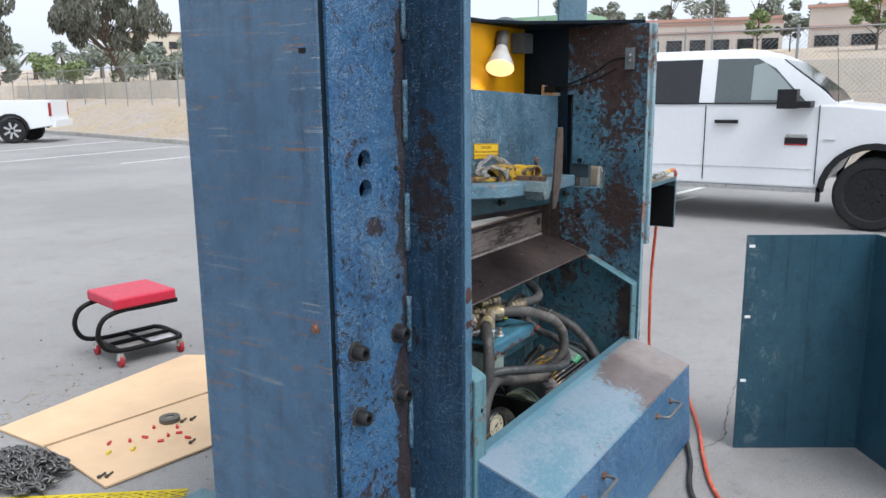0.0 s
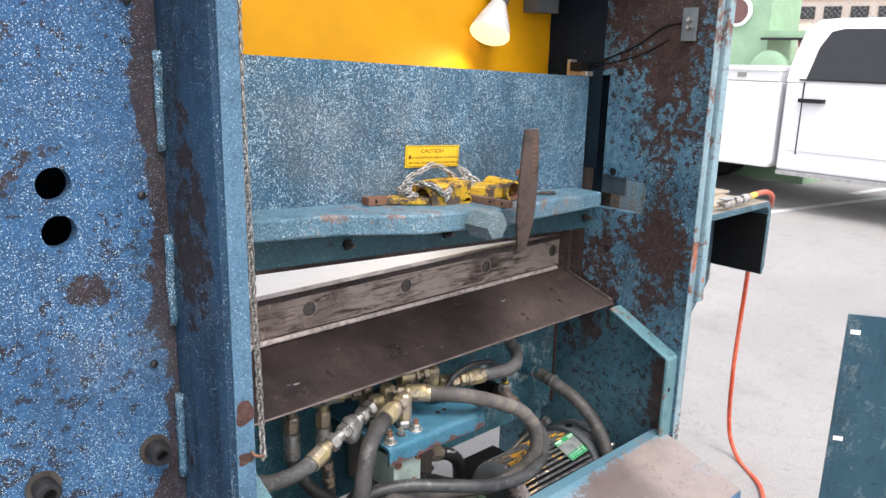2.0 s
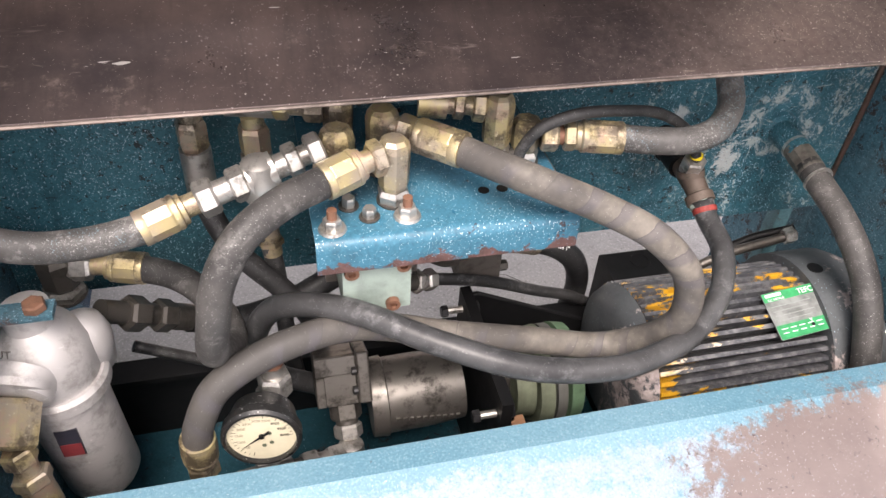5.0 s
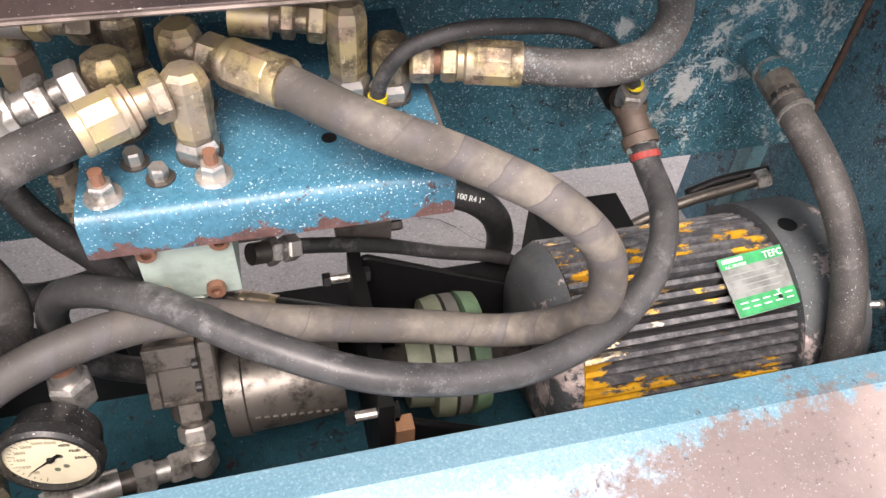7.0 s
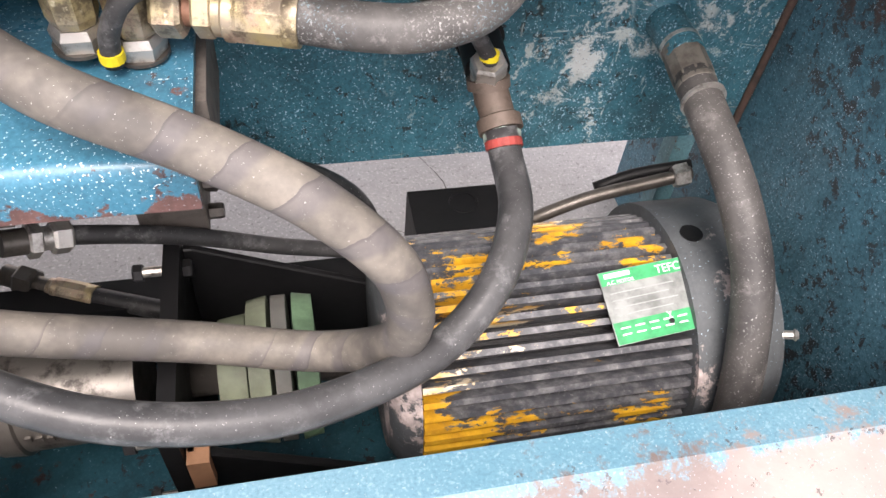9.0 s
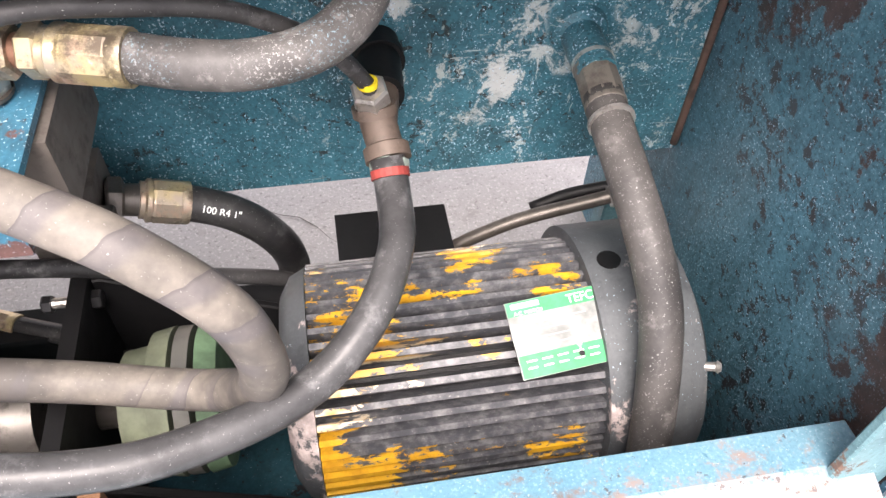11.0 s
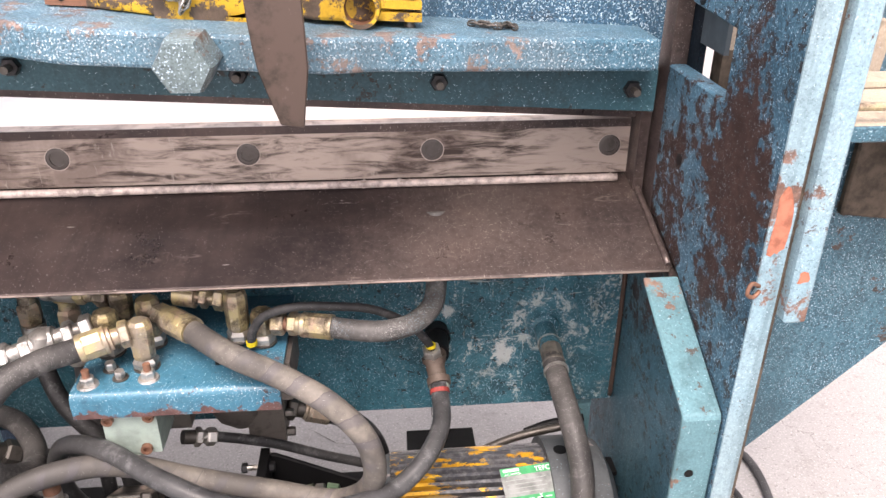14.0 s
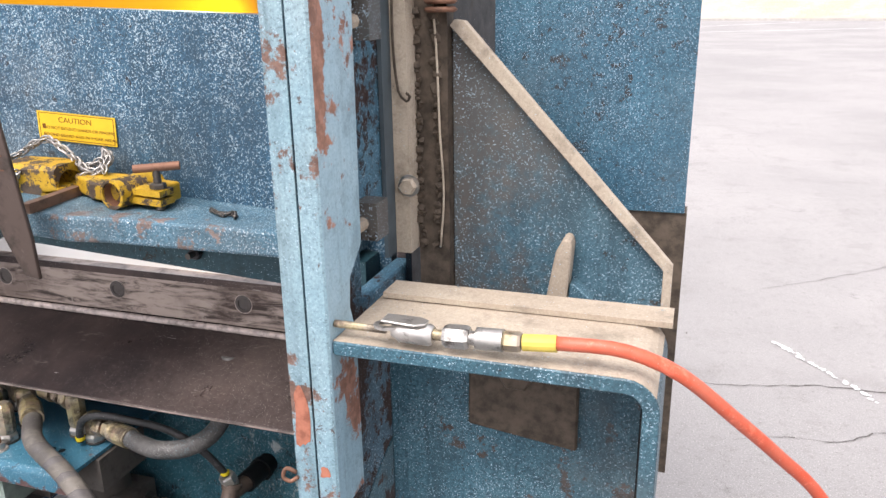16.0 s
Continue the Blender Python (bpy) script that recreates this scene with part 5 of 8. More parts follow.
for x, z in ((2.345, 0.586), (2.411, 0.590), (2.398, 0.523), (2.348, 0.523)):
    part("socket_screw", lathe((x, 1.285, z), (0, -1, 0), [(0, 0.0095), (0.008, 0.0095), (0.008, 0.005), (0.003, 0.005)], 14), RUSTY, valve, "rusty socket screw", smooth=35)
part("valve_rear", box(2.32, 2.45, 1.371, 1.46, 0.49, 0.643), DUSTIRON, valve, "dark rear valve body", bevel=0.006)
slab = thing("valve_manifold", "dark steel manifold under the bracket", "valve", (2.55, 1.4, 0.55))
part("block", box(2.47, 2.64, 1.34, 1.48, 0.565, 0.643), DUSTIRON, slab, bevel=0.005)
for x in (2.53, 2.58):
    part("plug", rod((x, 1.355, 0.565), (x, 1.355, 0.548), 0.011, 12), BLACKOX, slab)


# ---- surroundings ----
def panel_pair():
    door = thing("removed_guard", "dark slate blue folded guard panel, standing on the asphalt", "panel", (3.45, 0.4, 0))
    a, b, c = Vector((3.318, 0.622, 0)), Vector((3.593, 0.168, 0)), Vector((3.10, -0.22, 0))
    for p, q, name in ((a, b, "wide_sheet"), (b, c, "return_sheet")):
        d = (q - p).normalized()
        n = Vector((-d.y, d.x, 0)) * 0.004
        part(name, prism([(p + n)[:2], (q + n)[:2], (q - n)[:2], (p - n)[:2]], "z", 0.004, 0.952), DOOR_BLUE, door)
    d = (b - a).normalized()
    n = Vector((d.y, -d.x, 0))
    for z in (0.905, 0.60, 0.315):
        p = a + d * 0.022 + n * 0.0041
        part("slot", prism([(p - d * 0.012)[:2], (p + d * 0.012)[:2], (p + d * 0.012 + n * 0.0015)[:2], (p - d * 0.012 + n * 0.0015)[:2]], "z", z - 0.006, z + 0.006), WHITE, door, "bright slot")


panel_pair()


# ---- hydraulic fittings and hoses ----
def crimp(parent, p, q, r, material=BRASSY):
    """A crimped collar from p (hose end) to q over a hose of radius r: round lips, ten pressed flats between."""
    p, q = Vector(p), Vector(q)
    d, n = (q - p), (q - p).length
    rows = [(0, r * 0.98), (0, r * 1.17), (n * 0.04, r * 1.19), (n * 0.16, r * 1.19), (n * 0.20, r * 1.12), (n * 0.72, r * 1.12), (n * 0.76, r * 1.19), (n * 0.84, r * 1.19), (n * 0.88, r * 1.02), (n * 0.97, r * 1.02), (n, r * 0.8)]
    o = part("crimp_collar", lathe(p, d, rows, 24), material, parent, "crimped collar", smooth=30)
    part("pressed_sleeve", lathe(p + d * 0.13, d, [(0, r * 1.15), (n * 0.07, r * 1.215), (n * 0.55, r * 1.215), (n * 0.62, r * 1.15)], 10), material, o, bevel=0.0006)
    return o


def chain_of(parent, p, q, rows, material):
    """Hexagons and necks strung from p to q. Rows: share of the length, across flats, is it a hexagon."""
    p, q = Vector(p), Vector(q)
    d, s = q - p, 0.0
    for share, size, six, *m in rows:
        a, b = p + d * s, p + d * (s + share)
        if six:
            part("hex_nut", lathe(a, d, [(0, size * 0.5), ((b - a).length * 0.15, size * 0.577), ((b - a).length * 0.85, size * 0.577), ((b - a).length, size * 0.5)], 6), m[0] if m else material, parent, bevel=0.0008)
        else:
            part("neck", rod(a, b, size / 2, 18), m[0] if m else material, parent, smooth=35)
        s += share


def elbow_block(parent, p, size, height, material=BRASSY, cap=True):
    """An upright forged elbow: an eight-sided body with a chamfered crown, a neck and a hexagon foot."""
    x, y, z = p
    r = size * 0.57
    part("elbow_body", lathe((x, y, z - height), (0, 0.02, 1), [(0, r * 0.82), (height * 0.10, r * 0.94), (height * 0.80, r), (height * 0.93, r * 0.90), (height, r * 0.66)], 8, spin=0.3 + 40 * x), material, parent, bevel=size * 0.04)
    if cap:
        part("elbow_foot", lathe((x, y, z - height - 0.018), (0, 0, 1), [(0, size * 0.56), (0.011, size * 0.60), (0.0175, size * 0.5)], 6, spin=50 * y), ZINC, parent, bevel=0.0008)
        part("foot_washer", lathe((x, y, z - height - 0.021), (0, 0, 1), [(0, size * 0.60), (0.003, size * 0.60)], 20), DARKFIT, parent)


def hose(label, pts, r, material, step=0.012):
    h = thing("hydraulic_hose", label, "hose", pts[0], "hoses of the shear")
    part("hose_tube", tube(pts, r, 16, step), material, h)
    return h


# cloth wrapped hose: from the upright elbow round the coupling to the pressure gauge
TAPE = [(2.470, 1.352, 0.722), (2.492, 1.329, 0.720), (2.559, 1.266, 0.716), (2.646, 1.240, 0.682), (2.717, 1.215, 0.645), (2.770, 1.201, 0.580), (2.776, 1.202, 0.495), (2.713, 1.250, 0.412), (2.600, 1.268, 0.425),
        (2.470, 1.270, 0.462), (2.350, 1.268, 0.503), (2.250, 1.242, 0.512), (2.170, 1.218, 0.484), (2.136, 1.208, 0.420), (2.132, 1.208, 0.385)]
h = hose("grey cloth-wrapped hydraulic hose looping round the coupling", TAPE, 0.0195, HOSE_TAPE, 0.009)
crimp(h, (2.492, 1.329, 0.722), (2.436, 1.378, 0.722), 0.0195)
chain_of(h, (2.440, 1.375, 0.722), (2.404, 1.398, 0.726), [(0.5, 0.036, True), (0.5, 0.030, False)], BRASSY)
elbow_block(h, (2.404, 1.398, 0.748), 0.038, 0.070)
crimp(h, (2.132, 1.208, 0.400), (2.130, 1.210, 0.350), 0.0195)
chain_of(h, (2.130, 1.210, 0.350), (2.130, 1.210, 0.305), [(0.6, 0.04, True), (0.4, 0.03, False)], BRASSY)
# smooth black hose from the return tee
SMOOTH = [(2.900, 1.392, 0.545), (2.902, 1.372, 0.530), (2.898, 1.310, 0.518), (2.868, 1.247, 0.500), (2.815, 1.202, 0.478), (2.749, 1.169, 0.480), (2.661, 1.146, 0.491), (2.543, 1.152, 0.512), (2.439, 1.196, 0.531), (2.334, 1.268, 0.537), (2.250, 1.314, 0.510), (2.215, 1.340, 0.430), (2.23, 1.36, 0.33), (2.30, 1.37, 0.27)]
h = hose("smooth dark grey hydraulic hose from the tank tee", SMOOTH, 0.0165, HOSE_GLOSS)
part("red_band", lathe((2.9012, 1.3830, 0.5382), (0.05, -0.8, -0.6), [(0, 0.0184), (0.008, 0.0184)], 20), plain("red band", (0.26, 0.045, 0.038), 0.6, vary=0.5, scale=60), h)
RUSTFIT = metal("rust brown tee", (0.105, 0.078, 0.062), 0.6, 0.6, 0.3)
tee = thing("pipe_tee", "rusty brown pipe tee on the tank wall", "pipe fitting", (2.9, 1.45, 0.55))
part("tee_body", rod((2.9015, 1.398, 0.5425), (2.894, 1.432, 0.570), 0.0175, 18), RUSTFIT, tee, smooth=35)
part("tee_branch", rod((2.896, 1.420, 0.558), (2.905, 1.475, 0.556), 0.0175, 18), RUSTFIT, tee, smooth=35)
part("tee_back", rod((2.904, 1.470, 0.556), (2.91, 1.5665, 0.555), 0.0235, 20), BLACK, tee, "black pipe stub", smooth=35)
part("tee_lip", lathe((2.9020, 1.3945, 0.5395), (-0.1, 0.85, 0.52), [(0, 0.0165), (0, 0.0222), (0.013, 0.0222), (0.016, 0.018)], 20), RUSTFIT, tee, smooth=35)
part("tee_lip", lathe((2.8945, 1.430, 0.566), (-0.1, 0.40, 0.9), [(0, 0.018), (0, 0.0215), (0.010, 0.0215)], 20), RUSTFIT, tee, smooth=35)
part("teflon_band", lathe((2.9024, 1.3940, 0.5390), (-0.1, -0.85, -0.52), [(0, 0.0190), (0.010, 0.0185)], 18), SAGE, tee)
part("tee_lip", lathe((2.908, 1.535, 0.555), (0, -1, 0), [(0, 0.0275), (0.012, 0.0275)], 20), BLACK, tee, smooth=35)
chain_of(tee, (2.893, 1.434, 0.573), (2.889, 1.424, 0.603), [(0.25, 0.034, False), (0.75, 0.031, True)], ZINC)
# return hose at the fan end of the motor
PORT = [(3.129, 1.455, 0.543), (3.129, 1.42, 0.535), (3.131, 1.36, 0.519), (3.138, 1.305, 0.489), (3.145, 1.255, 0.442), (3.139, 1.205, 0.380), (3.132, 1.17, 0.32), (3.13, 1.15, 0.24)]
h = hose("thick grey rubber hose bending down past the motor", PORT, 0.0215, HOSE_DUST)
part("pipe_stub", lathe((3.131, 1.5565, 0.551), (0, -1, -0.03), [(0, 0.034), (0.006, 0.031), (0.010, 0.0222), (0.075, 0.0222)], 24), TEAL_TANK, h, "teal welded pipe stub", smooth=35)
part("clamp_ring", lathe((3.131, 1.502, 0.549), (0, -1, -0.05), [(0, 0.0235), (0.005, 0.0235)], 22), ZINC, h)
crimp(h, (3.1305, 1.497, 0.549), (3.129, 1.430, 0.538), 0.0185, metal("dirty crimp", (0.17, 0.155, 0.135), 0.5, 0.5, 0.5))
part("clamp_ring", lathe((3.129, 1.424, 0.537), (0, -1, -0.1), [(0, 0.0245), (0.004, 0.0245)], 22), ZINC, h)
# rising hose from the brass swivel
RISE = [(2.690, 1.365, 0.700), (2.712, 1.358, 0.700), (2.756, 1.342, 0.701), (2.805, 1.335, 0.702), (2.852, 1.350, 0.705), (2.888, 1.385, 0.718), (2.899, 1.425, 0.745), (2.90, 1.455, 0.80), (2.90, 1.47, 0.86)]
h = hose("scuffed grey hose rising behind the shelf", RISE, 0.0185, HOSE_SPRAY)
crimp(h, (2.717, 1.356, 0.700), (2.655, 1.372, 0.700), 0.0185)
chain_of(h, (2.657, 1.372, 0.700), (2.612, 1.382, 0.699), [(0.35, 0.036, True), (0.15, 0.026, False, RUSTY), (0.5, 0.038, True)], BRASSY)
elbow_block(h, (2.594, 1.388, 0.722), 0.036, 0.045)
# thin pilot line
THIN = [(2.577, 1.363, 0.664), (2.579, 1.362, 0.690), (2.600, 1.358, 0.724), (2.646, 1.358, 0.741), (2.711, 1.371, 0.733), (2.787, 1.393, 0.709), (2.851, 1.407, 0.664), (2.889, 1.423, 0.605), (2.889, 1.423, 0.59)]
h = hose("thin black pilot line with yellow tags", THIN, 0.0078, HOSE)
YTAG = plain("yellow tag", (0.62, 0.50, 0.02), 0.5)
part("yellow_tag", lathe((2.577, 1.363, 0.668), (0, 0, 1), [(0, 0.0095), (0.008, 0.0095)], 14), YTAG, h)
part("yellow_tag", lathe((2.888, 1.4225, 0.606), (0, 0, 1), [(0, 0.0095), (0.006, 0.0095)], 14), YTAG, h)
# looping hose between the front elbow and the filter
LOOP = [(2.345, 1.315, 0.718), (2.318, 1.302, 0.714), (2.271, 1.272, 0.714), (2.223, 1.240, 0.698), (2.192, 1.218, 0.656), (2.178, 1.214, 0.592), (2.170, 1.240, 0.522), (2.188, 1.298, 0.474), (2.178, 1.355, 0.466), (2.145, 1.405, 0.474), (2.112, 1.432, 0.481), (2.060, 1.452, 0.487)]
h = hose("dusty grey hydraulic hose in a tight loop", LOOP, 0.0195, HOSE_DUST)
crimp(h, (2.318, 1.302, 0.714), (2.366, 1.322, 0.721), 0.0195)
chain_of(h, (2.364, 1.321, 0.721), (2.392, 1.330, 0.724), [(0.45, 0.028, False), (0.55, 0.04, True)], BRASSY)
elbow_block(h, (2.407, 1.334, 0.744), 0.036, 0.070)
crimp(h, (2.075, 1.448, 0.486), (2.022, 1.462, 0.488), 0.0195, BRASSY)
chain_of(h, (2.024, 1.462, 0.488), (1.972, 1.468, 0.488), [(0.4, 0.028, False, BRASSY), (0.6, 0.038, True, ZINC)], BRASSY)
elbow_block(h, (1.955, 1.470, 0.515), 0.05, 0.06, DARKFIT)
# left hose with the ball check valve
LEFT = [(2.130, 1.318, 0.670), (2.108, 1.309, 0.667), (2.050, 1.298, 0.664), (1.990, 1.294, 0.670), (1.944, 1.297, 0.690), (1.914, 1.312, 0.722), (1.902, 1.345, 0.765), (1.897, 1.40, 0.83)]
h = hose("scuffed grey hose bending up to the left wall", LEFT, 0.0185, HOSE_SPRAY)
h["label"] = "scuffed grey hose bending up past the side wall"
crimp(h, (2.108, 1.309, 0.667), (2.160, 1.327, 0.678), 0.0185)
chain_of(h, (2.158, 1.327, 0.678), (2.325, 1.362, 0.722), [(0.10, 0.028, False, BRASSY), (0.13, 0.04, True), (0.10, 0.03, False), (0.12, 0.038, True), (0.20, 0.044, False), (0.08, 0.03, False), (0.10, 0.038, True), (0.06, 0.026, False), (0.11, 0.038, True)], ZINC)
part("check_body", lathe((2.248, 1.346, 0.660), (0, 0, 1), [(0, 0.014), (0.012, 0.022), (0.04, 0.026), (0.06, 0.02), (0.066, 0.01)], 20), ZINC, h, "zinc check valve body", smooth=40)
elbow_block(h, (2.343, 1.366, 0.745), 0.038, 0.060)
# valve pilot line and suction hose
h = hose("thin oily pilot hose under the valve", [(2.440, 1.376, 0.462), (2.472, 1.394, 0.449), (2.581, 1.423, 0.399), (2.676, 1.447, 0.340), (2.754, 1.473, 0.289), (2.80, 1.49, 0.25)], 0.0098, HOSE)
chain_of(h, (2.430, 1.372, 0.468), (2.482, 1.397, 0.445), [(0.35, 0.026, False, DARKFIT), (0.2, 0.032, True), (0.15, 0.024, False), (0.3, 0.030, True)], ZINC)
SUCK = [(2.668, 1.497, 0.412), (2.686, 1.498, 0.405), (2.727, 1.495, 0.388), (2.763, 1.495, 0.352), (2.785, 1.507, 0.284), (2.781, 1.512, 0.215), (2.750, 1.50, 0.139), (2.69, 1.45, 0.10)]
h = hose("black suction hose with white print", SUCK, 0.0205, HOSE_BLACK)
crimp(h, (2.686, 1.498, 0.405), (2.636, 1.492, 0.424), 0.0205, BRASSY)
chain_of(h, (2.640, 1.492, 0.423), (2.605, 1.486, 0.435), [(0.5, 0.036, False, DARKFIT), (0.5, 0.044, True, DARKFIT)], DARKFIT)
part("suction_block", box(2.535, 2.605, 1.44, 1.53, 0.385, 0.47), DUSTIRON, h, "dusty square flange block", bevel=0.010, seg=2)
part("suction_boss", lathe((2.50, 1.47, 0.52), (0.3, 0.1, -1), [(0, 0.05), (0.03, 0.056), (0.07, 0.052), (0.10, 0.035)], 20), DUSTIRON, h, smooth=40)
for z in (0.40, 0.445):
    part("flange_bolt", hexagon((2.606, 1.455, z), (1, 0, 0), 0.016, 0.016), DARKFIT, h)
bands = Matrix.Translation((2.722, 1.4795, 0.4035)) @ Matrix.Rotation(radians(24), 4, "Y") @ Matrix.Rotation(radians(50), 4, "X")
words("hose_print", "100 R4 1\"", 0.011, bands, INK, h, 0.0008)
h = hose("black drain hose behind the pump", [(2.430, 1.488, 0.236), (2.47, 1.473, 0.236), (2.52, 1.455, 0.234), (2.547, 1.447, 0.232)], 0.0125, HOSE_BLACK)
crimp(h, (2.446, 1.482, 0.236), (2.388, 1.506, 0.236), 0.0125, BRASSY)
chain_of(h, (2.390, 1.505, 0.236), (2.335, 1.530, 0.240), [(0.3, 0.022, False), (0.4, 0.034, True), (0.3, 0.028, False)], DARKFIT)
# rear row of fittings under the shelf
row = thing("fitting_row", "row of yellow zinc and steel fittings under the shelf", "pipe fitting", (2.45, 1.4, 0.66))
elbow_block(row, (2.553, 1.388, 0.762), 0.036, 0.075)
chain_of(row, (2.536, 1.392, 0.742), (2.452, 1.410, 0.748), [(0.2, 0.036, True), (0.12, 0.026, False), (0.16, 0.034, True), (0.1, 0.028, False), (0.42, 0.042, False)], BRASSY)
elbow_block(row, (2.352, 1.425, 0.752), 0.036, 0.055)
chain_of(row, (2.335, 1.428, 0.738), (2.215, 1.462, 0.735), [(0.2, 0.036, True), (0.15, 0.026, False), (0.15, 0.034, True), (0.5, 0.036, False, ZINC)], BRASSY)
for x, y in ((2.167, 1.487), (2.246, 1.462)):
    chain_of(row, (x, y, 0.76), (x, y, 0.585), [(0.25, 0.04, True), (0.1, 0.03, False), (0.25, 0.036, True), (0.4, 0.042, False, ZINC)], BRASSY)
h = hose("dark drop hose behind the fittings", [(2.167, 1.487, 0.60), (2.17, 1.48, 0.56), (2.20, 1.45, 0.50), (2.26, 1.42, 0.44), (2.30, 1.42, 0.36), (2.31, 1.40, 0.28)], 0.0165, HOSE)
h = hose("dark drop hose behind the fittings", [(2.246, 1.462, 0.60), (2.248, 1.45, 0.53), (2.255, 1.44, 0.44), (2.26, 1.42, 0.33), (2.27, 1.40, 0.24)], 0.0135, HOSE)
chain_of(h, (2.248, 1.455, 0.555), (2.252, 1.445, 0.49), [(0.25, 0.032, True), (0.35, 0.03, False), (0.15, 0.034, True), (0.25, 0.028, False)], BRASSY)
h = hose("dark hose lying behind the loop", [(2.46, 1.45, 0.50), (2.36, 1.44, 0.45), (2.26, 1.43, 0.40), (2.17, 1.45, 0.36), (2.11, 1.475, 0.345)], 0.0185, HOSE_BLACK)
h = hose("thin black line to the filter", [(2.03, 1.44, 0.34), (2.12, 1.44, 0.29), (2.22, 1.42, 0.25), (2.32, 1.40, 0.24)], 0.009, HOSE_BLACK)
# conduit to the motor
cond = thing("motor_conduit", "grey flexible conduit running to the motor", "conduit", (3.1, 1.5, 0.4))
part("conduit", tube([(3.215, 1.50, 0.345), (3.17, 1.50, 0.335), (3.08, 1.50, 0.315), (3.02, 1.50, 0.29), (2.985, 1.50, 0.27)], 0.009, 12), DARKFIT, cond)
part("conduit", tube([(3.225, 1.52, 0.340), (3.15, 1.53, 0.32), (3.10, 1.53, 0.30)], 0.008, 10), BLACK, cond)
part("conduit_nut", hexagon((3.21, 1.50, 0.344), (-1, 0, -0.2), 0.028, 0.02), ZINC, cond)

# ---- pressure gauge and its fittings ----
gau = thing("pressure_gauge", "round pressure gauge with a cream dial and a scuffed black rim", "gauge", (2.21, 1.21, 0.3))
GN = Vector((-0.12, -0.985, 0.10)).normalized()
GC = Vector((2.212, 1.206, 0.392))
part("case", lathe(GC - GN * 0.038, GN, [(0, 0.001), (0, 0.030), (0.004, 0.042), (0.030, 0.048), (0.034, 0.052), (0.046, 0.052), (0.050, 0.0485), (0.050, 0.045), (0.043, 0.0445)], 36, caps=False), paint("scuffed black enamel", (0.012, 0.012, 0.012), (0.02, 0.02, 0.02), chips=0.6, speck=0.68, streaks=0, chip=(0.10, 0.06, 0.045), speck_col=(0.5, 0.5, 0.5), rough=0.3), gau, smooth=30)
part("dial", lathe(GC + GN * 0.003, GN, [(0, 0.0445), (0.002, 0.0445)], 36), plain("cream dial", (0.62, 0.57, 0.42), 0.35, vary=0.12, scale=40), gau, "cream dial")
gx = Vector((0, 0, 1)).cross(GN).normalized()
gy = GN.cross(gx)
GM = Matrix((gx, gy, GN)).transposed().to_4x4()
bm = nb()
for k in range(28):
    t = radians(250 - 250 * k / 27)
    u = Vector((math.cos(t), math.sin(t), 0))
    s = Vector((-u.y, u.x, 0)) * 0.0004
    r0 = 0.033 if k % 3 == 0 else 0.0365
    f = [bm.verts.new(GC + GN * 0.0053 + GM.to_3x3() @ q) for q in (u * r0 - s, u * 0.040 - s, u * 0.040 + s, u * r0 + s)]
    bm.faces.new(f)
part("scale_marks", bm, BLACK, gau)
PALE_INK = plain("worn grey print", (0.30, 0.27, 0.20), 0.5)
for k in range(1, 11):
    t = radians(250 - 25 * k)
    words("numeral", str(500 * k), 0.0058, Matrix.Translation(GC + GN * 0.0055 + GM.to_3x3() @ Vector((math.cos(t) * 0.029, math.sin(t) * 0.029, 0))) @ GM, BLACK if k > 7 else PALE_INK, gau, 0.0002)
for px, py in ((0.010, 0.004), (0.012, -0.013), (0.002, -0.018)):
    part("dial_stain", lathe(GC + GN * 0.0052 + GM.to_3x3() @ Vector((px, py, 0)), GN, [(0, 0.0032), (0.0003, 0.003)], 12), OLIVE, gau)
t = radians(218)
u = Vector((math.cos(t), math.sin(t), 0))
s = Vector((-u.y, u.x, 0))
bm = nb()
bm.faces.new([bm.verts.new(GC + GN * 0.0066 + GM.to_3x3() @ q) for q in (u * 0.036, s * 0.002 - u * 0.002, u * -0.014 + s * 0.0025, u * -0.014 - s * 0.0025, s * -0.002 - u * 0.002)])
part("needle", bm, BLACK, gau)
part("hub", lathe(GC + GN * 0.0055, GN, [(0, 0.004), (0.003, 0.003)], 14), BLACK, gau)
part("stem", rod(GC - GN * 0.036, GC - GN * 0.075, 0.014, 14), ZINC, gau, smooth=35)
g_el = thing("gauge_fittings", "steel elbow and nuts that join gauge and pump", "pipe fitting", (2.25, 1.22, 0.3))
chain_of(g_el, (2.331, 1.312, 0.302), (2.333, 1.262, 0.238), [(0.40, 0.042, True), (0.08, 0.034, False), (0.27, 0.038, True, ZINC), (0.25, 0.030, False, ZINC)], IRON)
part("elbow_body", lathe((2.333, 1.262, 0.262), (0, -0.25, -1), [(0, 0.010), (0.006, 0.019), (0.030, 0.021), (0.042, 0.014), (0.044, 0.006)], 16), ZINC, g_el, smooth=40)
chain_of(g_el, (2.322, 1.252, 0.243), (2.165, 1.212, 0.275), [(0.16, 0.034, True), (0.1, 0.028, False), (0.14, 0.036, True), (0.1, 0.028, False, DARKFIT), (0.3, 0.040, False), (0.2, 0.034, True)], ZINC)
chain_of(g_el, (2.235, 1.262, 0.40), (2.235, 1.268, 0.485), [(0.45, 0.040, True, ZINC), (0.2, 0.03, False, ZINC), (0.35, 0.028, False, RUSTY)], ZINC)

# ---- oil filter ----
fil = thing("oil_filter", "dirty pale grey oil filter hung from a teal strap", "filter", (1.97, 1.33, 0.2))
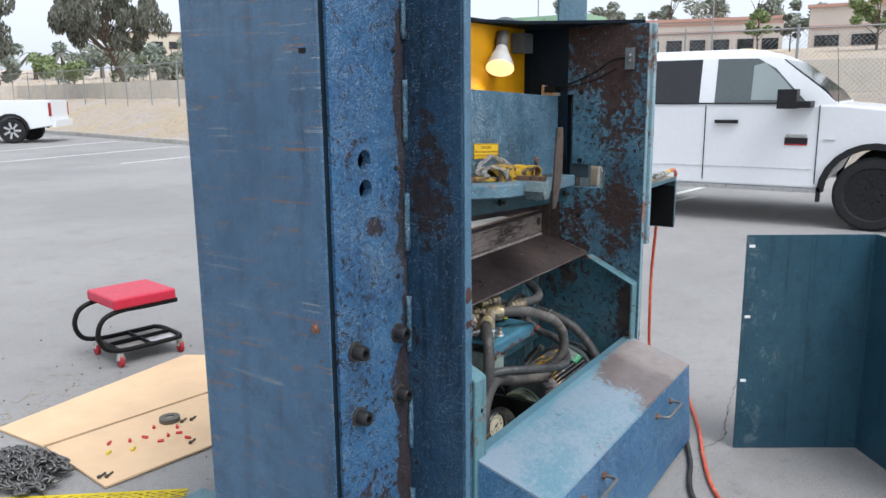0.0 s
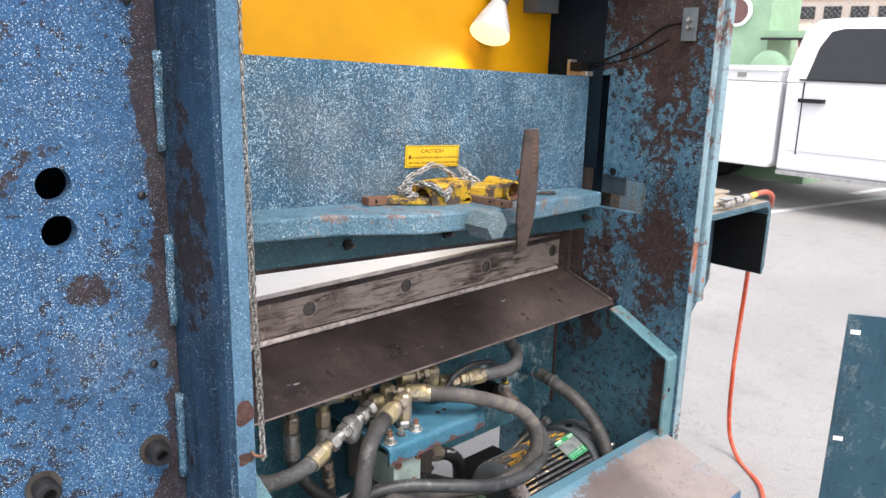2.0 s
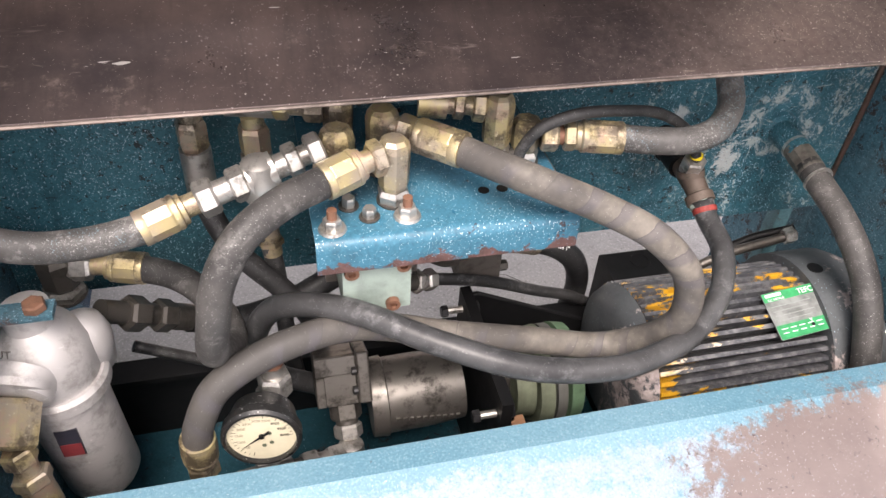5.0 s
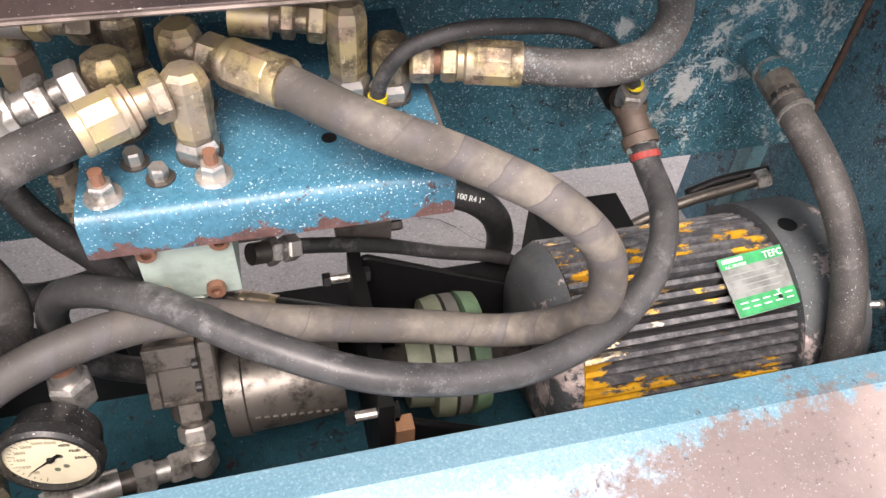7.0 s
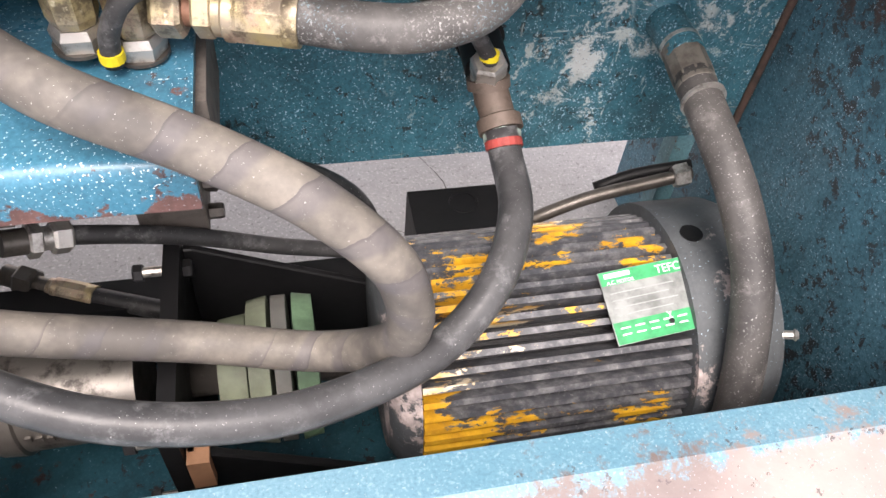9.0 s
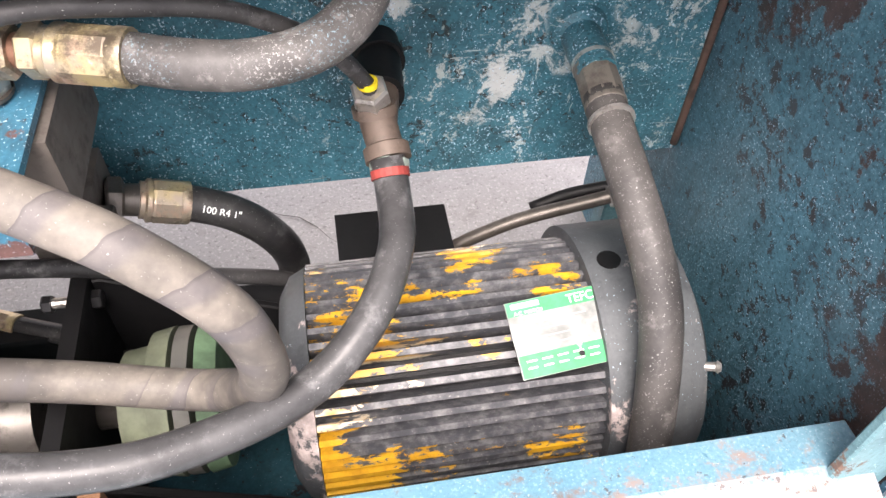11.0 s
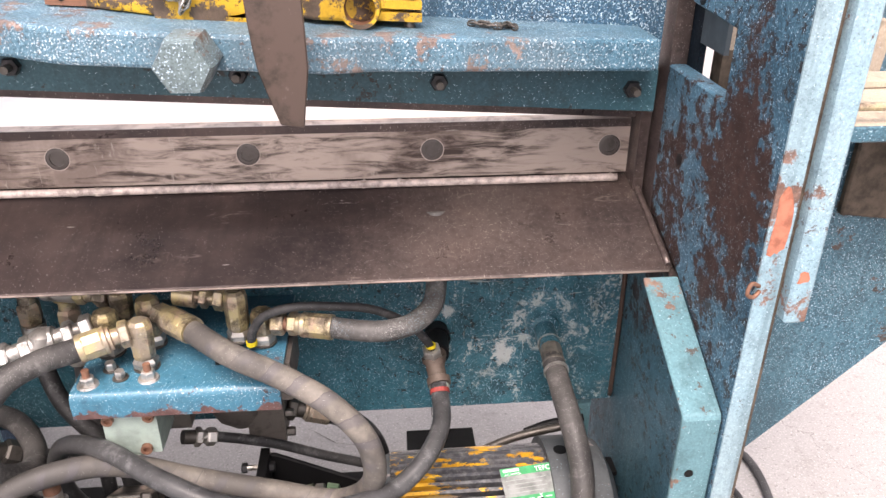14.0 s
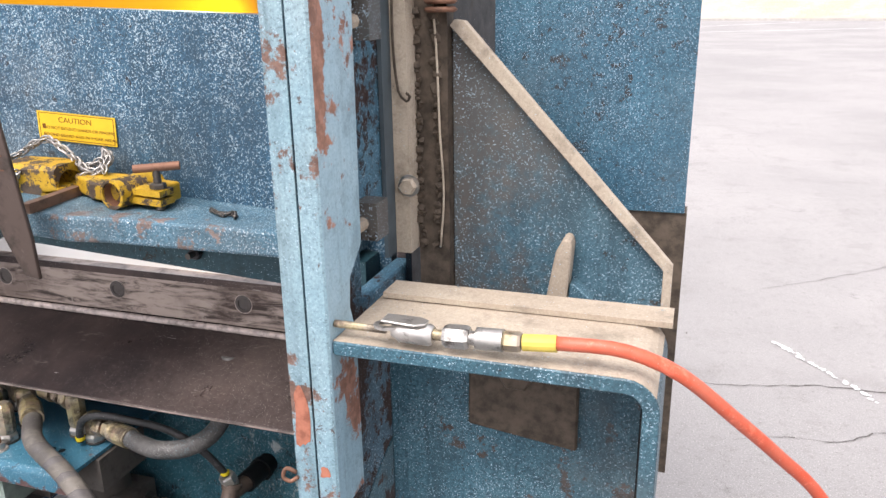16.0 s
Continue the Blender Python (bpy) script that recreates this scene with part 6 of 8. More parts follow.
part("bowl", lathe((1.972, 1.318, 0.20), (-0.06, 0.0, 1), [(0, 0.03), (0.004, 0.045), (0.02, 0.053), (0.21, 0.055), (0.225, 0.05)], 30), ALU, fil, smooth=40)
part("head", lathe((1.956, 1.325, 0.425), (-0.05, 0.04, 1), [(0, 0.058), (0.03, 0.060), (0.06, 0.058), (0.085, 0.046), (0.10, 0.030), (0.125, 0.030)], 28), ALU, fil, "cast aluminium head", smooth=40)
part("head_port", lathe((1.94, 1.29, 0.475), (-0.25, -0.85, -0.3), [(0, 0.04), (0.03, 0.038), (0.034, 0.03)], 20), ALU, fil, smooth=40)
part("head_boss", lathe((1.998, 1.355, 0.40), (-0.03, 0, 1), [(0, 0.012), (0.012, 0.030), (0.06, 0.036), (0.085, 0.030), (0.10, 0.012)], 20), ALU, fil, smooth=50)
part("bowl_collar", lathe((1.962, 1.322, 0.405), (-0.06, 0.02, 1), [(0, 0.056), (0.004, 0.0625), (0.020, 0.0625), (0.026, 0.058)], 30), ALU, fil, "cast collar", smooth=35)
part("port_ring", lathe((1.934, 1.276, 0.480), (-0.20, -0.78, -0.5), [(0, 0.040), (0.010, 0.040), (0.013, 0.034), (0.013, 0.028)], 24), ALU, fil, "pale port ring", smooth=35)
part("cap_plug", lathe((1.950, 1.318, 0.548), (-0.1, -0.5, 0.85), [(0, 0.017), (0.006, 0.017), (0.009, 0.012)], 16), ALU, fil, smooth=35)
part("side_lobe", lathe((1.882, 1.36, 0.36), (0, 0, 1), [(0, 0.012), (0.012, 0.026), (0.06, 0.028), (0.085, 0.022), (0.15, 0.018)], 16), IRON, fil, "dark iron side lobe", smooth=45)
tip = Matrix((Vector((0.98, -0.2, 0)), Vector((0.10, 0.48, 0.87)), Vector((-0.17, -0.86, 0.48)))).transposed().to_4x4()
words("cast_letters", "OUT", 0.014, Matrix.Translation((1.925, 1.276, 0.527)) @ tip, IRON, fil, 0.0006)
words("cast_letters", "IN", 0.014, Matrix.Translation((1.945, 1.307, 0.568)) @ tip, IRON, fil, 0.0006)
lab = part("sticker", box(1.950, 1.978, 1.2630, 1.2665, 0.330, 0.385), plain("dark sticker", (0.035, 0.035, 0.05), 0.4, vary=0.4), fil, "dark and red sticker")
part("sticker_band", box(1.951, 1.977, 1.2622, 1.2629, 0.331, 0.356), plain("red sticker ink", (0.22, 0.035, 0.04), 0.4, vary=0.4), lab)
st = part("strap", box(1.86, 1.995, 1.284, 1.312, 0.566, 0.574), TEAL_WALL, fil, "teal strap with two bolts", bevel=0.001)
for x in (1.905, 1.975):
    part("strap_bolt", hexagon((x, 1.298, 0.5745), (0, 0, 1), 0.024, 0.011), RUSTY, st, "rusty bolt")
part("port_hex", lathe((1.931, 1.262, 0.466), (-0.18, -0.72, -0.66), [(0, 0.026), (0.006, 0.031), (0.056, 0.031), (0.062, 0.026)], 6), BRASSY, fil, "brass hex adapter", bevel=0.001)
chain_of(fil, (1.924, 1.215, 0.425), (1.942, 1.19, 0.335), [(0.25, 0.036, True), (0.15, 0.03, False), (0.2, 0.042, True), (0.4, 0.040, False)], BRASSY)
chain_of(fil, (2.012, 1.40, 0.46), (2.125, 1.478, 0.345), [(0.22, 0.034, False), (0.2, 0.046, True), (0.1, 0.034, False), (0.18, 0.044, True), (0.3, 0.042, False)], DARKFIT)


# ---- lamp, label, clamp and chains on the shear ----
lamp = thing("work_lamp", "lit reflector lamp bulb in a grey socket before the yellow panel", "lamp", (2.95, 1.6, 1.6))
LA, LB = Vector((3.005, 1.612, 1.765)), Vector((2.915, 1.577, 1.625))
ld = (LB - LA).normalized()
part("socket", lathe(LA - ld * 0.03, ld, [(0, 0.012), (0, 0.026), (0.06, 0.028), (0.075, 0.024)], 22), plain("grey lamp socket", (0.10, 0.095, 0.09), 0.5), lamp, smooth=35)
part("bulb", lathe(LA + ld * 0.03, ld, [(0, 0.022), (0.02, 0.026), (0.05, 0.038), (0.10, 0.057), (0.118, 0.060)], 32, caps=False), plain("frosted reflector", (0.52, 0.50, 0.48), 0.35), lamp, "white reflector bulb", smooth=True)
part("lens", lathe(LA + ld * 0.147, ld, [(0, 0.060), (0.006, 0.052), (0.010, 0.03), (0.011, 0.005)], 32), glow("warm lamp lens", (1.0, 0.62, 0.26), 0.95), lamp, "glowing warm lens", smooth=True)
spot = new("work_lamp_light", bpy.data.lights.new("work_lamp_light", "SPOT"))
spot.data.energy, spot.data.color, spot.data.spot_size, spot.data.spot_blend, spot.data.shadow_soft_size = 5.0, (1.0, 0.78, 0.5), radians(140), 0.8, 0.05
spot.matrix_world = look(LB + ld * 0.035, LB + ld)
part("lamp_arm", tube([(3.08, 1.63, 1.80), (3.04, 1.63, 1.80), (3.01, 1.615, 1.785)], 0.008, 10), BLACK, lamp)
swb = thing("switch_box", "small grey steel switch box beside the lamp", "electrical box", (3.08, 1.62, 1.7))
part("switch_case", box(3.135, 3.235, 1.58, 1.638, 1.715, 1.80), plain("grey box", (0.10, 0.105, 0.105), 0.45), swb, bevel=0.004)
lsw = thing("limit_switch", "old bracket with a limit switch and wire on the side plate", "switch", (3.28, 1.46, 1.53))
part("bracket", prism([(1.46, 1.525), (1.54, 1.525), (1.54, 1.575), (1.525, 1.575), (1.525, 1.54), (1.46, 1.54)], "x", 3.245, 3.281), ZINC, lsw, bevel=0.002)
part("switch_body", box(3.235, 3.275, 1.475, 1.52, 1.5405, 1.568), BLACK, lsw, bevel=0.003)
part("wire", tube([(3.27, 1.47, 1.56), (3.279, 1.40, 1.585), (3.279, 1.30, 1.625), (3.279, 1.22, 1.675), (3.279, 1.155, 1.685)], 0.003, 8), BLACK, lsw)
part("wire", tube([(3.27, 1.47, 1.555), (3.279, 1.38, 1.572), (3.279, 1.28, 1.60), (3.279, 1.20, 1.64)], 0.002, 8), BLACK, lsw)
jack = thing("connector_plate", "small grey connector plate with two chrome plugs", "electrical box", (3.27, 1.14, 1.64))
part("plate", box(3.268, 3.2815, 1.118, 1.158, 1.635, 1.725), plain("grey plate", (0.13, 0.15, 0.16), 0.5), jack, bevel=0.002)
for z in (1.672, 1.692):
    part("plug", lathe((3.268, 1.132, z), (-1, -0.2, 0), [(0, 0.006), (0.012, 0.007), (0.024, 0.005)], 12), CHROME, jack, smooth=35)
hinge = thing("door_hinge", "small steel hinge leaf on the upright", "hinge", (1.835, 1.10, 1.62))
part("leaf", box(1.8325, 1.838, 1.10, 1.135, 1.60, 1.70), plain("grey hinge", (0.16, 0.19, 0.22), 0.5), hinge, bevel=0.001)
for z in (1.625, 1.65, 1.675):
    part("hinge_screw", lathe((1.838, 1.117, z), (1, 0, 0), [(0, 0.005), (0.003, 0.004)], 10), CHROME, hinge)

# caution label on the ram
lab = thing("caution_label", "yellow caution label with dark brown print on the ram", "label", (2.6, 1.463, 1.31))
TILTED = Matrix.Translation((2.604, 1.4635, 1.3205)) @ Matrix.Rotation(radians(3.1), 4, "Y") @ Matrix.Rotation(radians(90), 4, "X") @ Matrix.Diagonal((1.0, 0.84, 1.0, 1.0))
LAB_Y = plain("label yellow", (0.72, 0.46, 0.015), 0.4, vary=0.12)
LAB_B = plain("label print", (0.16, 0.06, 0.01), 0.5)


def flat(u0, u1, v0, v1, h0, h1, m):
    b = box(u0, u1, v0, v1, h0, h1)
    b.transform(m)
    return b


part("sheet", flat(-0.095, 0.095, -0.034, 0.034, 0, 0.001, TILTED), LAB_Y, lab)
for a in ((-0.091, 0.091, 0.0295, 0.031), (-0.091, 0.091, -0.031, -0.0295), (-0.091, -0.0895, -0.0294, 0.0294), (0.0895, 0.091, -0.0294, 0.0294)):
    part("border", flat(*a, 0.001, 0.0013, TILTED), LAB_B, lab)
for text, v, size in (("CAUTION", 0.016, 0.018), ("DO NOT EXTEND HANDS OR FINGERS", -0.004, 0.0098), ("BEYOND GUARD AND IN WORK AREAS", -0.0205, 0.0098)):
    words("lettering", text, size, TILTED @ Matrix.Translation((0.006 if v < 0 else -0.002, v, 0.0013)), LAB_B, lab, 0.0002)
part("pictogram", flat(-0.084, -0.076, -0.008, 0.004, 0.001, 0.0013, TILTED), LAB_B, lab)


def chain_mesh(pts, link, wire, bm=None, jitter=0.0):
    """Links strung along a curve, every other one turned."""
    bm = bm or nb()
    path = smooth_path(pts, link * 0.7)
    k = 0
    for a, b in zip(path, path[1:]):
        t = (b - a).normalized()
        n = t.orthogonal().normalized()
        n = Matrix.Rotation((k % 2) * math.pi / 2 + random.uniform(-jitter, jitter), 3, t) @ n
        c = (a + b) / 2
        L, W = link * 0.62, link * 0.36
        ring = []
        for j in range(10):
            s = 2 * math.pi * j / 10
            ring.append(c + t * (math.cos(s) * L) + n * (math.sin(s) * W))
        m = t.cross(n)
        rows = []
        for j in range(10):
            q = ring[j]
            out = (q - c).normalized()
            rows.append([bm.verts.new(q + out * (math.cos(w) * wire) + m * (math.sin(w) * wire)) for w in (0, math.pi * 0.4, math.pi * 0.8, math.pi * 1.2, math.pi * 1.6)])
        for j in range(10):
            for i in range(5):
                f = bm.faces.new((rows[j][i], rows[j][(i + 1) % 5], rows[(j + 1) % 10][(i + 1) % 5], rows[(j + 1) % 10][i]))
                f.smooth = True
        k += 1
    return bm


def chain_links(parent, pts, link, wire, material, jitter=0.0):
    """The same as separate links that share one mesh."""
    one = chain_mesh([(0, 0, 0), (link * 0.7, 0, 0)], link, wire)
    for v in one.verts:
        v.co.x -= link * 0.35
    me = bpy.data.meshes.new("link")
    one.to_mesh(me)
    one.free()
    me.materials.append(material)
    path = smooth_path(pts, link * 0.7)
    for k, (a, b) in enumerate(zip(path, path[1:])):
        t = (b - a).normalized()
        n = Matrix.Rotation((k % 2) * math.pi / 2 + random.uniform(-jitter, jitter), 3, t) @ t.orthogonal().normalized()
        ob = new("link", me)
        ob.parent = parent
        ob.matrix_parent_inverse = Matrix.Translation(-Vector(parent.location))
        ob.matrix_basis = Matrix.Translation((a + b) / 2) @ Matrix((t, n, t.cross(n))).transposed().to_4x4()


# yellow chain clamp lying on the hold-down bar
zt = lambda x: 1.1745 + (3.25 - x) * RAKE
cl = thing("pipe_clamp", "worn yellow pipe clamp with a T handle lying on the bar", "clamp", (2.6, 1.40, 1.21))
part("long_jaw", raked(prism([(2.400, 1.400), (2.50, 1.362), (2.60, 1.352), (2.645, 1.352), (2.65, 1.43), (2.56, 1.435), (2.41, 1.432)], "z", 1.1755, 1.193), RAKE), YELLOW_CLAMP, cl, "worn yellow jaw", bevel=0.004, seg=2)
tip = part("dark_tip", raked(box(2.345, 2.412, 1.402, 1.430, 1.1765, 1.195), RAKE), RUSTY, cl, "rusty bare tip", bevel=0.003)
for x in (2.368, 2.425):
    part("pin_hole", lathe((x, 1.4015 if x < 2.4 else 1.392, 1.186 + (3.25 - x) * RAKE), (0, -1, 0), [(0, 0.004), (0.0008, 0.004)], 10), BLACK, tip)
hollow = [(1.425 - 0.036 - 0.030 * math.cos(math.pi * k / 10), 1.2365 + 0.028 * math.sin(math.pi * k / 10) - 0.010) for k in range(11)]
part("curved_jaw", prism([(1.352, 1.2035), (1.352, 1.258), (1.362, 1.266), (1.425, 1.268), (1.432, 1.258), (1.432, 1.2035), (1.421, 1.2035), *hollow[::-1], (1.358, 1.2035)], "x", 2.505, 2.640), YELLOW_CLAMP, cl, "worn yellow curved jaw", smooth=35)
part("arm", raked(prism([(2.652, 1.388), (2.72, 1.352), (2.77, 1.352), (2.80, 1.36), (2.86, 1.385), (2.86, 1.43), (2.74, 1.435), (2.652, 1.425)], "z", 1.180, 1.214), RAKE), YELLOW_CLAMP, cl, bevel=0.005, seg=2)
part("tube_sleeve", lathe((2.785, 1.330, 1.2275), (0.12, 1, 0), [(0, 0.022), (0, 0.0275), (0.105, 0.0275), (0.105, 0.022), (0, 0.022)], 28, caps=False), YELLOW_CLAMP, cl, smooth=35)
part("sleeve_bore", lathe((2.7856, 1.334, 1.2275), (0.12, 1, 0), [(0, 0.0217), (0.10, 0.0217), (0.10, 0.004)], 28, caps=False), RUSTY, cl, "rusty bore", smooth=35)
part("ear", raked(box(2.806, 2.872, 1.352, 1.392, 1.184, 1.196), RAKE), YELLOW_CLAMP, cl, bevel=0.003)
part("ear", raked(box(2.806, 2.872, 1.352, 1.392, 1.201, 1.212), RAKE), YELLOW_CLAMP, cl, bevel=0.003)
sc = part("clamp_screw", lathe((2.855, 1.372, 1.195), (0, 0, 1), [(0.0, 0.009)] + [v for k in range(7) for v in ((0.004 + 0.010 * k, 0.0078), (0.009 + 0.010 * k, 0.0066))] + [(0.078, 0.0075)], 14), DARKFIT, cl, "oily screw", smooth=35)
part("screw_nut", hexagon((2.855, 1.372, 1.2345), (0, 0, 1), 0.026, 0.010), DARKFIT, sc)
part("screw_washer", lathe((2.855, 1.372, 1.184), (0, 0, 1), [(-0.012, 0.012), (0.008, 0.013)], 16), RUSTY, sc)
part("t_handle", rod((2.822, 1.352, 1.272), (2.892, 1.392, 1.275), 0.0078, 14), RUSTY, cl, "rusty T handle")
bm = box(-0.009, 0.009, -0.068, 0.075, -0.009, 0.009)
bm.transform(Matrix.Translation((2.667, 1.31, 1.2165)) @ Matrix.Rotation(0.12, 4, "Z"))
rb = part("rusty_bar", bm, metal("brown flat bar steel", (0.20, 0.115, 0.078), 0.55, 0.6, 0.3), cl, "rusty square bar with pin holes", bevel=0.002)
for y in (1.262, 1.300):
    part("pin_hole", lathe((2.6575 + (1.31 - y) * 0.12, y, 1.2165), (-1, -0.12, 0), [(0, 0.0035), (0.0008, 0.0035)], 10), BLACK, rb)
ch = thing("loose_chain", "bright steel chain heaped on the yellow clamp", "chain", (2.55, 1.4, 1.24))
chain_links(ch, [(2.445, 1.40, 1.243), (2.455, 1.385, 1.256), (2.47, 1.42, 1.262), (2.50, 1.43, 1.279), (2.53, 1.42, 1.293), (2.565, 1.425, 1.305), (2.60, 1.415, 1.295), (2.628, 1.415, 1.276), (2.66, 1.41, 1.255), (2.69, 1.42, 1.268), (2.715, 1.40, 1.252)], 0.019, 0.0020, CHAIN_ST, 0.6)
chain_links(ch, [(2.450, 1.395, 1.241), (2.475, 1.385, 1.240), (2.455, 1.42, 1.252), (2.485, 1.40, 1.268), (2.515, 1.345, 1.262), (2.535, 1.344, 1.244), (2.555, 1.345, 1.250), (2.545, 1.344, 1.228)], 0.019, 0.0020, CHAIN_ST, 0.6)
chain_links(ch, [(2.645, 1.42, 1.250), (2.66, 1.40, 1.262), (2.69, 1.40, 1.248), (2.705, 1.43, 1.27), (2.685, 1.44, 1.282), (2.70, 1.415, 1.248), (2.675, 1.385, 1.245)], 0.019, 0.0020, CHAIN_ST, 0.6)
ch = thing("short_chain", "short dull chain end on the bar", "chain", (2.97, 1.38, 1.19))
chain_links(ch, [(2.945, 1.395, zt(2.95) + 0.004), (2.965, 1.38, zt(2.96) + 0.006), (2.985, 1.372, zt(2.98) + 0.005), (3.0, 1.385, zt(3.0) + 0.006), (3.01, 1.372, zt(3.0) + 0.004)], 0.012, 0.0017, DARKFIT, 0.6)
# small chain hanging at the left upright
ch = thing("hanging_chain", "thin grey chain hanging at the upright's inner edge", "chain", (1.845, 1.09, 0.9))
chain_links(ch, [(1.858, 1.10, 1.80), (1.859, 1.105, 1.545), (1.861, 1.105, 1.43), (1.864, 1.105, 1.322), (1.866, 1.105, 1.17), (1.871, 1.105, 1.022), (1.870, 1.10, 0.921), (1.863, 1.085, 0.872), (1.855, 1.075, 0.878)], 0.0165, 0.0013, CHAIN_ST, 0.25)
part("hook", tube([(1.838, 1.0805, 0.892), (1.838, 1.068, 0.890), (1.848, 1.066, 0.886), (1.856, 1.073, 0.880)], 0.003, 8), RUSTY, ch)
ch = thing("eye_ring", "rusty ring through the plate edge", "ring", (3.28, 1.055, 0.93))
part("ring", tube([(3.283, 1.055, 0.925), (3.270, 1.05, 0.932), (3.265, 1.048, 0.918), (3.275, 1.05, 0.912), (3.285, 1.055, 0.918)], 0.003, 8, 0.004), RUSTY, ch)

# ---- air fittings and red hose on the bracket ----
air = thing("air_hose", "orange-red air hose with brass and zinc couplings", "hose", (3.6, 1.06, 1.14))
part("nipple", rod((3.354, 1.062, 1.157), (3.425, 1.061, 1.157), 0.005, 10), BRASSY, air)
part("lever_ring", lathe((3.428, 1.058, 1.163), (0, 0.1, 1), [(0, 0.010), (0, 0.017), (0.004, 0.017), (0.004, 0.010), (0, 0.010)], 18, caps=False), ZINC, air)
part("lever", prism([(3.424, 1.046), (3.470, 1.042), (3.482, 1.050), (3.482, 1.064), (3.470, 1.070), (3.424, 1.070)], "z", 1.1735, 1.1765), ZINC, air, "bent zinc lever", bevel=0.001)
part("coupler", lathe((3.435, 1.059, 1.159), (1, -0.02, 0.0), [(0, 0.008), (0.012, 0.014), (0.05, 0.014), (0.055, 0.011)], 18), ZINC, air, smooth=35)
chain_of(air, (3.49, 1.058, 1.160), (3.600, 1.058, 1.164), [(0.12, 0.014, False, BRASSY), (0.30, 0.026, True), (0.08, 0.018, False), (0.30, 0.028, False), (0.20, 0.022, True, BRASSY)], ZINC)
part("ferrule", rod((3.602, 1.058, 1.164), (3.642, 1.059, 1.167), 0.0105, 14), plain("yellow ferrule", (0.62, 0.48, 0.10), 0.5), air, "yellow ferrule")
part("hose_tube", tube([(3.636, 1.059, 1.167), (3.703, 1.060, 1.169), (3.741, 1.060, 1.163), (3.785, 1.065, 1.143), (3.847, 1.10, 1.08), (3.905, 1.15, 1.01), (3.97, 1.20, 0.927), (4.04, 1.232, 0.79), (4.08, 1.256, 0.57), (4.06, 1.25, 0.36), (4.09, 1.247, 0.10), (4.07, 1.19, 0.011), (3.92, 1.02, 0.011), (3.62, 0.88, 0.011), (3.40, 0.79, 0.011), (3.10, 0.69, 0.011), (2.85, 0.58, 0.011), (2.4, 0.25, 0.011)], 0.0085, 14, 0.02), HOSE_RED, air)
cab = thing("grey_cable", "grey rubber cable curling on the asphalt", "cable", (3.4, 0.8, 0))
part("cable", tube([(3.42, 1.55, 0.011), (3.62, 1.80, 0.011), (3.74, 1.72, 0.011), (3.70, 1.45, 0.011), (3.55, 1.05, 0.011), (3.40, 0.88, 0.011), (3.10, 0.75, 0.011), (2.80, 0.66, 0.011), (2.3, 0.35, 0.011)], 0.0105, 12, 0.02), HOSE, cab)
cab = thing("black_cable", "black rubber cable curling on the asphalt", "cable", (3.6, 1.7, 0))
part("cable", tube([(3.40, 1.62, 0.009), (3.58, 1.72, 0.009), (3.66, 1.60, 0.009), (3.64, 1.40, 0.009), (3.62, 1.15, 0.009)], 0.0085, 10, 0.02), HOSE_BLACK, cab)

